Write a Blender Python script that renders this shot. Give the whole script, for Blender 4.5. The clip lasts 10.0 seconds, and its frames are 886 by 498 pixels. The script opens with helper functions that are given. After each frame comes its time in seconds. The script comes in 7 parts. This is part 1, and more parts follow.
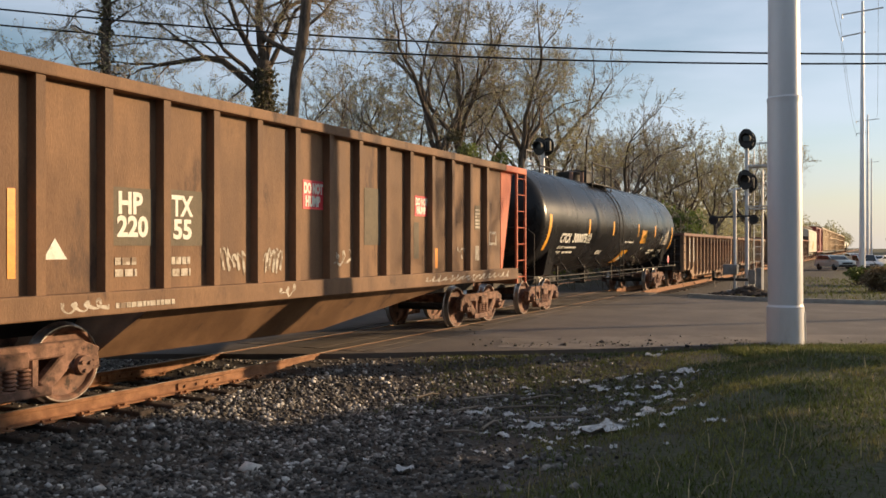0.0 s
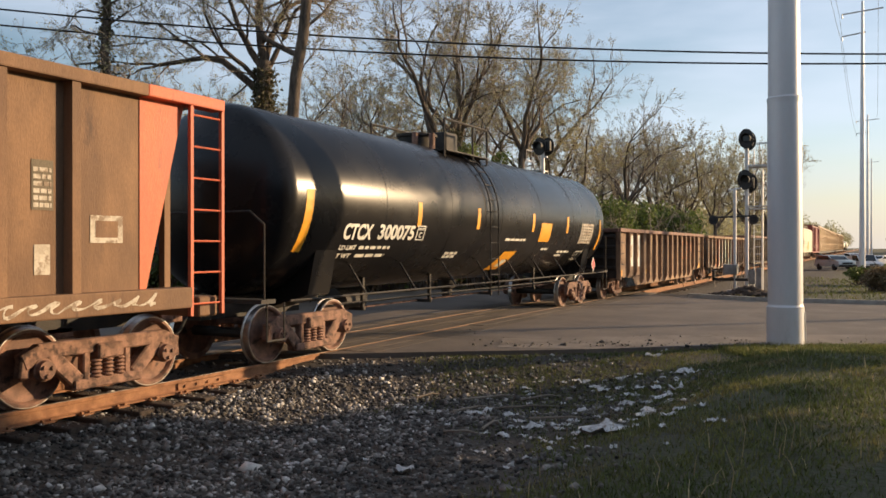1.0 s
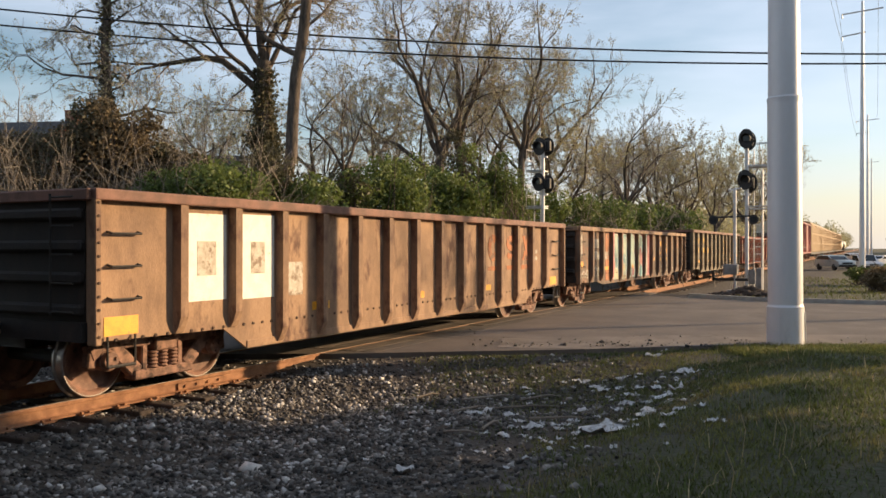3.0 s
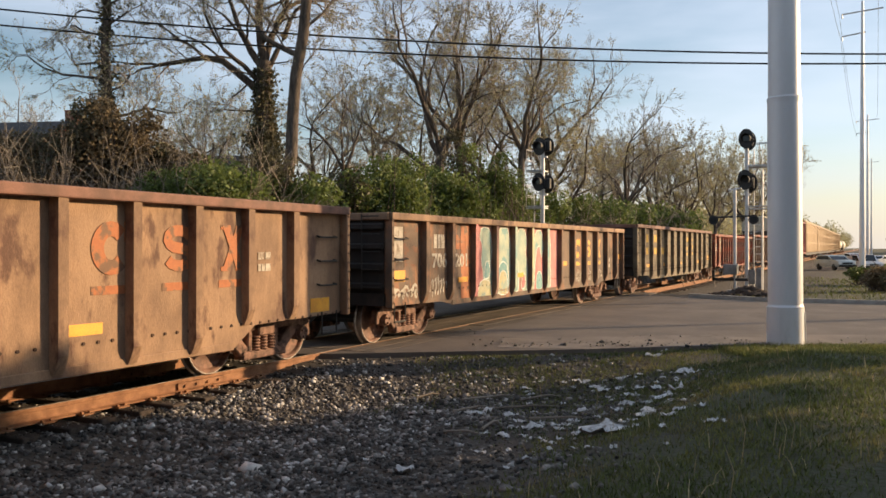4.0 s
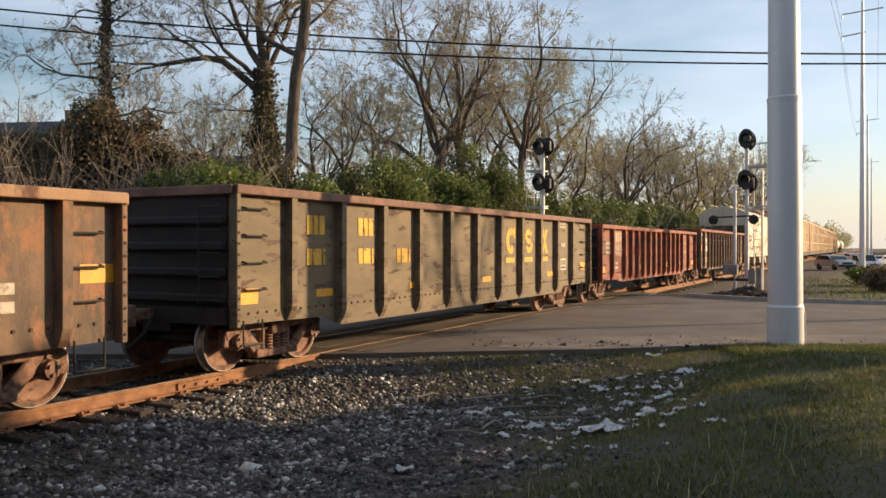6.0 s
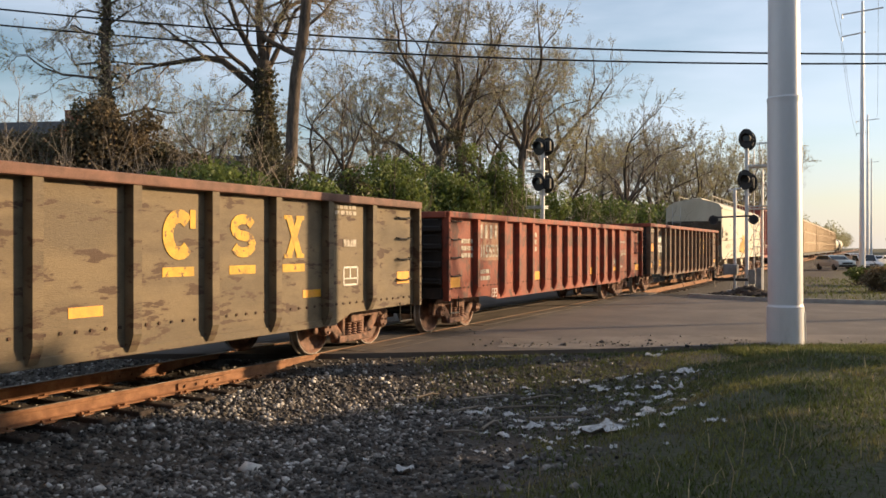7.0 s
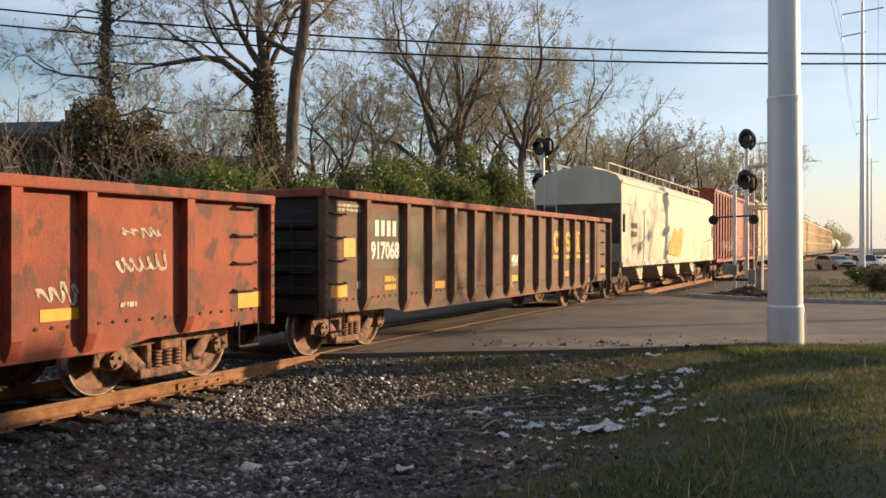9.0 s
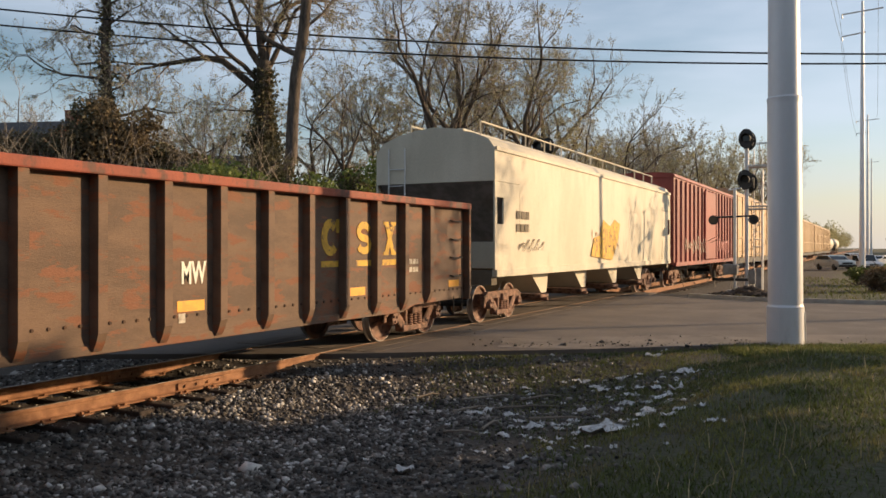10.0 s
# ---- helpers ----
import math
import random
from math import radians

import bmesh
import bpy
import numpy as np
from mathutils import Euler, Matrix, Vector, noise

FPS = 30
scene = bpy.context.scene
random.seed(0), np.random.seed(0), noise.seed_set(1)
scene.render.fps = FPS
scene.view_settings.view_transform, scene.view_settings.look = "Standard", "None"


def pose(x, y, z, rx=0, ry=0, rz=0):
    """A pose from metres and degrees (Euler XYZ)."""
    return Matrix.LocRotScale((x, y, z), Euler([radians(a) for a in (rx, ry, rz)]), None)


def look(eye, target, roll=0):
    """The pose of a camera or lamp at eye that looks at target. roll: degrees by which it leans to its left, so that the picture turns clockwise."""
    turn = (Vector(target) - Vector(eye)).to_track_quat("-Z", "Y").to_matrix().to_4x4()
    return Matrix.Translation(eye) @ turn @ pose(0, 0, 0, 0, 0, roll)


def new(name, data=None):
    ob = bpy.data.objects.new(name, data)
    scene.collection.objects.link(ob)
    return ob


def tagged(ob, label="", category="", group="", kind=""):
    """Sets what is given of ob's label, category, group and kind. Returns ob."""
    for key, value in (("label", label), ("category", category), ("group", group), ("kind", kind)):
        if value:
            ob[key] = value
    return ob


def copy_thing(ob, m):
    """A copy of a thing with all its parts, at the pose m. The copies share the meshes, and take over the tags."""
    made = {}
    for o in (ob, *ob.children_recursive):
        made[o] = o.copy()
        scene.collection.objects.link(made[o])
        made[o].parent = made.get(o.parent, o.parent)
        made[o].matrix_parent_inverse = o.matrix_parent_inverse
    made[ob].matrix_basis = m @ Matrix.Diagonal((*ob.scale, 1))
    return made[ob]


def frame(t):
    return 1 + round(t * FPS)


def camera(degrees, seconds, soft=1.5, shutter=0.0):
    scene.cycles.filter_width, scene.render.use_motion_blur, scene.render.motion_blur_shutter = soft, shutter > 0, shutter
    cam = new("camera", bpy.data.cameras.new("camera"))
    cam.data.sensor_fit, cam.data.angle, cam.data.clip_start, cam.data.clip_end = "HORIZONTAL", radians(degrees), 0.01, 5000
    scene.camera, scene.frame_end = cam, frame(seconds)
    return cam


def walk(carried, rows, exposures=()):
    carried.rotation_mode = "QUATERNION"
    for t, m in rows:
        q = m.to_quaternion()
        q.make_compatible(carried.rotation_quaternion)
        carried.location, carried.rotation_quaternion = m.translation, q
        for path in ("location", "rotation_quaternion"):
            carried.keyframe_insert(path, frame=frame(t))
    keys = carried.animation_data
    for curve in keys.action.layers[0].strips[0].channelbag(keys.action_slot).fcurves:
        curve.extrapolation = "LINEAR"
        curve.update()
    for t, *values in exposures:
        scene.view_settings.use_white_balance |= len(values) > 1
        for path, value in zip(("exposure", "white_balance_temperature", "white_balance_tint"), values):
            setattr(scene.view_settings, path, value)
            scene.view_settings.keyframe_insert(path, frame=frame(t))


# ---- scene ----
# Track runs along +Y, top of rail is z = 0, track centre is x = 0. The train comes towards -Y.
CLIP = 10.0
EYE = (9.22, 0.0, 1.82)
YAW = 27.24
cam = camera(56.14, CLIP, soft=1.6)
EYE_POSE = pose(EYE[0], EYE[1], EYE[2], 90 - 0.117, 0, YAW)
walk(cam, [(0.0, EYE_POSE), (CLIP, EYE_POSE)], exposures=[(0.0, 0.36, 6700, 10), (2.0, 0.62, 6700, 10), (4.5, 0.56, 6700, 10), (8.5, 0.56, 6700, 10), (9.5, 0.58, 6700, 10), (CLIP, 0.34, 6700, 10)])
SPEED = 10.848

FWD = Vector((-math.sin(radians(YAW)), math.cos(radians(YAW)), 0))
RGT = Vector((math.cos(radians(YAW)), math.sin(radians(YAW)), 0))


def at_view(lat, depth, z=0.0):
    """A place on the plan from its distance ahead of and beside the viewing axis."""
    p = Vector((EYE[0], EYE[1], 0)) + FWD * depth + RGT * lat
    return Vector((p.x, p.y, z))


# ---- light ----
SUN_EL, SUN_DIR = radians(13.0), Vector((0.72, 0.69))
world = bpy.data.worlds.new("sky")
scene.world = world
world.use_nodes = True
wn, wl = world.node_tree.nodes, world.node_tree.links
wn.clear()
w_out = wn.new("ShaderNodeOutputWorld")
w_bg = wn.new("ShaderNodeBackground")
w_sky = wn.new("ShaderNodeTexSky")
w_sky.sky_type, w_sky.sun_disc = "NISHITA", False
w_sky.sun_elevation, w_sky.sun_rotation = SUN_EL, math.atan2(SUN_DIR.x, SUN_DIR.y)
w_sky.air_density, w_sky.dust_density, w_sky.ozone_density = 1.0, 0.6, 1.6
w_tc = wn.new("ShaderNodeTexCoord")
w_map = wn.new("ShaderNodeMapping")
w_map.inputs["Scale"].default_value = (1.0, 1.0, 4.5)
w_noise = wn.new("ShaderNodeTexNoise")
w_noise.inputs["Scale"].default_value, w_noise.inputs["Detail"].default_value = 2.2, 7
w_ramp = wn.new("ShaderNodeValToRGB")
w_ramp.color_ramp.elements[0].position, w_ramp.color_ramp.elements[1].position = 0.34, 0.64
w_ramp.color_ramp.elements[1].color = (0.62, 0.62, 0.62, 1)
w_mix = wn.new("ShaderNodeMix")
w_mix.data_type = "RGBA"
w_mix.inputs["B"].default_value = (5.5, 6.2, 7.5, 1)
w_bg.inputs["Strength"].default_value = 0.108
wl.new(w_tc.outputs["Generated"], w_map.inputs["Vector"])
wl.new(w_map.outputs["Vector"], w_noise.inputs["Vector"])
wl.new(w_noise.outputs["Fac"], w_ramp.inputs["Fac"])
wl.new(w_ramp.outputs["Color"], w_mix.inputs["Factor"])
wl.new(w_sky.outputs["Color"], w_mix.inputs["A"])
# pale haze towards the horizon
w_sep = wn.new("ShaderNodeSeparateXYZ")
w_haze = wn.new("ShaderNodeMapRange")
w_haze.interpolation_type = "SMOOTHSTEP"
w_haze.inputs["From Min"].default_value, w_haze.inputs["From Max"].default_value = -0.02, 0.14
w_haze.inputs["To Min"].default_value, w_haze.inputs["To Max"].default_value = 0.85, 0.0
w_mix2 = wn.new("ShaderNodeMix")
w_mix2.data_type = "RGBA"
w_mix2.inputs["B"].default_value = (5.3, 4.9, 4.6, 1)
wl.new(w_tc.outputs["Generated"], w_sep.inputs["Vector"])
wl.new(w_sep.outputs["Z"], w_haze.inputs["Value"])
wl.new(w_haze.outputs["Result"], w_mix2.inputs["Factor"])
wl.new(w_mix.outputs["Result"], w_mix2.inputs["A"])
wl.new(w_mix2.outputs["Result"], w_bg.inputs["Color"])
wl.new(w_bg.outputs["Background"], w_out.inputs["Surface"])

sun = new("sun", bpy.data.lights.new("sun", "SUN"))
sun.data.energy, sun.data.angle, sun.data.color = 5.0, radians(0.6), (1.0, 0.71, 0.42)
sun_at = Vector((SUN_DIR.x, SUN_DIR.y, math.hypot(SUN_DIR.x, SUN_DIR.y) * math.tan(SUN_EL)))
sun.matrix_world = look(tuple(sun_at * 60), (0, 0, 0))


# ---- materials ----
def material(name, dark, light, rough=0.8, metal=0.0, scale=6.0, stretch=(1, 1, 1), bump=0.3, fine=60.0, low=0.35, high=0.65, spot=None, spot_at=(0.58, 0.68), spot_scale=1.3,
             vary=0.0, island=0.0, coat=0.0, spec=0.5, through_light=0.0, speckle=0.12):
    """Two colours mixed by coarse noise, shifted by fine grain, with optional blotches of a third, relief and variation per object or island."""
    m = bpy.data.materials.new(name)
    m.use_nodes = True
    n, l = m.node_tree.nodes, m.node_tree.links
    bsdf = n["Principled BSDF"]
    tc = n.new("ShaderNodeTexCoord")
    mp = n.new("ShaderNodeMapping")
    mp.inputs["Scale"].default_value = stretch
    l.new(tc.outputs["Object"], mp.inputs["Vector"])

    def noise_node(sc, detail=6, rough_=0.6):
        t = n.new("ShaderNodeTexNoise")
        t.inputs["Scale"].default_value, t.inputs["Detail"].default_value, t.inputs["Roughness"].default_value = sc, detail, rough_
        l.new(mp.outputs["Vector"], t.inputs["Vector"])
        return t

    def ramp(src, a, b):
        r = n.new("ShaderNodeMapRange")
        r.interpolation_type = "SMOOTHSTEP"
        r.inputs["From Min"].default_value, r.inputs["From Max"].default_value = a, b
        l.new(src, r.inputs["Value"])
        return r.outputs["Result"]

    def mix(fac, a, b, mode="MIX"):
        x = n.new("ShaderNodeMix")
        x.data_type, x.blend_type = "RGBA", mode
        for sock, val in (("Factor", fac), ("A", a), ("B", b)):
            if isinstance(val, (int, float)):
                x.inputs[sock].default_value = val
            elif isinstance(val, tuple):
                x.inputs[sock].default_value = (*val, 1)
            else:
                l.new(val, x.inputs[sock])
        return x.outputs["Result"]

    coarse, grain = noise_node(scale), noise_node(fine, 3)
    col = mix(ramp(coarse.outputs["Fac"], low, high), dark, light)
    if spot:
        sp = noise_node(spot_scale, 8, 0.65)
        col = mix(ramp(sp.outputs["Fac"], *spot_at), col, spot)
    g = n.new("ShaderNodeMapRange")
    g.inputs["From Min"].default_value, g.inputs["From Max"].default_value = 0.3, 0.7
    g.inputs["To Min"].default_value, g.inputs["To Max"].default_value = 1 - speckle, 1 + speckle
    l.new(grain.outputs["Fac"], g.inputs["Value"])
    hs = n.new("ShaderNodeHueSaturation")
    l.new(col, hs.inputs["Color"])
    l.new(g.outputs["Result"], hs.inputs["Value"])
    out = hs.outputs["Color"]
    if vary or island:
        src = n.new("ShaderNodeObjectInfo").outputs["Random"] if vary else n.new("ShaderNodeNewGeometry").outputs["Random Per Island"]
        amount = vary or island
        v = n.new("ShaderNodeMapRange")
        v.inputs["To Min"].default_value, v.inputs["To Max"].default_value = 1 - amount, 1 + amount
        l.new(src, v.inputs["Value"])
        h2 = n.new("ShaderNodeHueSaturation")
        l.new(out, h2.inputs["Color"])
        l.new(v.outputs["Result"], h2.inputs["Value"])
        out = h2.outputs["Color"]
    l.new(out, bsdf.inputs["Base Color"])
    rr = n.new("ShaderNodeMapRange")
    rr.inputs["To Min"].default_value, rr.inputs["To Max"].default_value = max(rough - 0.12, 0.03), min(rough + 0.12, 1)
    l.new(coarse.outputs["Fac"], rr.inputs["Value"])
    l.new(rr.outputs["Result"], bsdf.inputs["Roughness"])
    bsdf.inputs["Metallic"].default_value = metal
    bsdf.inputs["Coat Weight"].default_value = coat
    bsdf.inputs["Specular IOR Level"].default_value = spec
    if through_light:
        bsdf.inputs["Transmission Weight"].default_value = 0.0
        bsdf.inputs["Subsurface Weight"].default_value = 0.0
        tr = n.new("ShaderNodeBsdfTranslucent")
        ms = n.new("ShaderNodeMixShader")
        ms.inputs["Fac"].default_value = through_light
        l.new(out, tr.inputs["Color"])
        l.new(bsdf.outputs["BSDF"], ms.inputs[1])
        l.new(tr.outputs["BSDF"], ms.inputs[2])
        l.new(ms.outputs["Shader"], n["Material Output"].inputs["Surface"])
    if bump:
        b = n.new("ShaderNodeBump")
        b.inputs["Strength"].default_value, b.inputs["Distance"].default_value = bump, 0.02
        add = n.new("ShaderNodeMath")
        l.new(coarse.outputs["Fac"], add.inputs[0])
        l.new(grain.outputs["Fac"], add.inputs[1])
        l.new(add.outputs["Value"], b.inputs["Height"])
        l.new(b.outputs["Normal"], bsdf.inputs["Normal"])
    return m


STREAK = (1.0, 1.0, 0.35)
M = {
    "hopper_brown": material("hopper_brown", (0.135, 0.071, 0.036), (0.235, 0.132, 0.070), 0.75, scale=1.3, stretch=STREAK, spot=(0.075, 0.040, 0.026), spot_at=(0.55, 0.68), spot_scale=1.6),
    "hopper_red": material("hopper_red", (0.50, 0.10, 0.045), (0.60, 0.14, 0.06), 0.6, scale=1.5, stretch=STREAK, spot=(0.22, 0.08, 0.05)),
    "patch_grey": material("patch_grey", (0.12, 0.10, 0.07), (0.16, 0.13, 0.09), 0.8, scale=3),
    "gondola_tan": material("gondola_tan", (0.20, 0.118, 0.070), (0.36, 0.225, 0.135), 0.8, scale=1.6, stretch=(1, 1, 0.45), spot=(0.115, 0.058, 0.038), spot_at=(0.52, 0.64), spot_scale=1.9),
    "gondola_dark": material("gondola_dark", (0.085, 0.058, 0.042), (0.19, 0.122, 0.078), 0.75, scale=1.9, stretch=(1, 1, 0.5), spot=(0.27, 0.125, 0.062), spot_at=(0.50, 0.62), spot_scale=2.4),
    "gondola_olive": material("gondola_olive", (0.125, 0.093, 0.055), (0.20, 0.150, 0.088), 0.72, scale=1.2, stretch=(1, 0.45, 1.6), spot=(0.078, 0.044, 0.027), spot_at=(0.555, 0.605), spot_scale=3.4),
    "gondola_red": material("gondola_red", (0.19, 0.036, 0.018), (0.31, 0.070, 0.034), 0.7, scale=1.6, stretch=(1, 1, 0.7), spot=(0.105, 0.038, 0.024), spot_at=(0.515, 0.60), spot_scale=2.6),
    "gondola_rust": material("gondola_rust", (0.098, 0.060, 0.039), (0.165, 0.102, 0.066), 0.75, scale=1.4, stretch=(1, 0.5, 1.7), spot=(0.19, 0.074, 0.036), spot_at=(0.53, 0.59), spot_scale=3.0),
    "interior": material("interior", (0.05, 0.03, 0.022), (0.10, 0.055, 0.035), 0.9, scale=2),
    "chord_rust": material("chord_rust", (0.13, 0.065, 0.045), (0.24, 0.12, 0.085), 0.75, scale=2.5),
    "tank_black": material("tank_black", (0.009, 0.009, 0.010), (0.014, 0.014, 0.015), 0.27, scale=0.8, bump=0.010, fine=25, spot=(0.020, 0.018, 0.016), spot_at=(0.55, 0.75), spot_scale=0.7, spec=0.24),
    "black_steel": material("black_steel", (0.012, 0.011, 0.010), (0.035, 0.027, 0.021), 0.7, scale=4),
    "truck_steel": material("truck_steel", (0.13, 0.072, 0.050), (0.31, 0.175, 0.125), 0.85, scale=7, spot=(0.055, 0.032, 0.025), spot_at=(0.52, 0.64), spot_scale=5),
    "wheel_steel": material("wheel_steel", (0.13, 0.070, 0.050), (0.27, 0.145, 0.10), 0.75, scale=6, spot=(0.05, 0.033, 0.026), spot_scale=4),
    "tread": material("tread", (0.36, 0.33, 0.31), (0.52, 0.49, 0.46), 0.32, metal=0.9, scale=9, bump=0.05),
    "rail_side": material("rail_side", (0.20, 0.09, 0.042), (0.33, 0.165, 0.085), 0.85, scale=5, spot=(0.10, 0.05, 0.032), spot_at=(0.6, 0.74), spot_scale=3),
    "rail_top": material("rail_top", (0.30, 0.24, 0.20), (0.42, 0.36, 0.31), 0.35, metal=0.8, scale=6, stretch=(4, 0.3, 1), bump=0.05),
    "hopper_cream": material("hopper_cream", (0.50, 0.445, 0.335), (0.60, 0.54, 0.42), 0.6, scale=1.0, stretch=STREAK, bump=0.1, spot=(0.42, 0.35, 0.25), spot_at=(0.56, 0.74)),
    "box_red": material("box_red", (0.20, 0.036, 0.030), (0.30, 0.062, 0.050), 0.6, scale=1.0, stretch=STREAK, spot=(0.36, 0.14, 0.10), spot_at=(0.58, 0.75)),
    "rack_tan": material("rack_tan", (0.42, 0.27, 0.14), (0.55, 0.38, 0.21), 0.6, scale=0.6, stretch=STREAK, spot=(0.30, 0.17, 0.09), spot_at=(0.56, 0.72)),
    "galvanised": material("galvanised", (0.50, 0.50, 0.50), (0.62, 0.61, 0.60), 0.45, metal=0.35, scale=2.0, bump=0.08, fine=40),
    "pole_grey": material("pole_grey", (0.60, 0.60, 0.61), (0.66, 0.66, 0.67), 0.42, metal=0.1, scale=1.2, stretch=(1, 1, 0.25), bump=0.01, fine=30, spot=(0.38, 0.37, 0.36), spot_at=(0.58, 0.8), speckle=0.02),
    "signal_black": material("signal_black", (0.010, 0.010, 0.011), (0.022, 0.021, 0.020), 0.5, scale=4, bump=0.05),
    "wood_pole": material("wood_pole", (0.20, 0.18, 0.16), (0.32, 0.29, 0.26), 0.9, scale=3, stretch=(3, 3, 0.3)),
    "cable": material("cable", (0.012, 0.012, 0.013), (0.022, 0.022, 0.022), 0.6, scale=4, bump=0),
    "white_paint": material("white_paint", (0.70, 0.68, 0.60), (0.80, 0.78, 0.70), 0.6, scale=5, bump=0.05, spot=(0.45, 0.38, 0.28), spot_at=(0.58, 0.75), spot_scale=6),
    "dull_white": material("dull_white", (0.38, 0.33, 0.26), (0.55, 0.50, 0.42), 0.7, scale=9, bump=0.05, spot=(0.22, 0.16, 0.11), spot_at=(0.5, 0.62), spot_scale=7),
    "yellow_paint": material("yellow_paint", (0.68, 0.29, 0.010), (0.80, 0.37, 0.016), 0.5, scale=6, bump=0.05, spot=(0.34, 0.18, 0.045), spot_at=(0.60, 0.72), spot_scale=9),
    "worn_yellow": material("worn_yellow", (0.52, 0.30, 0.035), (0.72, 0.42, 0.05), 0.7, scale=5, bump=0.05, spot=(0.17, 0.10, 0.05), spot_at=(0.55, 0.63), spot_scale=7),
    "worn_orange": material("worn_orange", (0.34, 0.10, 0.03), (0.48, 0.16, 0.05), 0.7, scale=5, bump=0.05, spot=(0.17, 0.09, 0.05), spot_at=(0.5, 0.6), spot_scale=5),
    "worn_patch": material("worn_patch", (0.24, 0.105, 0.062), (0.36, 0.20, 0.125), 0.75, scale=3, bump=0.1, spot=(0.26, 0.055, 0.03), spot_at=(0.54, 0.64), spot_scale=4),
    "orange_tape": material("orange_tape", (0.80, 0.26, 0.012), (0.90, 0.33, 0.02), 0.45, scale=6, bump=0.02),
    "red_sign": material("red_sign", (0.62, 0.035, 0.05), (0.72, 0.05, 0.07), 0.55, scale=5, bump=0.02),
    "mauve_spray": material("mauve_spray", (0.24, 0.12, 0.095), (0.36, 0.19, 0.14), 0.75, scale=2.2, bump=0.1, spot=(0.42, 0.30, 0.20), spot_at=(0.54, 0.64), spot_scale=2.0),
    "pink_spray": material("pink_spray", (0.46, 0.15, 0.145), (0.58, 0.24, 0.22), 0.7, scale=2, bump=0.1, spot=(0.28, 0.10, 0.09)),
    "mint_spray": material("mint_spray", (0.23, 0.34, 0.30), (0.42, 0.47, 0.35), 0.7, scale=1.8, bump=0.1, spot=(0.17, 0.33, 0.33), spot_at=(0.52, 0.62), spot_scale=1.7),
    "teal_spray": material("teal_spray", (0.12, 0.29, 0.29), (0.22, 0.40, 0.39), 0.7, scale=2.5, bump=0.1, spot=(0.26, 0.40, 0.36), spot_at=(0.55, 0.62), spot_scale=2),
    "pale_spray": material("pale_spray", (0.46, 0.42, 0.22), (0.58, 0.53, 0.32), 0.7, scale=2.5, bump=0.1, spot=(0.28, 0.36, 0.30), spot_at=(0.52, 0.62), spot_scale=3),
    "asphalt": material("asphalt", (0.092, 0.073, 0.060), (0.136, 0.109, 0.089), 0.85, scale=0.5, bump=0.25, fine=90, spot=(0.165, 0.134, 0.110), spot_at=(0.50, 0.68), spot_scale=0.35),
    "plank": material("plank", (0.075, 0.060, 0.048), (0.13, 0.10, 0.078), 0.9, scale=3, stretch=(4, 0.5, 1), vary=0.25),
    "tie_wood": material("tie_wood", (0.035, 0.025, 0.019), (0.075, 0.055, 0.042), 0.95, scale=4, stretch=(0.5, 4, 1), vary=0.3),
    "stone": material("stone", (0.046, 0.042, 0.038), (0.190, 0.173, 0.155), 0.9, scale=3, bump=0.5, fine=45, island=0.85),
    "bark": material("bark", (0.055, 0.042, 0.033), (0.135, 0.105, 0.080), 0.95, scale=3, stretch=(3, 3, 0.6), bump=0.8),
    "twig": material("twig", (0.165, 0.135, 0.106), (0.30, 0.252, 0.198), 0.9, scale=1.5, bump=0),
    "bud_leaf": material("bud_leaf", (0.31, 0.285, 0.15), (0.45, 0.41, 0.23), 0.8, scale=0.4, bump=0, island=0.3, through_light=0.4),
    "brown_leaf": material("brown_leaf", (0.10, 0.075, 0.040), (0.21, 0.155, 0.085), 0.8, scale=0.4, bump=0, island=0.4, through_light=0.3),
    "bush_leaf": material("bush_leaf", (0.080, 0.118, 0.026), (0.155, 0.195, 0.052), 0.6, scale=0.45, bump=0, island=0.4, through_light=0.4),
    "dark_leaf": material("dark_leaf", (0.050, 0.050, 0.024), (0.125, 0.112, 0.058), 0.6, scale=0.5, bump=0, island=0.4, through_light=0.3),
    "grass_blade": material("grass_blade", (0.074, 0.100, 0.026), (0.165, 0.172, 0.054), 0.75, scale=0.7, bump=0, island=0.45, through_light=0.35, spot=(0.23, 0.18, 0.085), spot_at=(0.53, 0.70), spot_scale=1.0),
    "straw": material("straw", (0.34, 0.27, 0.14), (0.48, 0.39, 0.22), 0.8, scale=2, bump=0, island=0.3),
    "paper": material("paper", (0.46, 0.45, 0.44), (0.70, 0.69, 0.67), 0.8, scale=14, bump=0.4, spot=(0.24, 0.20, 0.16), spot_at=(0.52, 0.66), spot_scale=10),
    "brick": material("brick", (0.20, 0.085, 0.055), (0.28, 0.12, 0.08), 0.9, scale=4),
    "roof_dark": material("roof_dark", (0.035, 0.033, 0.033), (0.06, 0.056, 0.054), 0.9, scale=3),
    "siding": material("siding", (0.62, 0.56, 0.46), (0.72, 0.66, 0.55), 0.7, scale=2),
    "car_white": material("car_white", (0.55, 0.56, 0.58), (0.62, 0.63, 0.65), 0.3, scale=1, bump=0, coat=0.6),
    "car_green": material("car_green", (0.30, 0.35, 0.35), (0.36, 0.40, 0.40), 0.3, scale=1, bump=0, coat=0.6),
    "glass": material("glass", (0.02, 0.025, 0.03), (0.03, 0.035, 0.04), 0.08, scale=1, bump=0),
    "rubber": material("rubber", (0.015, 0.015, 0.015), (0.03, 0.03, 0.03), 0.9, scale=6, bump=0.1),
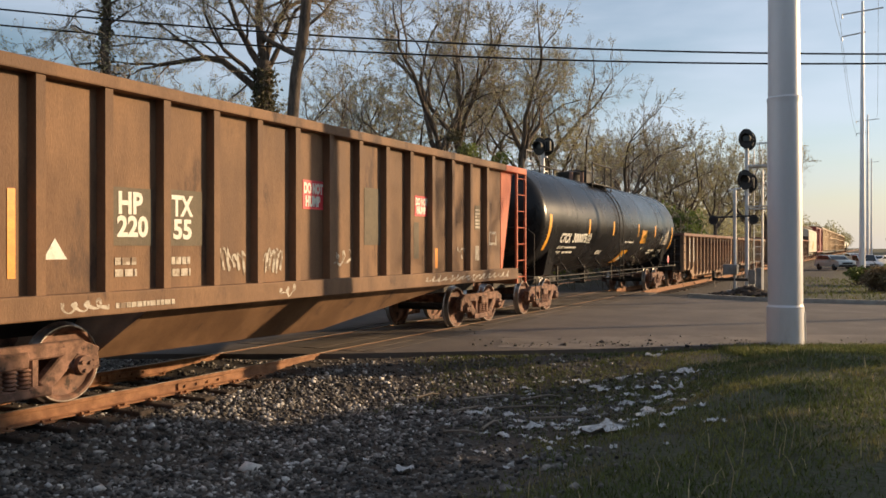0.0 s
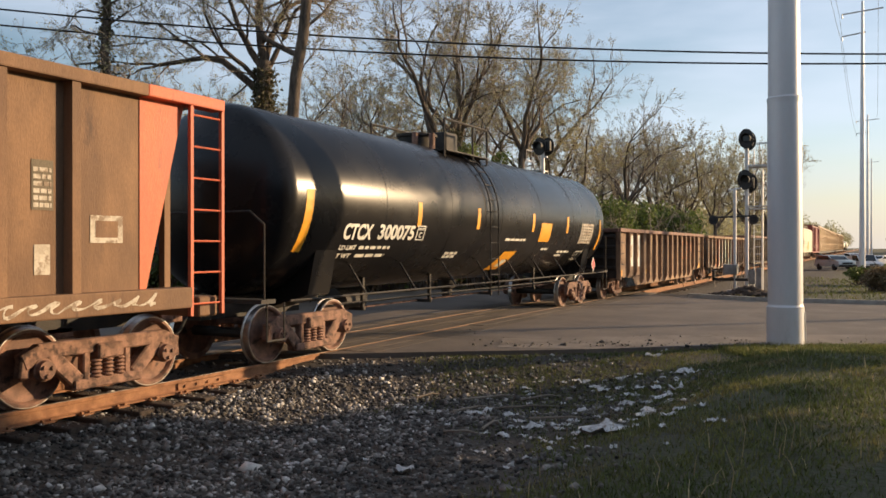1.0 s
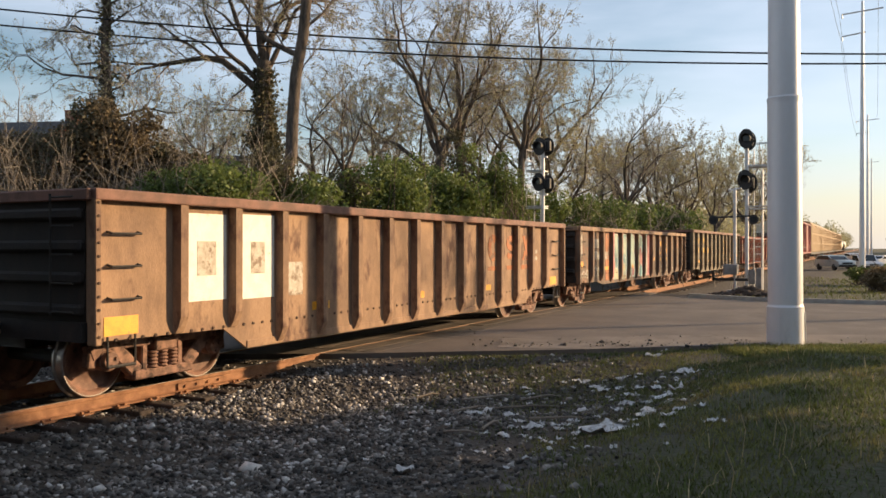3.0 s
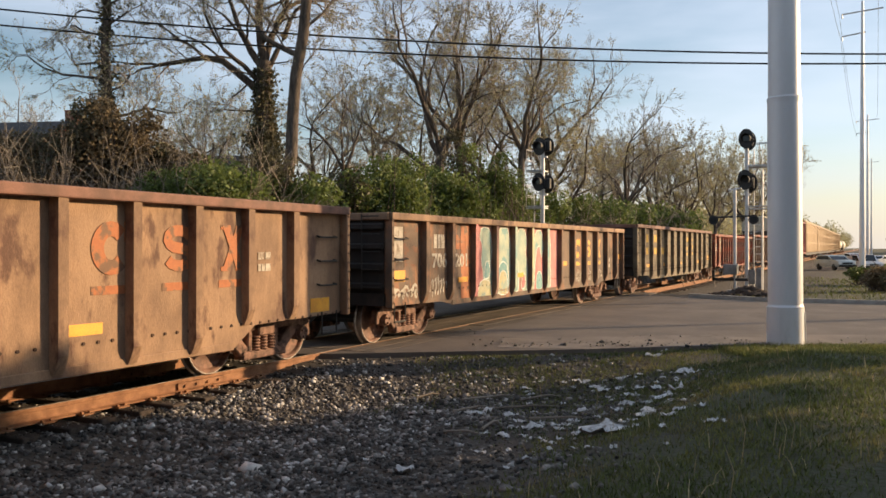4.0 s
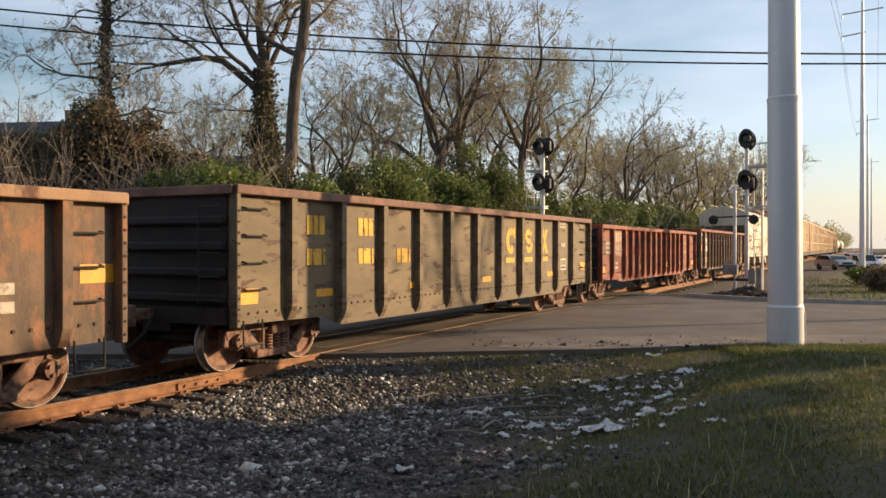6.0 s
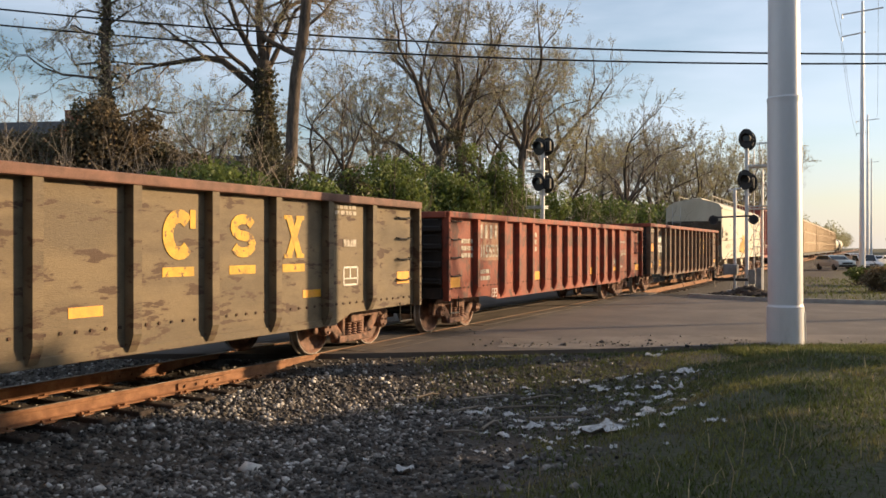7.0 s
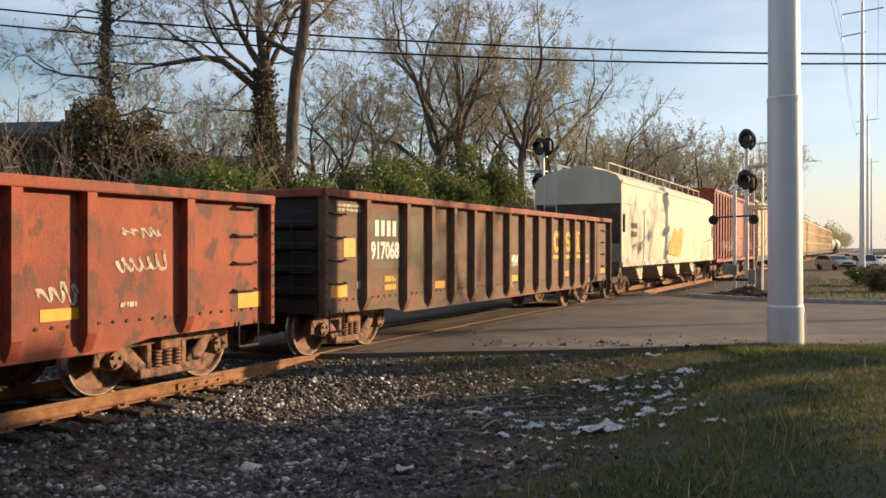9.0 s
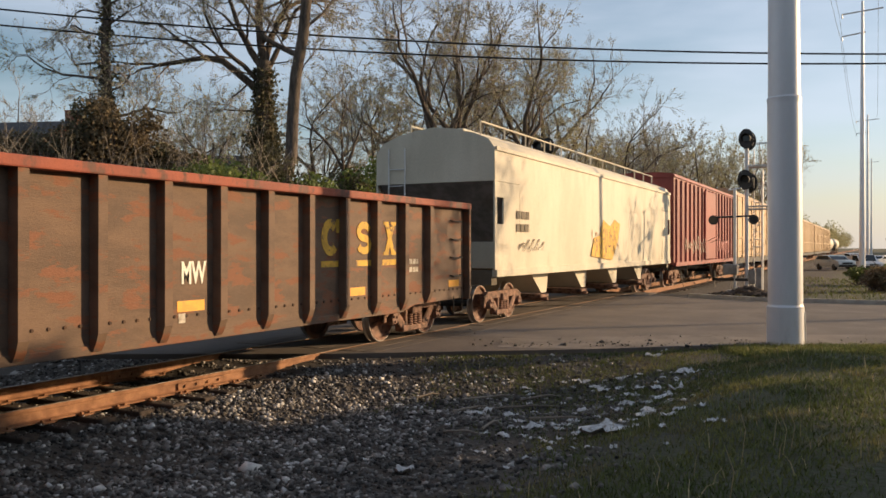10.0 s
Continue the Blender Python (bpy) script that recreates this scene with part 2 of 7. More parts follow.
    "dull_metal": material("dull_metal", (0.16, 0.15, 0.14), (0.27, 0.255, 0.24), 0.6, metal=0.2, scale=3, bump=0.1),
    # near-black for gondola ends: the shade between cars is put into the colour
    "end_shade": material("end_shade", (0.011, 0.009, 0.008), (0.028, 0.020, 0.016), 0.8, scale=2.5, stretch=STREAK, spot=(0.045, 0.027, 0.020), spot_at=(0.60, 0.72)),
    "stone_light": material("stone_light", (0.34, 0.32, 0.30), (0.55, 0.53, 0.50), 0.85, scale=3, bump=0.4, fine=45, island=0.35),
    "shoulder": material("shoulder", (0.13, 0.105, 0.085), (0.20, 0.165, 0.135), 0.9, scale=0.9, bump=0.4, fine=60, spot=(0.075, 0.06, 0.048), spot_at=(0.58, 0.66), spot_scale=1.2),
    "concrete": material("concrete", (0.30, 0.28, 0.25), (0.40, 0.38, 0.34), 0.9, scale=3),
}


def ground_material():
    """Bare dirt, gravel and grass zones by place, with noisy borders."""
    m = bpy.data.materials.new("ground_soil")
    m.use_nodes = True
    n, l = m.node_tree.nodes, m.node_tree.links
    bsdf = n["Principled BSDF"]
    geo = n.new("ShaderNodeNewGeometry")
    sep = n.new("ShaderNodeSeparateXYZ")
    l.new(geo.outputs["Position"], sep.inputs["Vector"])

    def nz(sc, d=6):
        t = n.new("ShaderNodeTexNoise")
        t.inputs["Scale"].default_value, t.inputs["Detail"].default_value = sc, d
        l.new(geo.outputs["Position"], t.inputs["Vector"])
        return t.outputs["Fac"]

    def rng(src, a, b, c=0.0, d=1.0):
        r = n.new("ShaderNodeMapRange")
        r.inputs["From Min"].default_value, r.inputs["From Max"].default_value = a, b
        r.inputs["To Min"].default_value, r.inputs["To Max"].default_value = c, d
        l.new(src, r.inputs["Value"])
        return r.outputs["Result"]

    def calc(op, a, b):
        x = n.new("ShaderNodeMath")
        x.operation = op
        for i, v in enumerate((a, b)):
            if isinstance(v, (int, float)):
                x.inputs[i].default_value = v
            else:
                l.new(v, x.inputs[i])
        return x.outputs["Value"]

    def mix(fac, a, b):
        x = n.new("ShaderNodeMix")
        x.data_type = "RGBA"
        l.new(fac, x.inputs["Factor"])
        for sock, v in (("A", a), ("B", b)):
            if isinstance(v, tuple):
                x.inputs[sock].default_value = (*v, 1)
            else:
                l.new(v, x.inputs[sock])
        return x.outputs["Result"]

    wide, fine = nz(0.6), nz(18, 4)
    soil = mix(fine, (0.030, 0.024, 0.018), (0.080, 0.064, 0.050))
    green = mix(wide, (0.030, 0.036, 0.013), (0.062, 0.066, 0.025))
    green = mix(rng(fine, 0.4, 0.7), green, (0.055, 0.045, 0.024))
    wavy = calc("ADD", sep.outputs["X"], calc("MULTIPLY", calc("SUBTRACT", wide, 0.5), 5.0))
    on_grass = rng(wavy, 6.3, 7.4)
    on_left = rng(wavy, -5.0, -7.5)
    col = mix(calc("MAXIMUM", on_grass, on_left), soil, green)
    l.new(col, bsdf.inputs["Base Color"])
    bsdf.inputs["Roughness"].default_value = 0.95
    b = n.new("ShaderNodeBump")
    b.inputs["Strength"].default_value, b.inputs["Distance"].default_value = 0.7, 0.05
    l.new(fine, b.inputs["Height"])
    l.new(b.outputs["Normal"], bsdf.inputs["Normal"])
    return m


M["ground"] = ground_material()


# ---- mesh helpers ----
def box(bm, x0, x1, y0, y1, z0, z1):
    v = [bm.verts.new((x, y, z)) for x in (x0, x1) for y in (y0, y1) for z in (z0, z1)]
    for f in ((0, 1, 3, 2), (4, 6, 7, 5), (0, 4, 5, 1), (2, 3, 7, 6), (0, 2, 6, 4), (1, 5, 7, 3)):
        bm.faces.new([v[i] for i in f])
    return v


def boxes(*dims):
    bm = bmesh.new()
    for d in dims:
        box(bm, *d)
    return bm


def rounded(bm, r=0.01, seg=2):
    bmesh.ops.bevel(bm, geom=list(bm.edges), offset=r, segments=seg, affect="EDGES", profile=0.6)
    return bm


def rod(bm, a, b, r0, r1=None, seg=8, caps=True):
    """A straight tapered rod from a to b."""
    a, b = Vector(a), Vector(b)
    r1 = r0 if r1 is None else r1
    turn = (b - a).to_track_quat("Z", "Y")
    rings = []
    for p, r in ((a, r0), (b, r1)):
        rings.append([bm.verts.new(p + turn @ Vector((r * math.cos(k * 2 * math.pi / seg), r * math.sin(k * 2 * math.pi / seg), 0))) for k in range(seg)])
    for k in range(seg):
        bm.faces.new((rings[0][k], rings[0][(k + 1) % seg], rings[1][(k + 1) % seg], rings[1][k]))
    if caps:
        bm.faces.new(rings[0][::-1])
        bm.faces.new(rings[1])
    return bm


def rods(*items, seg=8):
    bm = bmesh.new()
    for it in items:
        rod(bm, it[0], it[1], it[2], it[3] if len(it) > 3 else None, seg=seg)
    return bm


def prism(bm, outline, axis, lo, hi):
    """Push an outline of 2D points along an axis from lo to hi."""
    def put(p, h):
        if axis == "x":
            return (h, p[0], p[1])
        if axis == "y":
            return (p[0], h, p[1])
        return (p[0], p[1], h)
    a = [bm.verts.new(put(p, lo)) for p in outline]
    b = [bm.verts.new(put(p, hi)) for p in outline]
    k = len(outline)
    for i in range(k):
        bm.faces.new((a[i], a[(i + 1) % k], b[(i + 1) % k], b[i]))
    bm.faces.new(a[::-1])
    bm.faces.new(b)
    return bm


def lathe(bm, profile, axis_at, axis="x", seg=32):
    """Turn a profile of (along, radius) round an axis through axis_at."""
    rings = []
    for along, r in profile:
        ring = []
        for k in range(seg):
            c, s = r * math.cos(2 * math.pi * k / seg), r * math.sin(2 * math.pi * k / seg)
            p = {"x": (along, c, s), "y": (c, along, s), "z": (c, s, along)}[axis]
            ring.append(bm.verts.new(Vector(axis_at) + Vector(p)))
        rings.append(ring)
    for a, b in zip(rings, rings[1:]):
        for k in range(seg):
            bm.faces.new((a[k], a[(k + 1) % seg], b[(k + 1) % seg], b[k]))
    bm.faces.new(rings[0][::-1])
    bm.faces.new(rings[-1])
    return bm


def to_mesh(name, bm, smooth=None):
    bmesh.ops.recalc_face_normals(bm, faces=list(bm.faces))
    me = bpy.data.meshes.new(name)
    bm.to_mesh(me)
    bm.free()
    if smooth is not None:
        me.shade_smooth()
        me.set_sharp_from_angle(angle=radians(smooth))
    return me


def part(name, bm, mat, parent=None, label="", smooth=None):
    """One mesh object from a bmesh, under a thing or a part."""
    me = to_mesh(name, bm, smooth)
    me.materials.append(M[mat])
    ob = new(name, me)
    if parent is not None:
        ob.parent = parent
    if label:
        ob["label"] = label
    return ob


def again(name, ob, parent, at=(0, 0, 0), turn=0.0):
    """The same piece once more, on the same mesh."""
    o = new(name, ob.data)
    o.parent = parent
    o.matrix_basis = Matrix.Translation(at) @ Matrix.Rotation(turn, 4, "Z")
    return o


def empty(name, at=(0, 0, 0), turn=0.0):
    ob = new(name)
    ob.empty_display_size = 0.3
    ob.matrix_basis = Matrix.Translation(at) @ Matrix.Rotation(turn, 4, "Z")
    return ob


def raw(name, verts, faces, mat, parent=None, smooth=False):
    """A mesh object from arrays; faces all of one size."""
    verts, faces = np.asarray(verts, np.float32), np.asarray(faces, np.int32)
    me = bpy.data.meshes.new(name)
    me.vertices.add(len(verts))
    me.vertices.foreach_set("co", verts.ravel())
    k = faces.shape[1]
    me.loops.add(faces.size)
    me.loops.foreach_set("vertex_index", faces.ravel())
    me.polygons.add(len(faces))
    me.polygons.foreach_set("loop_start", np.arange(0, faces.size, k, dtype=np.int32))
    me.polygons.foreach_set("loop_total", np.full(len(faces), k, np.int32))
    me.update(calc_edges=True)
    me.validate()
    if smooth:
        me.shade_smooth()
    me.materials.append(M[mat])
    ob = new(name, me)
    if parent is not None:
        ob.parent = parent
    return ob


def letters(text, size, bold=0.0, wide=1.0):
    """Flat raised letters as a bmesh, reading along +Y up +Z and facing +X, from their lower left corner."""
    cu = bpy.data.curves.new("letters", "FONT")
    cu.body, cu.size, cu.extrude, cu.offset, cu.resolution_u = text, size, 0.003, bold, 3
    tmp = new("letters", cu)
    bpy.context.view_layer.update()
    me = bpy.data.meshes.new_from_object(tmp.evaluated_get(bpy.context.evaluated_depsgraph_get()))
    bpy.data.objects.remove(tmp)
    bm = bmesh.new()
    bm.from_mesh(me)
    bpy.data.meshes.remove(me)
    for v in bm.verts:
        v.co = Vector((v.co.z, v.co.x * wide, v.co.y))
    return bm


def moved(bm, x, y, z):
    bmesh.ops.translate(bm, verts=list(bm.verts), vec=(x, y, z))
    return bm


# ---- ground, road and track ----
def smooth_step(a, b, v):
    k = np.clip((v - a) / (b - a), 0, 1)
    return k * k * (3 - 2 * k)


ROAD = [at_view(*p) for p in ((-60, 13.6), (-1.9, 14.3), (3.0, 15.0), (6.0, 15.7), (60, 15.9), (60, 25.0), (22, 25.4), (14.0, 26.4), (10.6, 28.2), (8.9, 30.4), (7.4, 33.4), (0, 36), (-60, 38))]


def in_road(x, y, grow=0.0):
    dep = (x - EYE[0]) * FWD.x + (y - EYE[1]) * FWD.y
    lat = (x - EYE[0]) * RGT.x + (y - EYE[1]) * RGT.y
    far = np.interp(lat, (-60, 0, 7.4, 8.9, 10.6, 14, 22, 60), (38, 36, 33.4, 30.4, 28.2, 26.4, 25.4, 25))
    near = np.interp(lat, (-60, -1.9, 3, 6, 60), (13.6, 14.3, 15.0, 15.7, 15.9))
    return (dep > near - grow) & (dep < far + grow)


def ground_z(x, y):
    """Height of the open ground, clear of the road's bed."""
    x, y = np.asarray(x, float), np.asarray(y, float)
    ax = np.abs(x)
    z = -0.25 - 0.23 * smooth_step(1.4, 3.0, ax)
    dep = (x - EYE[0]) * FWD.x + (y - EYE[1]) * FWD.y
    bank = (0.74 * smooth_step(5.0, 8.6, x) + 0.15 * smooth_step(9, 16, x)) * (1 - smooth_step(26, 36, dep)) - 0.40 * smooth_step(44, 70, dep) * smooth_step(6, 10, x)
    z = np.where(x > 0, z + bank, z + 0.35 * smooth_step(4.5, 9, ax))
    near_road = smooth_step(11.5, 15.2, dep) * (1 - smooth_step(33, 37, dep))
    z = z * (1 - near_road) + (-0.04) * near_road
    bumps = 0.03 * np.sin(x * 1.7 + 0.6 * np.sin(y * 1.1)) * np.cos(y * 1.3 + 0.5) * smooth_step(2, 4, ax)
    return np.where(in_road(x, y, 0.3), -0.10, z + bumps * (1 - near_road))


def make_ground():
    xs = np.concatenate([np.linspace(-900, -60, 15), np.linspace(-50, -8, 22), np.arange(-7, 20, 0.22), np.linspace(21, 60, 20), np.linspace(80, 900, 14)])
    ys = np.concatenate([np.linspace(-300, -20, 8), np.arange(-12, 50, 0.28), np.linspace(52, 140, 30), np.linspace(160, 1800, 24)])
    gx, gy = np.meshgrid(xs, ys)
    v = np.stack([gx, gy, ground_z(gx, gy)], -1).reshape(-1, 3)
    nx, ny = len(xs), len(ys)
    i = (np.arange(ny - 1)[:, None] * nx + np.arange(nx - 1)).ravel()
    ob = raw("ground", v, np.stack([i, i + 1, i + nx + 1, i + nx], -1), "ground", smooth=True)
    tagged(ob, "dirt, gravel and patchy spring grass beside the railway", "ground", kind="structure")


def make_road():
    bm = bmesh.new()
    prism(bm, [(p.x, p.y) for p in ROAD], "z", -0.4, -0.012)
    tagged(part("road", bm, "asphalt"), "worn grey asphalt road over the level crossing", "road", kind="structure")
    bm = bmesh.new()
    near = [(2.6, 14.92), (6.0, 15.72), (30, 15.82), (30, 17.5), (5.5, 17.35), (1.2, 16.7), (1.0, 15.2)]
    prism(bm, [tuple(at_view(*p))[:2] for p in near], "z", -0.2, -0.007)
    tagged(part("pavement", bm, "shoulder"), "cracked dusty shoulder along the edge of the road", "road shoulder", kind="structure")
    # kerb on the far side, right of the track
    bm = bmesh.new()
    line = [at_view(*p) for p in ((9.0, 30.5), (10.7, 28.35), (14.0, 26.55), (22, 25.55), (60, 25.15))]
    for a, b in zip(line, line[1:]):
        d = (b - a).normalized()
        s = Vector((-d.y, d.x, 0)) * 0.16
        prism(bm, [(p.x, p.y) for p in (a, b, b + s, a + s)], "z", -0.3, 0.12)
    tagged(part("kerb", bm, "concrete"), "low weathered concrete kerb along the road", "kerb", kind="structure")


RAIL_X = 0.755
PANEL = (12.3, 32.6)


def make_track():
    track = empty("railway_track")
    tagged(track, "rusty steel rails on dark timber ties in ballast", "railway track", kind="structure")
    outline = [(-0.07, -0.18), (0.07, -0.18), (0.07, -0.165), (0.012, -0.145), (0.009, -0.05), (0.034, -0.042), (0.036, -0.008), (0.026, 0.0), (-0.026, 0.0), (-0.036, -0.008), (-0.034, -0.042), (-0.009, -0.05), (-0.012, -0.145), (-0.07, -0.165)]
    for sx in (-1, 1):
        bm = bmesh.new()
        prism(bm, [(sx * RAIL_X + p[0], p[1]) for p in outline], "y", -60, 900)
        rail = part("rail", bm, "rail_side", track, "rust-brown steel rail")
        part("running_surface", boxes((sx * RAIL_X - 0.024, sx * RAIL_X + 0.024, -60, 900, -0.002, 0.0035)), "rail_top", rail)
        for y in (3.4, 8.9):
            bm = boxes((sx * RAIL_X + 0.012, sx * RAIL_X + 0.04, y - 0.45, y + 0.45, -0.14, -0.05))
            for k in range(4):
                rod(bm, (sx * RAIL_X + 0.03, y - 0.33 + 0.22 * k, -0.095), (sx * RAIL_X + 0.068, y - 0.33 + 0.22 * k, -0.095), 0.02, seg=6)
            part("joint_bar", bm, "rail_side", rail)
    tie = None
    for k in range(-20, 180):
        y = k * 0.53
        if PANEL[0] - 0.1 < y < PANEL[1]:
            continue
        jx = random.uniform(-0.06, 0.06)
        if tie is None:
            bm = rounded(boxes((-1.3, 1.3, -0.115, 0.115, -0.36, -0.185)), 0.012, 1)
            tie = part("tie", bm, "tie_wood", track)
            tie.matrix_basis = Matrix.Translation((jx, y, 0))
        else:
            again("tie", tie, track, (jx, y, random.uniform(-0.012, 0.0)), random.uniform(-0.02, 0.02))
    # plates and spikes under the near rail
    bm = boxes((-0.16, 0.16, -0.09, 0.09, -0.187, -0.172), (0.08, 0.12, -0.07, -0.04, -0.175, -0.145), (0.08, 0.12, 0.04, 0.07, -0.175, -0.145), (-0.12, -0.08, -0.07, -0.04, -0.175, -0.145))
    plate = part("tie_plate", bm, "rail_side", track)
    plate.matrix_basis = Matrix.Translation((RAIL_X, 0, 0))
    for k in range(1, 24):
        for sx in (-1, 1):
            again("tie_plate", plate, track, (sx * RAIL_X, k * 0.53, 0), 0 if sx > 0 else math.pi)
    # the crossing: planks between and beside the rails
    deck = empty("crossing_deck")
    tagged(deck, "worn timber and asphalt crossing deck between the rails", "level crossing", kind="structure")
    plank = None
    for row, (x0, x1) in enumerate(((-1.55, -1.2), (-1.19, -0.80), (-0.685, -0.34), (-0.33, -0.005), (0.005, 0.33), (0.34, 0.685), (0.80, 1.19), (1.2, 1.55))):
        y = PANEL[0] + 0.02 * (row % 3)
        while y < PANEL[1]:
            bm = boxes((x0, x1, 0.01, 2.66, -0.3, -0.004 + random.uniform(-0.006, 0.003)))
            pl = part("plank", bm, "plank", deck)
            pl.matrix_basis = Matrix.Translation((0, y, 0))
            y += 2.68


make_ground()
make_road()
make_track()

# ---- the train ----
def bar(bm, a, b, w, x0, x1):
    """A flat bar between two (y, z) points, w high, from x0 to x1."""
    a, b = Vector(a), Vector(b)
    d = (b - a).normalized()
    s = Vector((-d.y, d.x)) * (w / 2)
    return prism(bm, [tuple(a - s), tuple(b - s), tuple(b + s), tuple(a + s)], "x", x0, x1)


def spring_profile(z0, z1, r, turns):
    pts = []
    for k in range(turns * 4 + 1):
        pts.append((z0 + (z1 - z0) * k / (turns * 4), r * (1.0 if k % 4 == 2 else (0.86 if k % 2 else 0.66))))
    return pts


SHAPES = {}


def wheel_mesh():
    """One pressed wheel, its outer face at x = 0."""
    bm = bmesh.new()
    lathe(bm, [(0.03, 0.07), (0.03, 0.12), (-0.02, 0.135), (-0.055, 0.18), (-0.07, 0.30), (-0.05, 0.375), (-0.012, 0.392), (0.0, 0.405), (0.0, 0.436), (0.0, 0.447), (-0.012, 0.457), (-0.10, 0.463), (-0.112, 0.487), (-0.13, 0.487), (-0.138, 0.46), (-0.138, 0.39), (-0.09, 0.37), (-0.10, 0.18), (-0.13, 0.12)], (0, 0, 0), "x", 40)
    me = to_mesh("wheel", bm, 35)
    me.materials.append(M["wheel_steel"])
    me.materials.append(M["tread"])
    for p in me.polygons:
        r = math.hypot(p.center.y, p.center.z)
        if r > 0.434 and p.center.x > -0.125:
            p.material_index = 1
    return me


def side_frame_mesh():
    """Cast side frame round (y, z) with its middle at y = 0."""
    bm = bmesh.new()
    a, b = -0.07, 0.07
    bar(bm, (-0.95, 0.66), (0.95, 0.66), 0.17, a, b)
    for s in (-1, 1):
        bar(bm, (s * 0.86, 0.66), (s * 1.13, 0.55), 0.19, a, b)
        bar(bm, (s * 0.80, 0.62), (s * 0.40, 0.25), 0.19, a, b)
        bar(bm, (s * 0.30, 0.62), (s * 0.30, 0.22), 0.10, a + 0.01, b - 0.01)
        bar(bm, (s * 0.70, 0.64), (s * 0.73, 0.42), 0.14, a + 0.01, b - 0.01)
        bar(bm, (s * 1.08, 0.62), (s * 1.11, 0.38), 0.13, a + 0.01, b - 0.01)
    bar(bm, (-0.50, 0.225), (0.50, 0.225), 0.12, a - 0.03, b + 0.03)
    bm2 = rounded(bm, 0.018, 1)
    return to_mesh("side_frame", bm2)


def shapes():
    SHAPES["wheel"] = wheel_mesh()
    sf = side_frame_mesh()
    sf.materials.append(M["truck_steel"])
    SHAPES["side_frame"] = sf
    bm = bmesh.new()
    lathe(bm, spring_profile(0.275, 0.50, 0.074, 5), (0, 0, 0), "z", 14)
    SHAPES["springs"] = to_mesh("spring", bm, 60)
    SHAPES["springs"].materials.append(M["truck_steel"])
    bm = bmesh.new()
    lathe(bm, [(-0.10, 0.12), (0.05, 0.13), (0.06, 0.115), (0.115, 0.105), (0.12, 0.05)], (0, 0, 0), "x", 18)
    for k in range(3):
        ang = k * 2.094 + 0.4
        rod(bm, (0.11, 0.062 * math.cos(ang), 0.062 * math.sin(ang)), (0.145, 0.062 * math.cos(ang), 0.062 * math.sin(ang)), 0.024, seg=6)
    SHAPES["bearing"] = to_mesh("bearing_cap", bm, 40)
    SHAPES["bearing"].materials.append(M["wheel_steel"])
    bm = rods(((-0.80, 0, 0), (0.80, 0, 0), 0.085))
    SHAPES["axle"] = to_mesh("axle", bm, 40)
    SHAPES["axle"].materials.append(M["black_steel"])
    bm = boxes((-1.12, 1.12, -0.19, 0.19, 0.50, 0.68), (-0.2, 0.2, -0.2, 0.2, 0.66, 0.82))
    SHAPES["bolster"] = to_mesh("truck_bolster", rounded(bm, 0.02, 1))
    SHAPES["bolster"].materials.append(M["truck_steel"])
    bm = bmesh.new()
    # coupler: shank, head with knuckle, hose
    box(bm, -0.08, 0.08, -0.45, 0.35, 0.80, 0.95)
    prism(bm, [(-0.16, -0.72), (-0.02, -0.78), (0.05, -0.62), (0.17, -0.66), (0.20, -0.45), (0.08, -0.38), (-0.12, -0.40)], "z", 0.72, 1.02)
    SHAPES["coupler"] = to_mesh("coupler", rounded(bm, 0.015, 1))
    SHAPES["coupler"].materials.append(M["truck_steel"])


shapes()
WHEELSETS = []
CARS = []
WHEELBASE, WHEEL_R = 1.78, 0.457


def mesh_part(name, me, parent, at=(0, 0, 0), turn=None, label=""):
    o = new(name, me)
    o.parent = parent
    o.matrix_basis = Matrix.Translation(at) @ (turn if turn else Matrix.Identity(4))
    if label:
        o["label"] = label
    return o


FLIP = Matrix.Rotation(math.pi, 4, "Z")


def add_trucks(car, y_front, y_back, rolling=True):
    for yc in (y_front, y_back):
        truck = mesh_part("truck_bolster", SHAPES["bolster"], car, (0, yc, 0))
        for sx in (1, -1):
            mesh_part("side_frame", SHAPES["side_frame"], truck, (sx * 0.99, 0, 0), label="rusty cast steel side frame")
            for dy in (-0.17, 0.0, 0.17):
                mesh_part("spring", SHAPES["springs"], truck, (sx * 1.04, dy, 0))
            for s in (-1, 1):
                mesh_part("bearing_cap", SHAPES["bearing"], truck, (sx * 1.02, s * WHEELBASE / 2, WHEEL_R), None if sx > 0 else FLIP)
        for s in (-1, 1):
            at = (0, yc + s * WHEELBASE / 2, WHEEL_R)
            axle = mesh_part("wheelset", SHAPES["axle"], car, at)
            for sx in (1, -1):
                mesh_part("wheel", SHAPES["wheel"], axle, (sx * 0.82, 0, 0), None if sx > 0 else FLIP, "steel wheel with a bright worn rim")
            if rolling:
                WHEELSETS.append((axle, at))


def add_couplers(car, length):
    mesh_part("coupler", SHAPES["coupler"], car, (0, 0, 0))
    mesh_part("coupler", SHAPES["coupler"], car, (0, length, 0), FLIP)
    part("air_hose", rods(((0.35, -0.25, 0.95), (0.30, -0.42, 0.62), 0.025), ((0.30, -0.42, 0.62), (0.18, -0.62, 0.42), 0.025)), "rubber", car)


def new_car(name, y0, label, category):
    car = empty(name, (0, y0, 0))
    tagged(car, label, category, group="railcars of the freight train")
    CARS.append((car, y0))
    return car


def sign(car, name, mat, y0, y1, z0, z1, x=1.46, label=""):
    """A thin painted panel on a car's side."""
    return part(name, boxes((x + 0.001, x + 0.006, y0, y1, z0, z1)), mat, car, label)


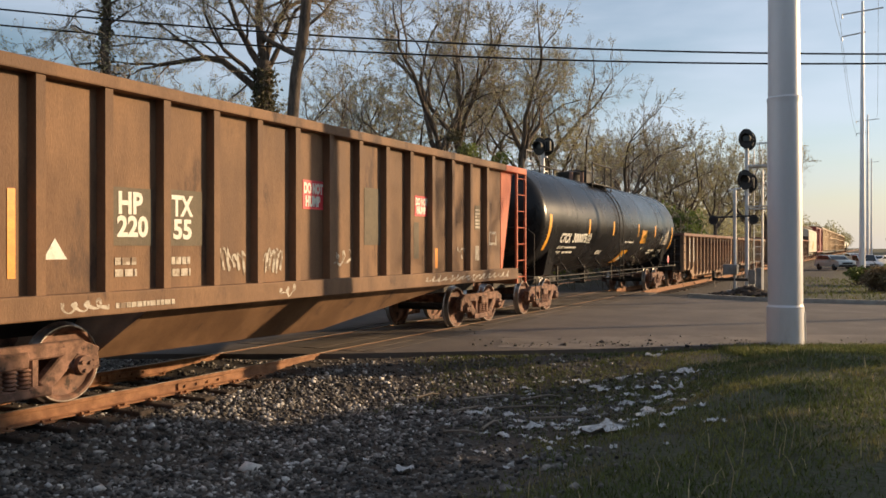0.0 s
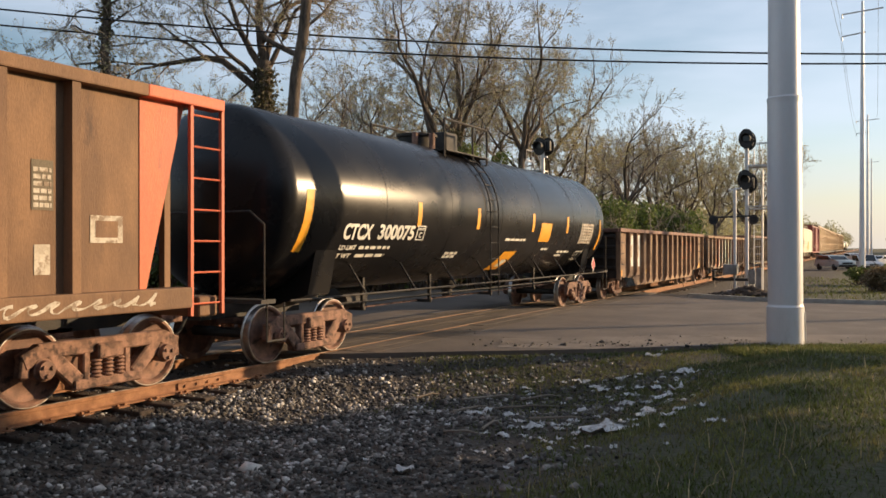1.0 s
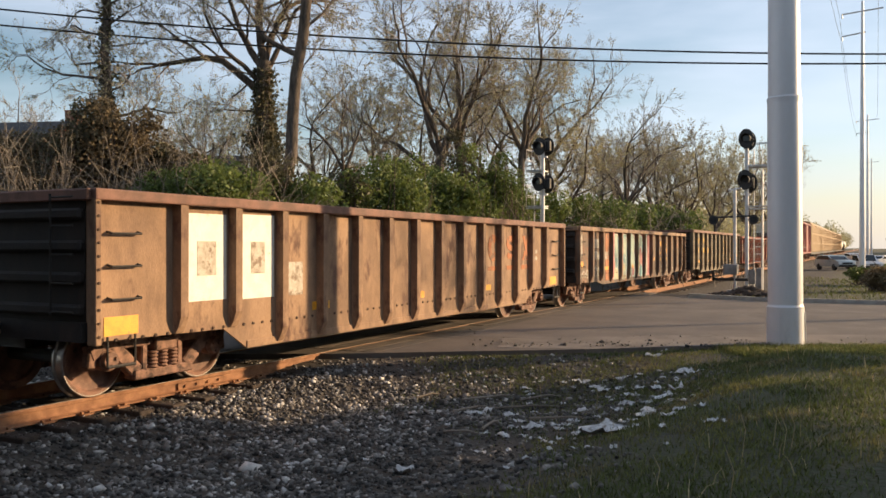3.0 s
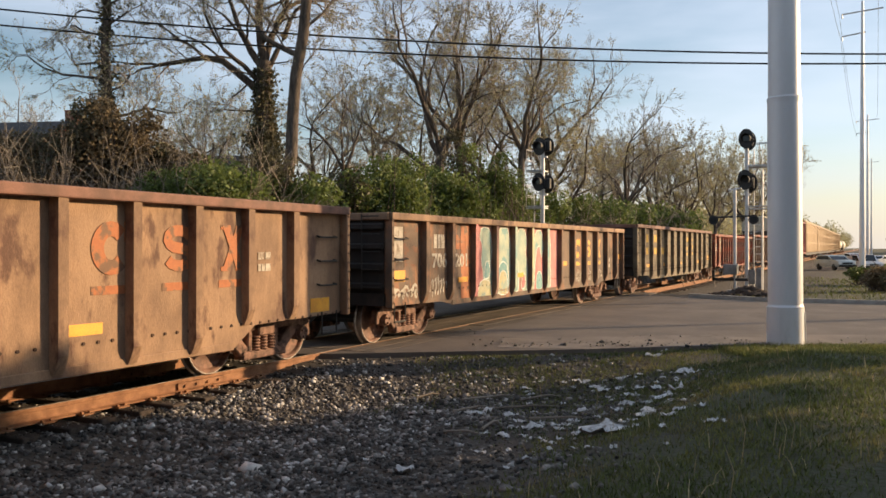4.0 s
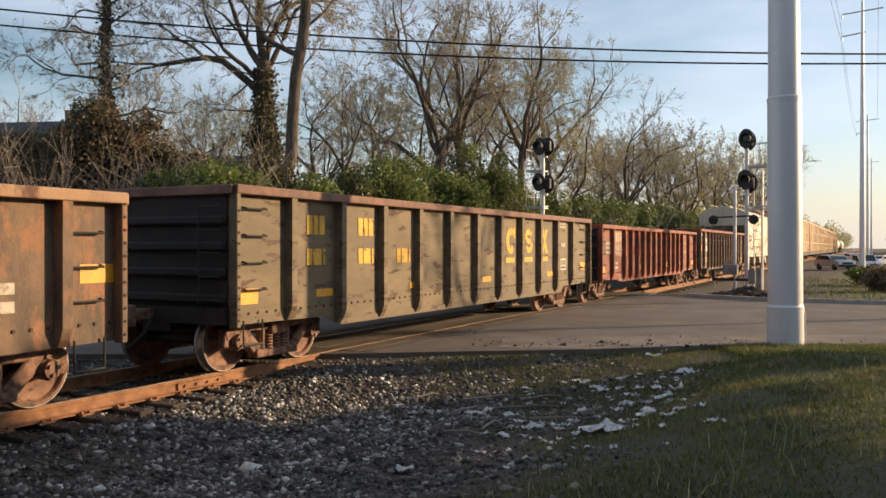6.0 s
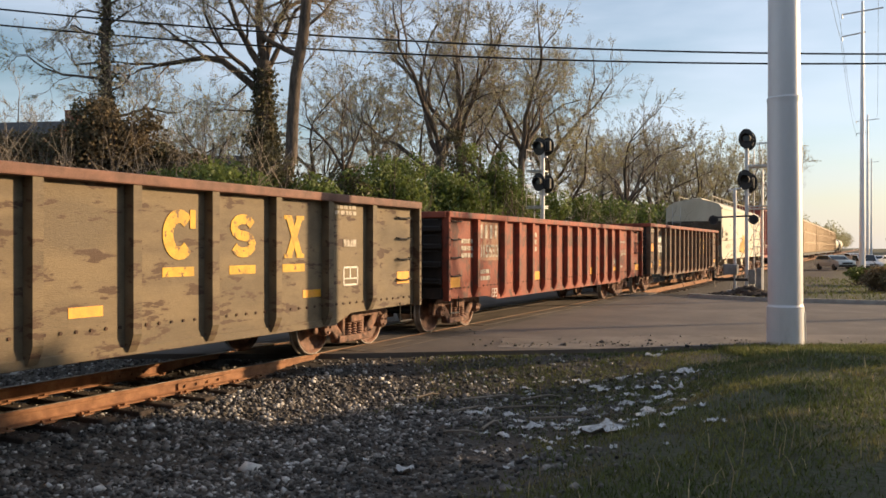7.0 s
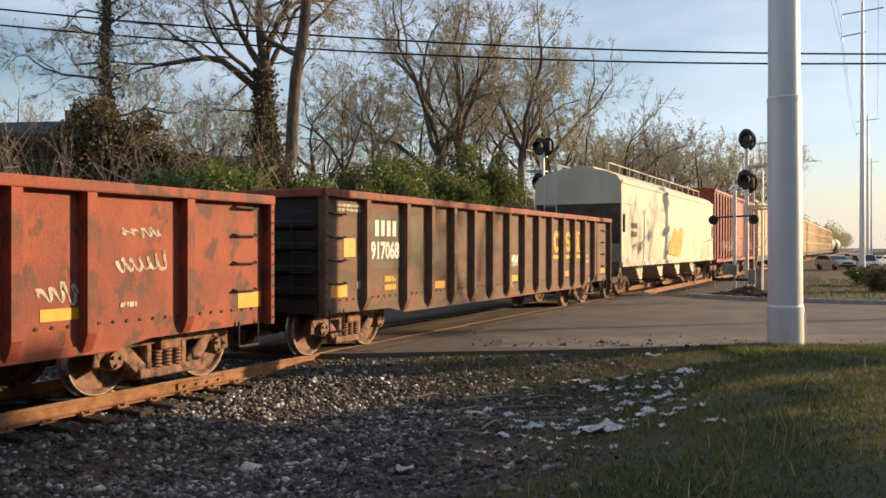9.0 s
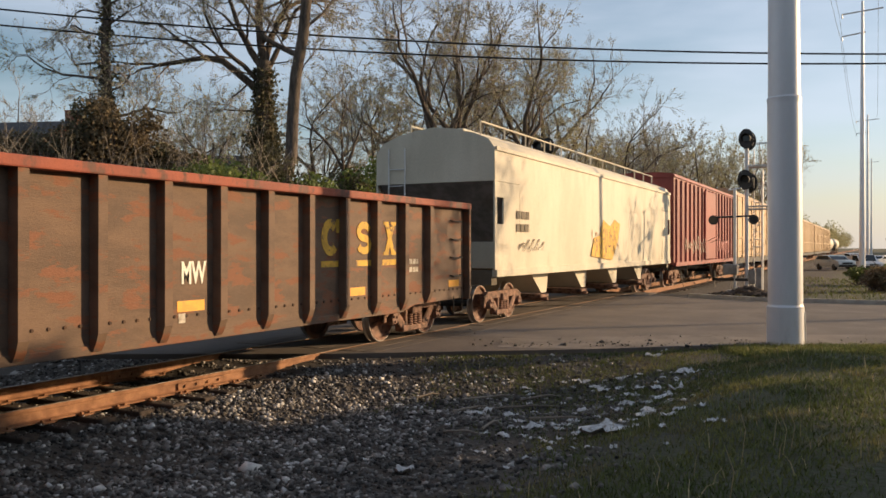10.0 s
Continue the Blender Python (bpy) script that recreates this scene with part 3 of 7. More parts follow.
def text_on(car, text, y0, y1, z0, mat="white_paint", height=None, x=1.466, bold=0.012, name="lettering"):
    bm = letters(text, 1.0)
    ys = [v.co.y for v in bm.verts]
    zs = [v.co.z for v in bm.verts]
    h = height
    sy, sz = (y1 - y0) / (max(ys) - min(ys)), h / (max(zs) - min(zs))
    oy, oz = min(ys), min(zs)
    bm.free()
    bm = letters(text, 1.0, bold / max(sz, 0.05))
    for v in bm.verts:
        v.co = Vector((v.co.x * 0.8, (v.co.y - oy) * sy, (v.co.z - oz) * sz))
    return part(name, moved(bm, x, y0, z0), mat, car)


def bars_on(car, y0, y1, z0, z1, rows=2, cols=4, mat="dull_white", x=1.466, seed=1, name="small_print"):
    """Unreadable small print as plain bars."""
    rnd = random.Random(seed)
    h = (z1 - z0) / (rows * 1.6 - 0.6)
    for r in range(rows):
        y = y0
        while y < y1 - 0.02:
            w = min((y1 - y0) / cols * rnd.uniform(0.5, 1.1), y1 - y)
            part(name, boxes((x, x + 0.004, y, y + w * 0.82, z1 - h - r * 1.6 * h, z1 - r * 1.6 * h)), mat, car)
            y += w


def scribble(car, y0, y1, z0, z1, mat="dull_white", x=1.467, seed=1, strokes=5, w=0.022, name="spray_tag"):
    """A spray tag: one looping stroke of uneven width."""
    rnd = random.Random(seed)
    bm = bmesh.new()
    n = strokes * 12
    h, f1, f2, p1, p2 = (z1 - z0) / 2, rnd.uniform(0.8, 1.2), rnd.uniform(1.6, 2.4), rnd.uniform(0, 6), rnd.uniform(0, 6)
    amp = [rnd.uniform(0.45, 1.0) for k in range(strokes + 2)]
    pts = []
    for k in range(n + 1):
        a = 2 * math.pi * k / 12
        q = amp[k // 12]
        y = y0 + (y1 - y0) * (k / n) + (y1 - y0) / strokes * 0.42 * math.sin(a * f1 + p1)
        pts.append(Vector((min(max(y, y0), y1), (z0 + z1) / 2 + h * q * (0.75 * math.cos(a * f1 + p2) + 0.25 * math.sin(a * f2)))))
    last = None
    for k in range(n + 1):
        d = pts[min(k + 1, n)] - pts[max(k - 1, 0)]
        d = d.normalized() if d.length > 1e-5 else Vector((1, 0))
        o = Vector((-d.y, d.x)) * w * (0.65 + 0.35 * math.sin(k * 0.9))
        pair = [bm.verts.new((x + 0.00002 * k, q.x, q.y)) for q in (pts[k] - o, pts[k] + o)]
        if last:
            bm.faces.new((last[0], pair[0], pair[1], last[1]))
        last = pair
    return part(name, bm, mat, car)


def band(bm, path, w, x0, x1):
    """A flat painted band of even width along (y, z) points."""
    pts = [Vector(p) for p in path]
    last = None
    for k, p in enumerate(pts):
        d = (pts[min(k + 1, len(pts) - 1)] - pts[max(k - 1, 0)]).normalized()
        o = Vector((-d.y, d.x)) * w / 2
        ring = [bm.verts.new((x, q.x, q.y)) for q in (p - o, p + o) for x in (x0, x1)]
        if last:
            for i, j in ((0, 1), (1, 3), (3, 2), (2, 0)):
                bm.faces.new((last[i], last[j], ring[j], ring[i]))
        else:
            bm.faces.new((ring[0], ring[1], ring[3], ring[2]))
        last = ring
    bm.faces.new((last[2], last[3], last[1], last[0]))


def block_mark(car, kind, y0, y1, z0, z1, mat, x=1.466):
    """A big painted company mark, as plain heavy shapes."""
    bm = bmesh.new()
    a, b = x, x + 0.005
    cy, cz, ry, rz = (y0 + y1) / 2, (z0 + z1) / 2, (y1 - y0) / 2, (z1 - z0) / 2
    t = ry * 0.62
    iy, iz = ry - t / 2, rz - t / 2
    if kind == "ring":
        band(bm, [(cy + iy * math.cos(q), cz + iz * math.sin(q)) for q in np.linspace(0.75, 2 * math.pi - 0.75, 18)], t, a, b)
        box(bm, a, b, y1 - t * 0.55, y1, cz + rz * 0.25, z1)
    elif kind == "steps":
        up = [(cy + iy * math.cos(q), cz + iz * 0.5 + iz * 0.5 * math.sin(q)) for q in np.linspace(0.3, 1.5 * math.pi, 10)]
        low = [(cy + iy * math.cos(q), cz - iz * 0.5 + iz * 0.5 * math.sin(q)) for q in np.linspace(0.5 * math.pi, -math.pi + 0.3, 10)]
        band(bm, up + low[1:], t * 0.8, a, b)
    else:
        q = t * 0.42
        for s in (-1, 1):
            prism(bm, [(cy - s * iy * 0.75 - q, z1), (cy - s * iy * 0.75 + q, z1), (cy + s * iy * 0.75 + q, z0), (cy + s * iy * 0.75 - q, z0)], "x", a + 0.0012 * s, b + 0.0012 * s)
        for z in (z0, z1 - rz * 0.2):
            for s in (-1, 1):
                box(bm, a - 0.001, b - 0.002, cy + s * iy * 0.75 - t * 0.55, cy + s * iy * 0.75 + t * 0.55, z, z + rz * 0.2)
    return part("company_mark", bm, mat, car)


def grab_irons(car, y0, y1, zs, x=1.55, mat="black_steel"):
    for z in zs:
        part("grab_iron", rods(((x - 0.05, y0, z), (x + 0.07, y0, z - 0.03), 0.016), ((x + 0.07, y0, z - 0.03), (x + 0.07, y1, z - 0.03), 0.015), ((x + 0.07, y1, z - 0.03), (x - 0.05, y1, z), 0.016), seg=6), mat, car)


def gondola(y0, length, mat, chord, label, bays=13, end_bay=1.3, z0=0.64, z1=2.55, end_mat="end_shade", truck_in=1.52, posts=None, rib_paint=None, rivets="interior"):
    """A mill gondola: side sheets, posts, chords, ends, floor, sills, trucks."""
    car = new_car("gondola_car", y0, label, "gondola car")
    L = length
    for sx in (1, -1):
        lo, hi = sorted((sx * 1.43, sx * 1.46))
        bm = bmesh.new()
        prism(bm, [(0.02, 0.75), (2.2, 0.72), (2.65, z0), (L - 2.65, z0), (L - 2.2, 0.72), (L - 0.02, 0.75), (L - 0.02, z1 - 0.05), (0.02, z1 - 0.05)], "x", lo, hi)
        part("side_sheet", bm, mat, car)
        lo, hi = sorted((sx * 1.40, sx * 1.615))
        part("top_chord", rounded(boxes((lo, hi, 0.0, L, z1 - 0.13, z1)), 0.02, 2), chord, car)
        lo, hi = sorted((sx * 1.455, sx * 1.476))
        part("bottom_chord", rounded(boxes((lo, hi, 2.66, L - 2.66, z0 - 0.02, z0 + 0.09)), 0.008, 1), mat, car)
        # hat-shaped side posts that die into the sheet at the foot
        shapes_at = {}

        def post_at(zb):
            if zb not in shapes_at:
                bm2 = bmesh.new()
                rings = []
                for z, dp, hw in ((zb - 0.02, 0.035, 0.060), (zb + 0.07, 0.085, 0.062), (zb + 0.19, 0.128, 0.064), (z1 - 0.12, 0.132, 0.064)):
                    rings.append([bm2.verts.new((sx * x, y, z)) for x, y in ((1.455, -hw - 0.018), (1.46 + dp, -hw), (1.46 + dp, hw), (1.455, hw + 0.018))])
                for p, q in zip(rings, rings[1:]):
                    for k in range(3):
                        bm2.faces.new((p[k], p[k + 1], q[k + 1], q[k]))
                bm2.faces.new(rings[0][::-1])
                bm2.faces.new(rings[-1])
                shapes_at[zb] = to_mesh("side_post", bm2)
                shapes_at[zb].materials.append(M[mat])
            return shapes_at[zb]

        step = (L - 2 * end_bay) / bays
        for k, y in enumerate(posts or [end_bay + k * step for k in range(bays + 1)]):
            me = post_at(0.76 if y < 2.6 or y > L - 2.6 else z0 + 0.04)
            if rib_paint and sx > 0 and k in rib_paint:
                me = me.copy()
                me.materials.append(M[rib_paint[k]])
                for p in me.polygons:
                    if p.normal.x > 0.9:
                        p.material_index = 1
            mesh_part("side_post", me, car, (0, y, 0))
        for y in (0.0, L - 0.09):
            lo, hi = sorted((sx * 1.46, sx * 1.60))
            part("corner_post", rounded(boxes((lo, hi, y, y + 0.09, 0.72, z1 - 0.1)), 0.012, 1), mat, car)
            if sx > 0:
                bm = bmesh.new()
                for k in range(11):
                    rod(bm, (1.598, y + 0.045, 0.82 + k * 0.15), (1.612, y + 0.045, 0.82 + k * 0.15), 0.018, seg=6)
                tagged(part("corner_rivets", bm, "interior", car), kind="stuff")
        if sx > 0:
            bm = bmesh.new()
            for k in range(int(L / 0.2)):
                rod(bm, (1.455, 0.2 + k * 0.2, z0 + 0.32), (1.474, 0.2 + k * 0.2, z0 + 0.32), 0.022, seg=6)
            tagged(part("rivet_row", bm, rivets, car), kind="stuff")
    # end walls and ribs take the colour darkened for shade between cars
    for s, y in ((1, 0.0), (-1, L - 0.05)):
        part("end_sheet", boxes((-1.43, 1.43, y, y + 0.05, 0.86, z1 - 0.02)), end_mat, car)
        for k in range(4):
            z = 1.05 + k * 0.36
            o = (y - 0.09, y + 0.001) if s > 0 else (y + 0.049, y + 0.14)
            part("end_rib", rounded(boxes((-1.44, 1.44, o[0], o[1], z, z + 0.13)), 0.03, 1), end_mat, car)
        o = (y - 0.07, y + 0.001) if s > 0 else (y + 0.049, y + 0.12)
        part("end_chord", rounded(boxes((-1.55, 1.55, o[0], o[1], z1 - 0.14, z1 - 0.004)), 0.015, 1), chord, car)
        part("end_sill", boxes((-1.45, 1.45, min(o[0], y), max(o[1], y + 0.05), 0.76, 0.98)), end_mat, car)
        yb = -0.1 if s > 0 else L + 0.1
        part("end_ladder", rods(*[((1.05, yb - s * 0.05, z), (1.42, yb - s * 0.05, z), 0.012) for z in (1.1, 1.42, 1.74, 2.06, 2.38)], ((1.05, yb - s * 0.05, 1.05), (1.05, yb - s * 0.05, 2.42), 0.014), seg=6), "black_steel", car)
    grab_irons(car, 0.28, 0.72, [1.25 + 0.38 * k for k in range(4)], 1.46)
    grab_irons(car, L - 0.72, L - 0.28, [1.25 + 0.38 * k for k in range(4)], 1.46)
    for y in (0.45, L - 0.45):
        part("sill_step", rods(((1.5, y - 0.2, 0.80), (1.5, y - 0.2, 0.45), 0.014), ((1.5, y + 0.2, 0.80), (1.5, y + 0.2, 0.45), 0.014), ((1.5, y - 0.2, 0.45), (1.5, y + 0.2, 0.45), 0.02), seg=6), "black_steel", car)
    part("floor", boxes((-1.42, 1.42, 0.06, L - 0.06, 0.98, 1.04)), "interior", car)
    part("centre_sill", boxes((-0.28, 0.28, 0.1, L - 0.1, 0.62, 0.98)), "black_steel", car)
    part("brake_gear", rods(((0.6, L * 0.4, 0.75), (0.6, L * 0.4 + 0.9, 0.75), 0.2), ((0.75, 3, 0.72), (0.75, L - 3, 0.72), 0.025), ((-0.5, L * 0.55, 0.72), (0.5, L * 0.55, 0.72), 0.09)), "black_steel", car)
    for k in range(5):
        y = 3.0 + k * (L - 6.0) / 4
        part("cross_bearer", boxes((-1.40, 1.40, y - 0.08, y + 0.08, 0.78, 0.98)), "black_steel", car)
    add_trucks(car, truck_in, L - truck_in)
    add_couplers(car, L)
    return car


def coal_hopper(y0):
    """Tall ribbed open hopper car with sloped ends and a deep belly."""
    L = 14.95
    car = new_car("hopper_car", y0, "weathered brown ribbed open-top hopper car with a red end", "hopper car")
    zt, zs = 3.76, 1.32
    for sx in (1, -1):
        lo, hi = sorted((sx * 1.44, sx * 1.48))
        bm = bmesh.new()
        prism(bm, [(0.9, zs - 0.2), (L - 1.25, zs - 0.2), (L - 0.62, zt - 0.1), (0.25, zt - 0.1)], "x", lo, hi)
        part("side_sheet", bm, "hopper_brown", car)
        lo, hi = sorted((sx * 1.482, sx * 1.492))
        bm = bmesh.new()
        prism(bm, [(L - 1.32, zs + 0.0), (L - 1.22, zs), (L - 0.60, zt - 0.12), (L - 1.32, zt - 0.12)], "x", lo, hi)
        part("end_panel", bm, "hopper_red", car, "faded orange-red end panel")
        lo, hi = sorted((sx * 1.40, sx * 1.63))
        part("top_chord", rounded(boxes((lo, hi, 0.0, L - 1.3, zt - 0.15, zt)), 0.02, 2), "hopper_brown", car)
        part("top_chord_end", rounded(boxes((lo, hi, L - 1.3, L, zt - 0.15, zt)), 0.02, 2), "hopper_red", car)
        lo, hi = sorted((sx * 1.38, sx * 1.64))
        part("side_sill", rounded(boxes((lo, hi, 0.0, L - 0.6, zs - 0.26, zs)), 0.02, 2), "hopper_brown", car)
        bm = bmesh.new()
        prism(bm, [(sx * 1.48, -0.075), (sx * 1.60, -0.055), (sx * 1.60, 0.055), (sx * 1.48, 0.075)], "z", zs - 0.02, zt - 0.14)
        me = to_mesh("side_post", bm)
        me.materials.append(M["hopper_brown"])
        for k in range(14):
            mesh_part("side_post", me, car, (0, 1.38 + k * 0.868, 0))
        for y in (L - 0.58, L - 0.02):
            part("ladder_stile", boxes((*sorted((sx * 1.56, sx * 1.61)), y - 0.025, y + 0.025, 0.95, zt - 0.05)), "hopper_red", car)
        for k in range(7):
            part("ladder_rung", rods(((sx * 1.585, L - 0.58, 1.1 + k * 0.4), (sx * 1.585, L - 0.02, 1.1 + k * 0.4), 0.013), seg=6), "hopper_red", car)
        for y in (0.05, 0.6):
            part("ladder_stile", boxes((*sorted((sx * 1.56, sx * 1.61)), y - 0.025, y + 0.025, 0.95, zt - 0.05)), "hopper_brown", car)
    # belly under the sills
    bm = bmesh.new()
    prism(bm, [(3.1, 1.12), (2.65, 0.46), (7.4, 0.40), (12.0, 1.12)], "x", -1.40, 1.40)
    for v in bm.verts:
        if v.co.z < 0.6:
            v.co.x *= 0.56
    part("belly", bm, "hopper_brown", car)
    for s, y in ((1, 0.4), (-1, L - 0.4)):
        bm = bmesh.new()
        ys = (0.28, 2.6) if s > 0 else (L - 0.65, L - 3.0)
        prism(bm, [(ys[0], zt - 0.2), (ys[0] + s * 0.05, zt - 0.2), (ys[1] + s * 0.05, 1.1), (ys[1], 1.1)], "x", -1.43, 1.43)
        part("slope_sheet", bm, "hopper_brown", car)
        part("end_sill", rounded(boxes((-1.5, 1.5, 0.0 if s > 0 else L - 0.35, 0.35 if s > 0 else L, 0.92, 1.18)), 0.02, 1), "hopper_brown", car)
        part("end_post", boxes((0.9, 1.0, y - 0.05, y + 0.05, 1.18, zt - 0.15), (-1.0, -0.9, y - 0.05, y + 0.05, 1.18, zt - 0.15), (-1.45, 1.45, y - 0.06, y + 0.06, zt - 0.15, zt - 0.02)), "hopper_brown", car)
        part("cross_tie", boxes((-1.45, 1.45, y + s * 3 - 0.05, y + s * 3 + 0.05, zt - 0.4, zt - 0.3)), "interior", car)
    part("centre_sill", boxes((-0.2, 0.2, 0.1, L - 0.1, 0.75, 1.1)), "black_steel", car)
    x = 1.482
    sign(car, "paint_patch", "patch_grey", 2.36, 2.98, 1.84, 2.52, x)
    sign(car, "paint_patch", "patch_grey", 3.22, 3.82, 1.84, 2.54, x)
    text_on(car, "HP", 2.48, 2.82, 2.22, height=0.24, x=x + 0.009)
    text_on(car, "220", 2.46, 2.90, 1.95, height=0.23, x=x + 0.009)
    text_on(car, "TX", 3.30, 3.64, 2.22, height=0.24, x=x + 0.009)
    text_on(car, "55", 3.33, 3.62, 1.93, height=0.23, x=x + 0.009)
    bars_on(car, 2.42, 2.75, 1.48, 1.70, 2, 2, "dull_white", x + 0.004, 3)
    bars_on(car, 3.20, 3.62, 1.46, 1.70, 2, 3, "dull_white", x + 0.004, 4)
    for y0_, y1_, z0_, z1_ in ((5.98, 6.52, 2.41, 2.86), (9.50, 10.02, 2.42, 2.81)):
        sign(car, "notice", "red_sign", y0_, y1_, z0_, z1_, x, "red notice with white capitals")
        h = (z1_ - z0_) * 0.33
        text_on(car, "DO NOT", y0_ + 0.03, y1_ - 0.03, z1_ - h - 0.05, height=h, x=x + 0.009)
        text_on(car, "HUMP", y0_ + 0.07, y1_ - 0.10, z0_ + 0.05, height=h, x=x + 0.009)
    sign(car, "paint_patch", "patch_grey", 7.72, 8.27, 1.86, 2.85, x, "dull grey-green painted-over patch")
    sign(car, "paint_patch", "patch_grey", 9.46, 9.66, 1.6, 2.3, x - 0.002)
    sign(car, "reflector", "orange_tape", 10.33, 10.44, 1.40, 1.80, x)
    scribble(car, 6.75, 7.3, 1.45, 1.85, seed=12, x=x + 0.006, strokes=3)
    scribble(car, 11.35, 11.9, 1.45, 1.95, seed=13, x=x + 0.006, strokes=3)
    sign(car, "reflector", "orange_tape", 1.08, 1.17, 1.50, 2.42, x)
    sign(car, "reflector", "orange_tape", 4.87, 5.00, 1.33, 1.88, x)
    sign(car, "reflector", "orange_tape", 7.53, 7.66, 1.35, 1.95, x)
    bm = bmesh.new()
    prism(bm, [(1.49, 1.69), (1.78, 1.69), (1.63, 1.92)], "x", x + 0.001, x + 0.006)
    part("stencil", bm, "white_paint", car)
    sign(car, "card_holder", "patch_grey", 12.20, 12.46, 2.21, 2.74, x)
    bars_on(car, 12.22, 12.44, 2.24, 2.66, 6, 2, "dull_white", x + 0.007, 8)
    sign(car, "stencil", "dull_white", 12.23, 12.42, 1.53, 1.85, x)
    sign(car, "stencil", "dull_white", 12.93, 13.38, 1.87, 2.18, x)
    sign(car, "stencil", "hopper_brown", 13.0, 13.31, 1.93, 2.12, x + 0.003)
    scribble(car, 4.16, 4.67, 1.42, 1.84, seed=5, x=x + 0.006)
    scribble(car, 5.02, 5.49, 1.39, 1.89, seed=6, x=x + 0.006)
    scribble(car, 1.6, 2.2, 1.09, 1.28, seed=7, x=1.642, strokes=4)
    scribble(car, 5.2, 5.6, 1.10, 1.28, seed=8, x=1.642, strokes=3)
    scribble(car, 9.6, 13.8, 1.10, 1.28, seed=9, x=1.642, strokes=16)
    bars_on(car, 2.3, 3.2, 1.13, 1.19, 1, 9, "dull_white", 1.642, 3)
    add_trucks(car, 1.42, 13.55)
    add_couplers(car, L)


def tank_car(y0, L=17.6, detail=True, mat="tank_black", label="glossy black tank car with white lettering and yellow stripes"):
    """Tank on a stub sill: shell with rings, domed heads, manway platform, ladder, rails."""
    car = new_car("tank_car", y0, label, "tank car")
    R, zc = 1.54, 2.58
    a, b = 0.75, L - 0.75
    prof = []
    for k in range(9):
        ang = math.pi / 2 * k / 8
        prof.append((a - 0.62 * math.cos(ang), max(R * math.sin(ang), 0.02)))
    mid = [y for y in np.arange(a + 2.6, b - 1.5, 2.62)]
    for k in range(9):
        ang = math.pi / 2 * (1 - k / 8)
        prof.append((b + 0.62 * math.cos(ang), max(R * math.sin(ang), 0.02)))
    bm = bmesh.new()
    lathe(bm, prof, (0, 0, zc), "y", 72)
    part("tank_shell", bm, mat, car, smooth=40)
    for y in mid if detail else []:
        bm = bmesh.new()
        lathe(bm, [(y - 0.012, R - 0.01), (y - 0.010, R + 0.003), (y + 0.010, R + 0.003), (y + 0.012, R - 0.01)], (0, 0, zc), "y", 72)
        part("weld_seam", bm, mat, car, smooth=40)
    for yc in (1.8, L - 1.8):
        bm = bmesh.new()
        prism(bm, [(-1.33, 1.86), (-1.15, 1.05), (-0.3, 0.8), (0.3, 0.8), (1.15, 1.05), (1.33, 1.86), (1.1, 1.55), (0, 1.1), (-1.1, 1.55)], "y", yc - 0.3, yc + 0.3)
        part("saddle", bm, mat, car)
    for s, y in ((1, 0.0), (-1, L)):
        y_in = y + s * 2.4
        part("stub_sill", boxes((-0.3, 0.3, min(y, y_in), max(y, y_in), 0.72, 1.05)), "black_steel", car)
        part("end_platform", boxes((-1.45, 1.45, min(y, y + s * 0.32), max(y, y + s * 0.32), 1.0, 1.06)), "black_steel", car)
        part("end_rail", rods(((1.42, y + s * 0.1, 1.0), (1.42, y + s * 0.1, 2.15), 0.016), ((1.42, y + s * 0.1, 2.15), (1.15, y + s * 0.1, 2.35), 0.016), ((1.15, y + s * 0.1, 2.35), (-1.42, y + s * 0.1, 2.35), 0.016), ((-1.42, y + s * 0.1, 2.35), (-1.42, y + s * 0.1, 1.0), 0.016), seg=6), "black_steel", car)
        part("sill_step", rods(((1.45, y + s * 0.12, 1.0), (1.45, y + s * 0.12, 0.45), 0.014), ((1.45, y + s * 0.52, 1.0), (1.45, y + s * 0.52, 0.45), 0.014), ((1.45, y + s * 0.12, 0.45), (1.45, y + s * 0.52, 0.45), 0.018), seg=6), "black_steel", car)
    add_trucks(car, 1.8, L - 1.75, rolling=detail)
    add_couplers(car, L)
    if not detail:
        return car
    part("safety_rail", rods(((1.5, 0.6, 1.02), (1.5, L - 0.6, 1.02), 0.019), seg=6), "black_steel", car)
    for y in np.arange(2.7, L - 2, 1.75):
        part("rail_bracket", rods(((1.5, y, 1.02), (1.15, y + 0.0, 1.52), 0.02), seg=6), "black_steel", car)
    bm = bmesh.new()
    lathe(bm, [(0.62, 0.10), (0.66, 0.13), (0.80, 0.13), (0.84, 0.20), (1.06, 0.22)], (0, 8.7, 0), "z", 18)
    part("bottom_outlet", bm, "black_steel", car, smooth=40)
    part("brake_pipe", rods(((0.75, 2.6, 0.80), (0.75, L - 2.6, 0.80), 0.025), seg=6), "black_steel", car)
    part("brake_rod", rods(((0.45, 2.6, 0.66), (0.45, L - 2.6, 0.70), 0.02), seg=6), "truck_steel", car)
    part("brake_cylinder", rods(((0.5, 3.4, 0.82), (0.5, 4.1, 0.82), 0.14), seg=16), "black_steel", car, smooth=40)
    part("air_reservoir", rods(((-0.5, 4.6, 0.80), (-0.5, 5.6, 0.80), 0.19), seg=16), "black_steel", car, smooth=40)
    for y in (3.75, 6.4, 9.6, 12.6):
        part("pipe_hanger", boxes((0.42, 0.80, y - 0.03, y + 0.03, 0.64, 0.70), (0.72, 0.78, y - 0.03, y + 0.03, 0.69, 1.35)), "black_steel", car)
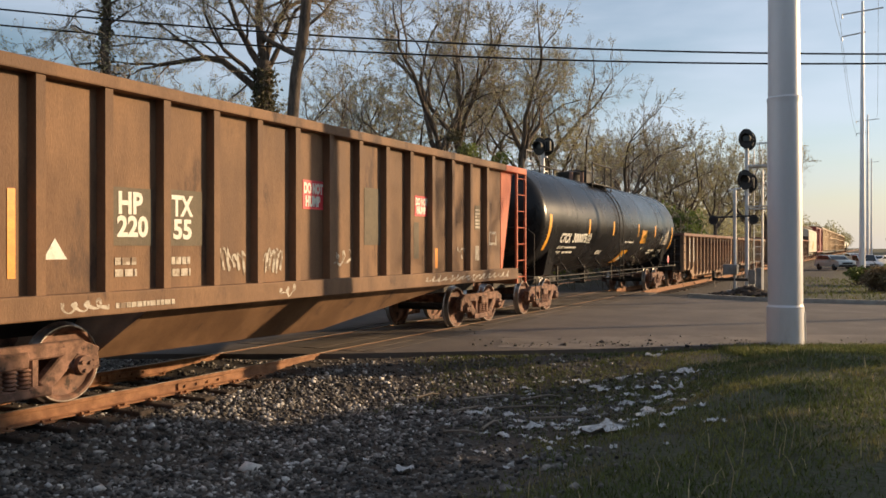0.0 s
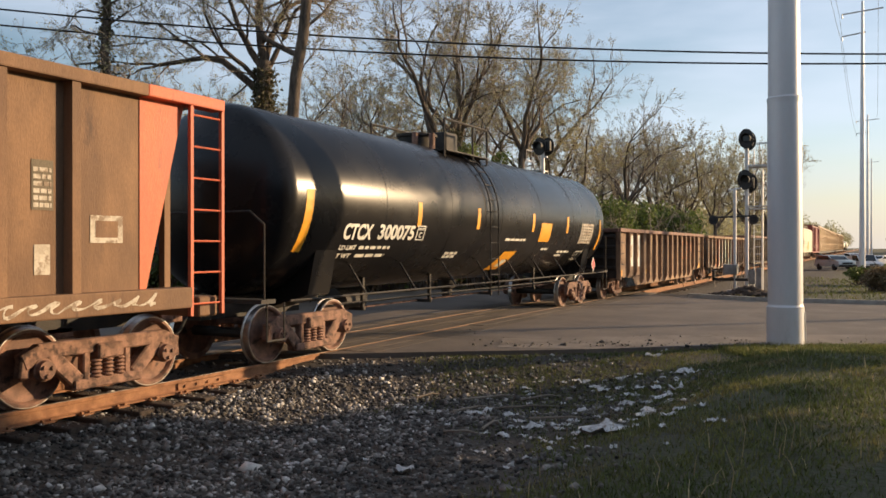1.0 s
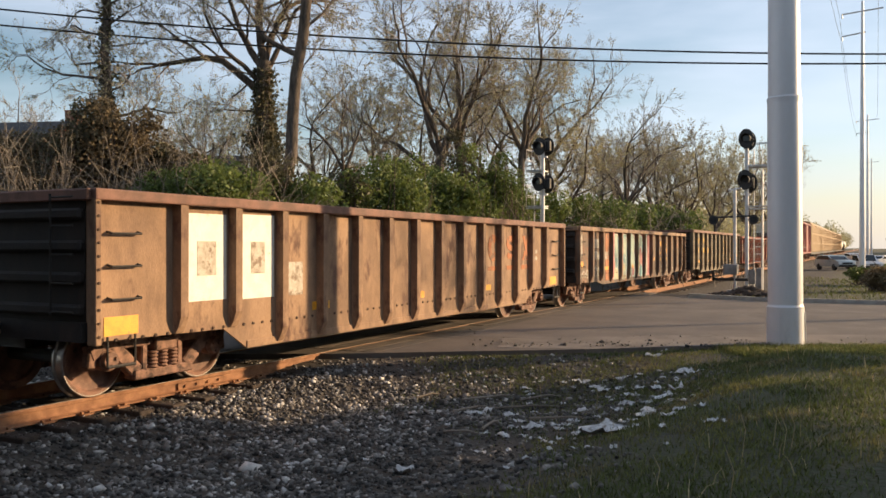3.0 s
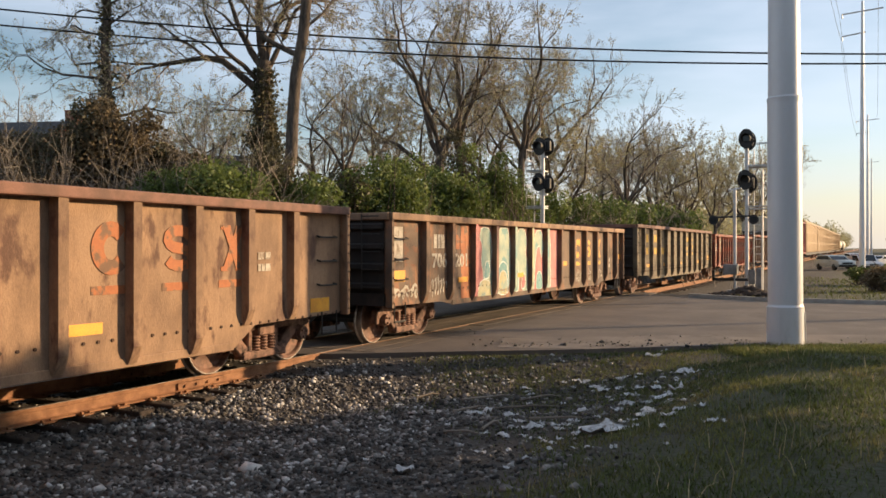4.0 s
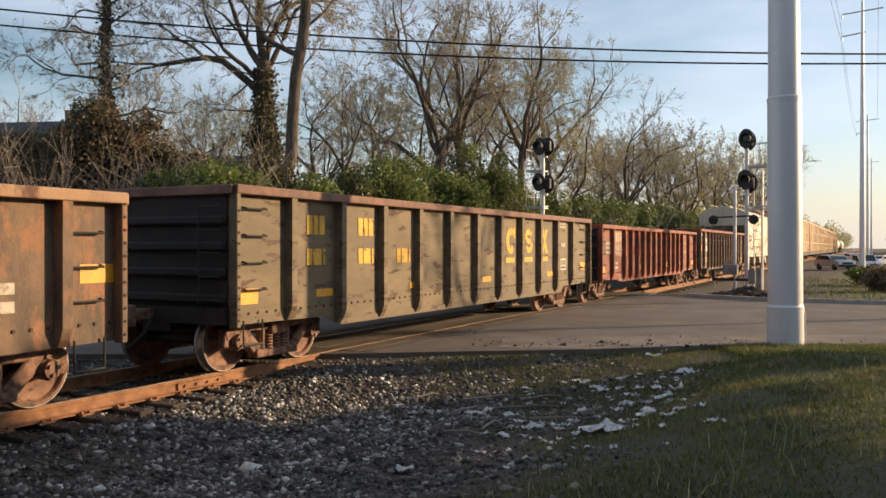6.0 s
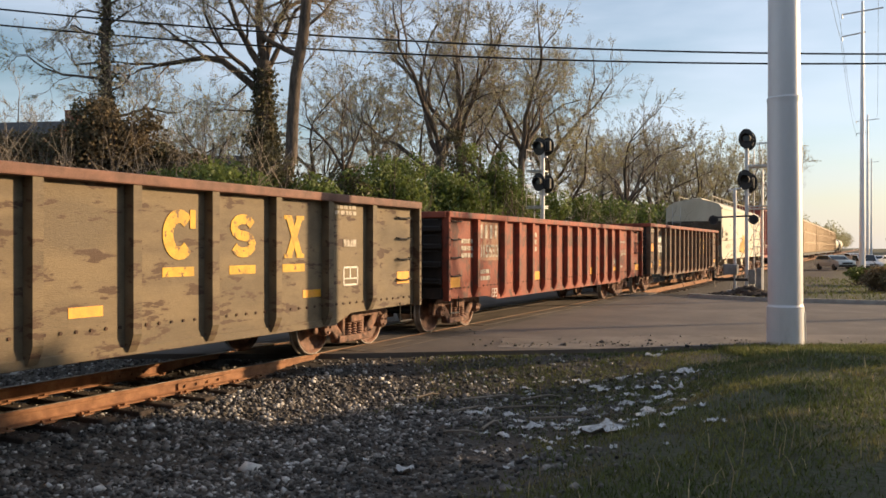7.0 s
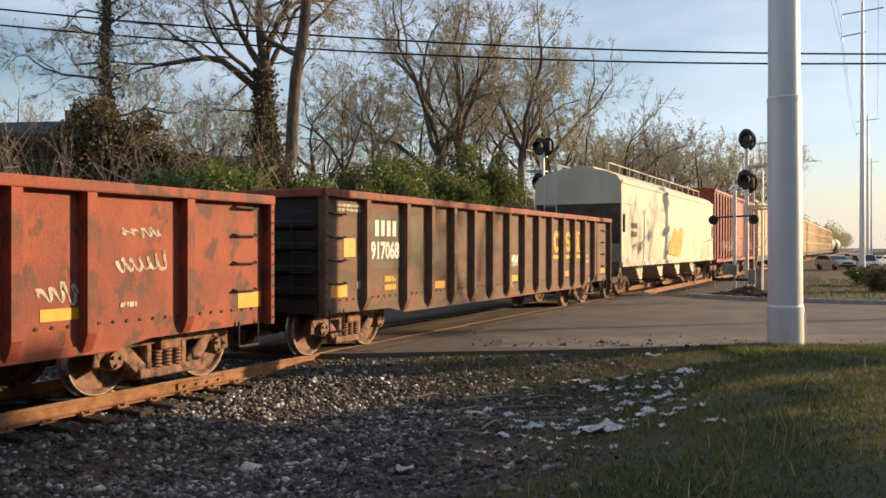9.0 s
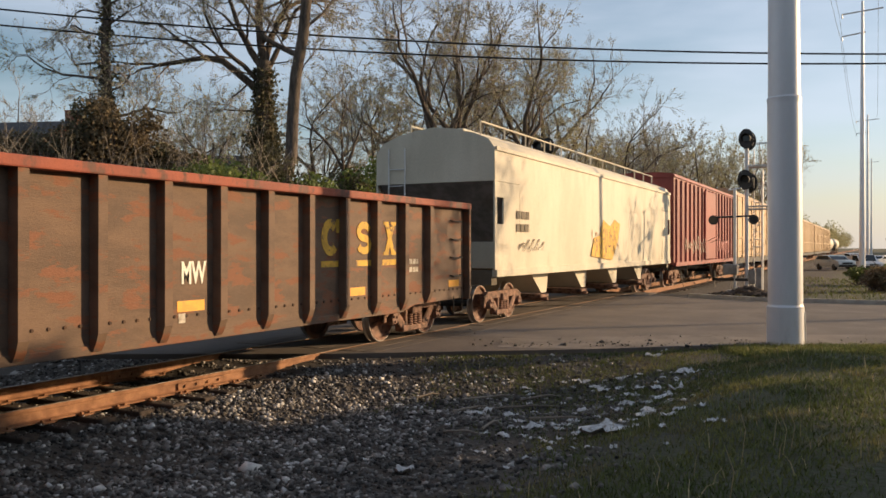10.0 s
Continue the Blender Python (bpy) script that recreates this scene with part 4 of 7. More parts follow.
    # ladder over the shell beside the manway
    for y in (7.75, 8.2):
        bm = bmesh.new()
        pts = [(1.60, 0.72), (1.60, 2.6)] + [((R + 0.06) * math.cos(t), zc + (R + 0.06) * math.sin(t)) for t in np.linspace(0.15, 1.15, 8)]
        for p, q in zip(pts, pts[1:]):
            rod(bm, (p[0], y, p[1]), (q[0], y, q[1]), 0.018, seg=6)
        part("ladder_stile", bm, "black_steel", car)
    for z in np.arange(0.84, 2.7, 0.36):
        part("ladder_rung", rods(((1.60, 7.75, z), (1.60, 8.2, z), 0.012), seg=6), "black_steel", car)
    for t in np.linspace(0.2, 1.1, 5):
        x, z = (R + 0.06) * math.cos(t), zc + (R + 0.06) * math.sin(t)
        part("ladder_rung", rods(((x, 7.75, z), (x, 8.2, z), 0.012), seg=6), "black_steel", car)
    top = zc + R
    bm = bmesh.new()
    lathe(bm, [(top - 0.1, 0.42), (top + 0.20, 0.42), (top + 0.20, 0.47), (top + 0.26, 0.47), (top + 0.30, 0.25)], (0, 7.2, 0), "z", 24)
    part("manway", bm, "black_steel", car, smooth=40)
    part("valve_housing", rounded(boxes((-0.35, 0.35, 8.0, 8.6, top - 0.05, top + 0.42)), 0.04, 2), "black_steel", car)
    for dy, dx in ((-0.2, 0.5), (-0.45, 0.2), (0.3, -0.5)):
        part("valve", rods(((dx, 7.2 + dy, top - 0.1), (dx, 7.2 + dy, top + 0.25), 0.07)), "truck_steel", car)
    for x in (-0.75, 0.75):
        part("platform", boxes((x - 0.22, x + 0.22, 6.8, 9.1, top - 0.17, top - 0.14)), "black_steel", car)
        rail_pts = [((x * 1.25, y, top - 0.32), (x * 1.25, y, top + 0.52), 0.028) for y in (6.75, 8.2, 9.0)]
        rail_pts += [((x * 1.25, 6.75, top + 0.52), (x * 1.25, 9.0, top + 0.52), 0.028)]
        part("platform_rail", rods(*rail_pts, seg=6), "black_steel", car)

    def on_shell(name, mat_, y0_, y1_, z0_, z1_, lean=0.0, lift=0.006, label=""):
        """A patch of paint that follows the round of the shell."""
        bm2 = bmesh.new()
        rows = []
        for k in range(7):
            z = z0_ + (z1_ - z0_) * k / 6
            d = max(-1, min(1, (z - zc) / R))
            x = math.sqrt(max(1 - d * d, 0)) * (R + lift)
            zz = zc + d * (R + lift)
            o = lean * (k / 6 - 0.5)
            rows.append([bm2.verts.new((x, y0_ + o, zz)), bm2.verts.new((x, y1_ + o, zz))])
        for p, q in zip(rows, rows[1:]):
            bm2.faces.new((p[0], p[1], q[1], q[0]))
        return part(name, bm2, mat_, car, label)

    def shell_text(text, y0_, y1_, z0_, h, bold=0.012):
        ob = text_on(car, text, y0_, y1_, z0_, height=h, bold=bold, x=0)
        for v in ob.data.vertices:
            d = max(-1, min(1, (v.co.z - zc) / R))
            v.co.x += math.sqrt(1 - d * d) * (R + 0.006)

    on_shell("stripe", "yellow_paint", 0.92, 1.12, 1.75, 2.72, 0.10)
    on_shell("stripe", "yellow_paint", 16.42, 16.58, 1.75, 2.68, -0.1)
    for y in (4.50, 7.20, 10.56, 13.25):
        on_shell("stripe", "yellow_paint", y, y + 0.15, 2.22, 2.68)
    on_shell("notice", "yellow_paint", 11.2, 12.0, 1.97, 2.46, label="yellow warning notice")
    on_shell("notice", "yellow_paint", 9.15, 9.92, 1.27, 1.72, 0.26, label="yellow slanted notice")
    on_shell("notice_patch", "white_paint", 9.45, 9.75, 1.35, 1.52, 0.12, lift=0.009)
    shell_text("CTCX", 2.10, 2.95, 1.96, 0.25)
    shell_text("300075", 3.20, 4.45, 1.97, 0.25)
    for d in ((4.56, 4.88, 2.22, 2.24), (4.56, 4.88, 1.96, 1.98), (4.56, 4.59, 1.96, 2.24), (4.85, 4.88, 1.96, 2.24)):
        on_shell("stencil", "white_paint", *d)
    shell_text("PLATE", 4.61, 4.83, 2.15, 0.045, 0.002)
    shell_text("C", 4.67, 4.77, 2.01, 0.10, 0.004)
    shell_text("LD LMT", 2.12, 2.62, 1.78, 0.07, 0.003)
    shell_text("LT WT", 2.08, 2.56, 1.64, 0.07, 0.003)
    rnd = random.Random(4)
    for z, y0_, y1_ in ((1.79, 2.72, 3.75), (1.65, 2.72, 3.68), (1.67, 6.1, 6.7), (1.60, 6.1, 6.65), (1.98, 9.0, 10.3), (1.67, 13.12, 14.12), (1.57, 13.10, 13.62), (1.75, 11.7, 12.2)):
        y = y0_
        while y < y1_:
            w = rnd.uniform(0.1, 0.3)
            on_shell("small_print", "white_paint", y, min(y + w, y1_), z, z + 0.055)
            y += w + 0.05
    on_shell("chart", "dull_white", 14.61, 15.75, 1.94, 2.53, 0.06)
    for k in range(6):
        for j in range(5):
            on_shell("chart_cell", "tank_black", 14.68 + j * 0.215, 14.80 + j * 0.215, 2.0 + k * 0.085, 2.045 + k * 0.085, 0.0, 0.010)
    for d in ((14.84, 15.46, 1.69, 1.71), (14.80, 15.42, 1.45, 1.47), (14.82, 14.85, 1.45, 1.71), (15.12, 15.14, 1.45, 1.71), (15.41, 15.44, 1.45, 1.71)):
        on_shell("stencil", "white_paint", *d)
    bm = bmesh.new()
    prism(bm, [(15.95, 1.07), (16.15, 1.29), (15.95, 1.51), (15.75, 1.29)], "x", 1.47, 1.478)
    placard = part("placard", bm, "white_paint", car, "diamond hazard placard in red and white")
    bm = bmesh.new()
    prism(bm, [(15.95, 1.11), (16.11, 1.29), (15.95, 1.47), (15.79, 1.29)], "x", 1.478, 1.482)
    part("placard_face", bm, "red_sign", placard)
    part("placard_bracket", boxes((1.40, 1.468, 15.9, 16.0, 1.02, 1.5)), "black_steel", car)
    return car


def covered_hopper(y0):
    """Cream covered hopper: curved roof, roofwalk with rail, bays with outlets."""
    L = 18.65
    car = new_car("covered_hopper", y0, "cream covered hopper car with grey ends and faded graffiti", "covered hopper")
    ze, zt, zb = 4.10, 4.66, 1.30
    out = [(-1.56, zb), (1.56, zb), (1.60, 2.6), (1.58, ze), (1.42, ze + 0.22), (1.05, ze + 0.38), (0.5, ze + 0.51), (0.0, ze + 0.56), (-0.5, ze + 0.51), (-1.05, ze + 0.38), (-1.42, ze + 0.22), (-1.58, ze), (-1.60, 2.6)]
    bm = bmesh.new()
    prism(bm, out, "y", 1.5, L - 1.5)
    part("body", bm, "hopper_cream", car, smooth=30)
    for s, ya, yb in ((1, 0.0, 1.5), (-1, L, L - 1.5)):
        up = [p for p in out if p[1] > 3.0]
        bm = bmesh.new()
        prism(bm, [(1.59, 3.35)] + up + [(-1.59, 3.35)], "y", min(ya, yb), max(ya, yb))
        part("end_hood", bm, "hopper_cream", car, smooth=30)
        bm = bmesh.new()
        prism(bm, [(ya, 3.34), (yb + s * 0.5, 1.5), (yb + s * 0.5, 3.34)], "x", -1.50, 1.50)
        part("end_slope", bm, "dull_metal", car, "plain grey end slope sheet")
        for sx in (1, -1):
            xs = sorted((sx * 1.55, sx * 1.59))
            side = [(*xs, *sorted((ya + s * p, ya + s * q)), lo, hi) for p, q, lo, hi in ((0.0, 1.5, 1.3, 2.36), (0.0, 1.5, 2.98, 3.34), (0.0, 0.12, 2.36, 2.98), (0.5, 1.5, 2.36, 2.98))]
            bm = boxes(*side)
            bmesh.ops.remove_doubles(bm, verts=list(bm.verts), dist=0.0005)
            part("end_side_sheet", bm, "hopper_cream", car)
        part("end_sill", boxes((-1.5, 1.5, min(ya, ya + s * 0.3), max(ya, ya + s * 0.3), 0.95, 1.28)), "patch_grey", car)
        part("end_ladder", rods(*[((-1.2, ya - s * 0.06, z), (-0.75, ya - s * 0.06, z), 0.014) for z in np.arange(1.3, 4.0, 0.4)], ((-1.2, ya - s * 0.06, 1.0), (-1.2, ya - s * 0.06, 4.2), 0.018), ((-0.75, ya - s * 0.06, 1.0), (-0.75, ya - s * 0.06, 4.2), 0.018), seg=6), "galvanised", car)
    for sx in (1, -1):
        part("side_sill", boxes((*sorted((sx * 1.5, sx * 1.62)), 0.05, L - 0.05, 1.14, 1.31)), "hopper_cream", car)
        part("eave_rail", boxes((*sorted((sx * 1.57, sx * 1.62)), 0.05, L - 0.05, ze - 0.05, ze + 0.04)), "hopper_cream", car)
    for k in range(4):
        yc = 4.0 + k * 3.55
        bm = bmesh.new()
        prism(bm, [(yc - 0.85, 1.2), (yc - 0.68, 1.05), (yc - 0.02, 0.58), (yc + 0.38, 0.58), (yc + 0.50, 1.05), (yc + 0.54, 1.2)], "x", -1.22, 1.22)
        part("hopper_bay", bm, "hopper_cream", car)
        part("outlet_gate", rounded(boxes((-1.25, 1.25, yc - 0.12, yc + 0.5, 0.44, 0.53), (-1.35, 1.35, yc + 0.1, yc + 0.22, 0.36, 0.45)), 0.02, 1), "truck_steel", car)
    for s in (1, -1):
        part("roofwalk_rail", rods(*[((s * 0.95, y, ze + 0.28), (s * 0.95, y, zt + 0.17), 0.022) for y in np.arange(0.6, L, 1.45)], ((s * 0.95, 0.6, zt + 0.17), (s * 0.95, L - 0.6, zt + 0.17), 0.022), seg=6), "hopper_cream", car)
    part("roof_hatch", rounded(boxes((-0.3, 0.3, 1.0, L - 1.0, zt - 0.02, zt + 0.10)), 0.03, 1), "hopper_cream", car)
    # dull writing and a yellow piece of graffiti
    bars_on(car, 1.25, 2.1, 2.2, 2.7, 2, 3, "patch_grey", 1.606, 2)
    scribble(car, 1.4, 3.2, 1.65, 2.05, "patch_grey", 1.606, 4, 6)
    bm = bmesh.new()
    prism(bm, [(7.3, 1.55), (9.6, 1.40), (10.3, 2.0), (10.6, 2.6), (9.9, 2.75), (9.4, 2.5), (8.6, 2.7), (8.2, 2.2), (7.6, 2.1)], "x", 1.601, 1.607)
    part("graffiti", bm, "worn_yellow", car, "yellow spray-painted shape")
    scribble(car, 7.4, 10.4, 1.5, 2.6, "gondola_tan", 1.609, 14, 7, 0.03)
    add_trucks(car, 1.75, L - 1.75)
    add_couplers(car, L)


def box_car(y0):
    L = 17.7
    car = new_car("box_car", y0, "dull red high-cube boxcar with vertical side posts", "boxcar")
    part("body", rounded(boxes((-1.5, 1.5, 0.05, L - 0.05, 1.05, 4.95)), 0.05, 2), "box_red", car)
    bm = bmesh.new()
    prism(bm, [(-1.56, 4.93), (1.56, 4.93), (1.5, 5.08), (0.9, 5.16), (-0.9, 5.16), (-1.5, 5.08)], "y", 0, L)
    part("roof", bm, "box_red", car)
    bm = bmesh.new()
    prism(bm, [(1.5, -0.11), (1.59, -0.06), (1.59, 0.06), (1.5, 0.11)], "z", 1.15, 4.85)
    me = to_mesh("side_post", bm)
    me.materials.append(M["box_red"])
    for k in range(17):
        mesh_part("side_post", me, car, (0, 0.4 + k * (L - 0.8) / 16, 0))
    part("side_sill", boxes((1.46, 1.6, 0.1, L - 0.1, 0.98, 1.16)), "box_red", car)
    part("door", rounded(boxes((1.52, 1.63, 7.3, 10.4, 1.2, 4.75)), 0.03, 1), "box_red", car)
    scribble(car, 2.0, 9.0, 1.4, 2.4, "dull_white", 1.60, 3, 12, 0.04)
    scribble(car, 11.0, 15.0, 1.4, 2.4, "pink_spray", 1.60, 5, 7, 0.05)
    part("underframe", boxes((-0.3, 0.3, 0.1, L - 0.1, 0.65, 1.06)), "black_steel", car)
    add_trucks(car, 2.2, L - 2.2, rolling=False)
    add_couplers(car, L)


def auto_rack(y0, seed):
    L = 27.0
    car = new_car("autorack_car", y0, "tan enclosed autorack car with panelled sides", "autorack")
    part("deck", boxes((-1.5, 1.5, 0.0, L, 0.75, 1.15)), "black_steel", car)
    part("body", rounded(boxes((-1.52, 1.52, 0.1, L - 0.1, 1.15, 5.2)), 0.04, 1), "rack_tan", car)
    bm = bmesh.new()
    prism(bm, [(-1.54, 5.18), (1.54, 5.18), (1.3, 5.5), (0.8, 5.68), (-0.8, 5.68), (-1.3, 5.5)], "y", 0.1, L - 0.1)
    part("roof", bm, "rack_tan", car)
    bm = boxes((1.52, 1.58, -0.07, 0.07, 1.1, 5.2))
    me = to_mesh("side_post", bm)
    me.materials.append(M["rack_tan"])
    for k in range(12):
        mesh_part("side_post", me, car, (0, 0.3 + k * (L - 0.6) / 11, 0))
    for z in (2.4, 3.8):
        part("side_rail", boxes((1.52, 1.565, 0.2, L - 0.2, z, z + 0.14)), "rack_tan", car)
    add_trucks(car, 3.0, L - 3.0, rolling=False)
    add_couplers(car, L)


coal_hopper(4.35)
tank_car(20.25)

# gondola with two whitened panels and a worn orange mark
g = gondola(38.95, 15.9, "gondola_tan", "chord_rust", "brown rusted gondola car with two whitened panels", posts=[1.36 + 1.01 * k for k in range(14)], z0=0.43, z1=2.48)
sign(g, "paint_patch", "white_paint", 1.51, 2.25, 1.12, 2.26)
sign(g, "paint_patch", "white_paint", 2.53, 3.26, 1.10, 2.28)
sign(g, "paint_patch", "dull_white", 1.70, 2.05, 1.45, 1.90, 1.464)
sign(g, "paint_patch", "dull_white", 2.75, 3.05, 1.45, 1.90, 1.464)
sign(g, "paint_patch", "dull_white", 3.55, 3.95, 1.10, 1.6)
for y in (0.23, 15.0):
    sign(g, "reflector", "yellow_paint", y, y + 0.5, 0.80, 1.02)
for y in (4.2, 7.4, 10.6):
    sign(g, "reflector", "yellow_paint", y, y + 0.46, 0.84, 0.97)
sign(g, "reflector", "orange_tape", 14.62, 14.70, 1.30, 2.15)
for kind, y in (("ring", 10.9), ("steps", 11.95), ("waist", 12.95)):
    block_mark(g, kind, y, y + 0.56, 1.50, 2.12, "worn_orange")
    sign(g, "company_mark_bar", "worn_orange", y, y + 0.55, 1.28, 1.38)
bars_on(g, 13.75, 14.05, 1.48, 1.75, 2, 2, "dull_white", 1.466, 2)

# gondola covered in mint, teal and pink graffiti
g = gondola(56.2, 15.75, "gondola_dark", "gondola_tan", "dark gondola car covered in mint, pink and teal graffiti", posts=[1.39 + 1.13 * k for k in range(13)], z0=0.64, z1=2.45, rib_paint={2: "pink_spray", 3: "mauve_spray", 4: "mint_spray", 5: "pale_spray", 6: "mint_spray"})
for ya, yb, m_ in ((3.10, 3.57, "worn_orange"), (3.73, 4.30, "pink_spray"), (4.30, 4.70, "mauve_spray"), (4.86, 5.83, "mauve_spray"), (5.99, 6.96, "mauve_spray"), (7.12, 8.09, "pink_spray"), (8.25, 9.22, "pink_spray")):
    sign(g, "graffiti", m_, ya, yb, 0.68, 2.30, 1.458, "spray-painted graffiti ground")


def soft_outline(shape, rounds=1):
    """Cut the corners of an outline until it is round."""
    pts = list(shape)
    for k in range(rounds):
        out = []
        for p, q in zip(pts, pts[1:] + pts[:1]):
            out += [(p[0] * 0.78 + q[0] * 0.22, p[1] * 0.78 + q[1] * 0.22), (p[0] * 0.22 + q[0] * 0.78, p[1] * 0.22 + q[1] * 0.78)]
        pts = out
    return pts


def piece(car, shape, y, w, z, h, mat, lift, name="graffiti"):
    """One sprayed shape with a thin pale line round it."""
    pts = [(y + p[0] * w, z + p[1] * h) for p in soft_outline(shape)]
    bm2 = bmesh.new()
    prism(bm2, pts, "x", 1.4665 + lift, 1.468 + lift)
    part(name, bm2, mat, car)
    bm2 = bmesh.new()
    band(bm2, pts + pts[:1], 0.020, 1.4685 + lift, 1.4695 + lift)
    part("spray_line", bm2, "white_paint", car)


HOOK = ((0.25, 0), (0.95, 0), (1, 0.3), (0.88, 0.45), (0.98, 0.62), (0.9, 0.98), (0.2, 1), (0.05, 0.86), (0.28, 0.74), (0.18, 0.5), (0.35, 0.35))
TOWER = ((0.05, 0), (0.98, 0), (0.98, 1), (0.2, 1), (0.14, 0.62), (0.0, 0.56))
CROOK = ((0.0, 0), (0.35, 0), (0.42, 0.32), (0.6, 0.32), (0.62, 0.0), (1, 0), (0.97, 0.5), (0.8, 0.62), (0.95, 0.8), (0.78, 1), (0.3, 1), (0.25, 0.66), (0.08, 0.55))
ARM = ((0.0, 0.62), (0.25, 0.72), (0.4, 0.98), (0.85, 1), (1, 0.75), (0.85, 0.5), (0.7, 0.75), (0.5, 0.7), (0.35, 0.42), (0.3, 0), (0.0, 0))
DOME = ((0, 0), (1, 0), (1, 0.5), (0.85, 0.88), (0.5, 1), (0.15, 0.88), (0, 0.5))
DRIP = ((0, 0.1), (0.2, 0), (0.8, 0.06), (1, 0.5), (0.7, 1), (0.3, 0.9), (0.15, 0.55))
for shape, y_, w_, z_, h_, m_, l_ in ((HOOK, 3.98, 0.74, 0.68, 1.60, "mint_spray", 0), (DOME, 3.95, 0.72, 0.68, 0.42, "pale_spray", 0.004), (DRIP, 4.25, 0.36, 1.10, 0.42, "teal_spray", 0.004),
                                       (TOWER, 4.86, 0.96, 0.68, 1.60, "mint_spray", 0), (DOME, 5.02, 0.68, 0.70, 0.80, "teal_spray", 0.004), (DOME, 5.10, 0.50, 0.70, 0.58, "pale_spray", 0.008),
                                       (CROOK, 5.98, 0.98, 0.68, 1.60, "mint_spray", 0), (DOME, 6.02, 0.30, 0.74, 0.85, "teal_spray", 0.004), (DRIP, 6.50, 0.30, 0.78, 0.40, "pink_spray", 0.004),
                                       (ARM, 7.12, 0.98, 0.68, 1.60, "mint_spray", 0), (DOME, 7.55, 0.45, 0.72, 0.48, "teal_spray", 0.004), (DRIP, 7.20, 0.25, 0.9, 0.6, "pale_spray", 0.004), (HOOK, 8.26, 0.40, 0.70, 1.46, "mint_spray", 0)):
    piece(g, shape, y_, w_, z_, h_, m_, l_)
scribble(g, 5.1, 5.8, 0.74, 0.88, "gondola_dark", 1.478, 3, 7, 0.010)
for y in (0.21, 15.2):
    sign(g, "reflector", "yellow_paint", y, y + 0.5, 1.18 if y < 1 else 1.42, 1.39 if y < 1 else 1.63)
for y in (2.95, 6.2, 9.55):
    sign(g, "reflector", "yellow_paint", y, y + 0.46, 1.08 if y < 9 else 1.30, 1.19 if y < 9 else 1.42, 1.472)
text_on(g, "706", 1.80, 2.42, 1.42, height=0.27, mat="dull_white")
text_on(g, "201", 2.82, 3.38, 1.42, height=0.26, mat="dull_white")
bars_on(g, 1.85, 2.36, 1.80, 2.08, 1, 2, "dull_white", 1.466, 4)
bars_on(g, 2.84, 3.34, 1.78, 2.08, 1, 2, "worn_orange", 1.466, 5)
scribble(g, 1.7, 2.42, 0.78, 1.30, seed=21, strokes=7, w=0.024)
scribble(g, 0.25, 1.2, 0.82, 1.12, seed=22, mat="dull_white", w=0.035)
sign(g, "paint_patch", "dull_white", 0.25, 0.62, 1.55, 2.2)
sign(g, "paint_patch", "gondola_rust", 0.66, 1.2, 1.45, 2.2)
for kind, y in (("ring", 10.72), ("steps", 11.79), ("waist", 12.86)):
    block_mark(g, kind, y, y + 0.50, 1.50, 2.06, "yellow_paint")
    sign(g, "company_mark_bar", "worn_yellow", y, y + 0.5, 1.28, 1.39)
    scribble(g, y - 0.2, y + 0.62, 0.72, 1.2, seed=int(y * 7), strokes=7, w=0.022)
bars_on(g, 13.98, 14.45, 1.15, 1.46, 2, 2, "dull_white", 1.466, 2)

# olive-brown gondola with a bright yellow mark
g = gondola(73.8, 16.05, "gondola_olive", "chord_rust", "olive-brown dented gondola car with a yellow mark", posts=[1.29 + 1.31 * k for k in range(11)], z0=0.57, z1=2.68)
for y in (0.16, 15.35):
    sign(g, "reflector", "yellow_paint", y, y + 0.44, 1.02 if y < 1 else 1.15, 1.24 if y < 1 else 1.37)
for y in (2.0, 5.0, 8.3, 12.5):
    sign(g, "reflector", "yellow_paint", y, y + 0.46, 1.04, 1.16)
for kind, y in (("ring", 9.65), ("steps", 10.85), ("waist", 12.0)):
    block_mark(g, kind, y, y + 0.56, 1.66, 2.30, "worn_yellow")
    sign(g, "company_mark_bar", "worn_yellow", y, y + 0.54, 1.45, 1.57)
for ya in (1.75, 3.2):
    bars_on(g, ya, ya + 0.5, 2.02, 2.32, 1, 2, "worn_yellow", 1.466, 7)
for ya in (1.75, 3.2, 4.5):
    bars_on(g, ya, ya + 0.5, 1.54, 1.80, 1, 2, "worn_yellow", 1.466, 8)
bars_on(g, 13.6, 14.0, 1.83, 1.95, 1, 3, "dull_white", 1.466, 9)
bars_on(g, 13.35, 14.0, 2.36, 2.52, 2, 4, "dull_white", 1.466, 10)
for d in ((13.6, 14.04, 1.47, 1.50), (13.6, 14.04, 1.18, 1.21), (13.6, 13.63, 1.18, 1.5), (14.01, 14.04, 1.18, 1.5), (13.79, 13.82, 1.3, 1.5), (13.6, 14.04, 1.29, 1.31)):
    sign(g, "stencil", "white_paint", *d)

# red gondola
g = gondola(91.0, 16.15, "gondola_red", "gondola_red", "faded red gondola car with scuffed lettering", posts=[1.5] + [3.0 + 0.91 * k for k in range(12)] + [14.51], z0=0.64, z1=2.56)
for y in (0.31, 5.08, 10.0, 15.52):
    sign(g, "reflector", "yellow_paint", y, y + 0.48, 0.98, 1.19)
sign(g, "reflector", "yellow_paint", 12.45, 12.95, 1.03, 1.16)
sign(g, "paint_patch", "worn_patch", 1.66, 2.86, 1.52, 2.40, 1.459, "pale scoured patch behind the number")
for k in range(4):
    sign(g, "lettering_bar", "dull_white", 1.80 + 0.27 * k, 1.93 + 0.27 * k, 2.02, 2.33, 1.464)
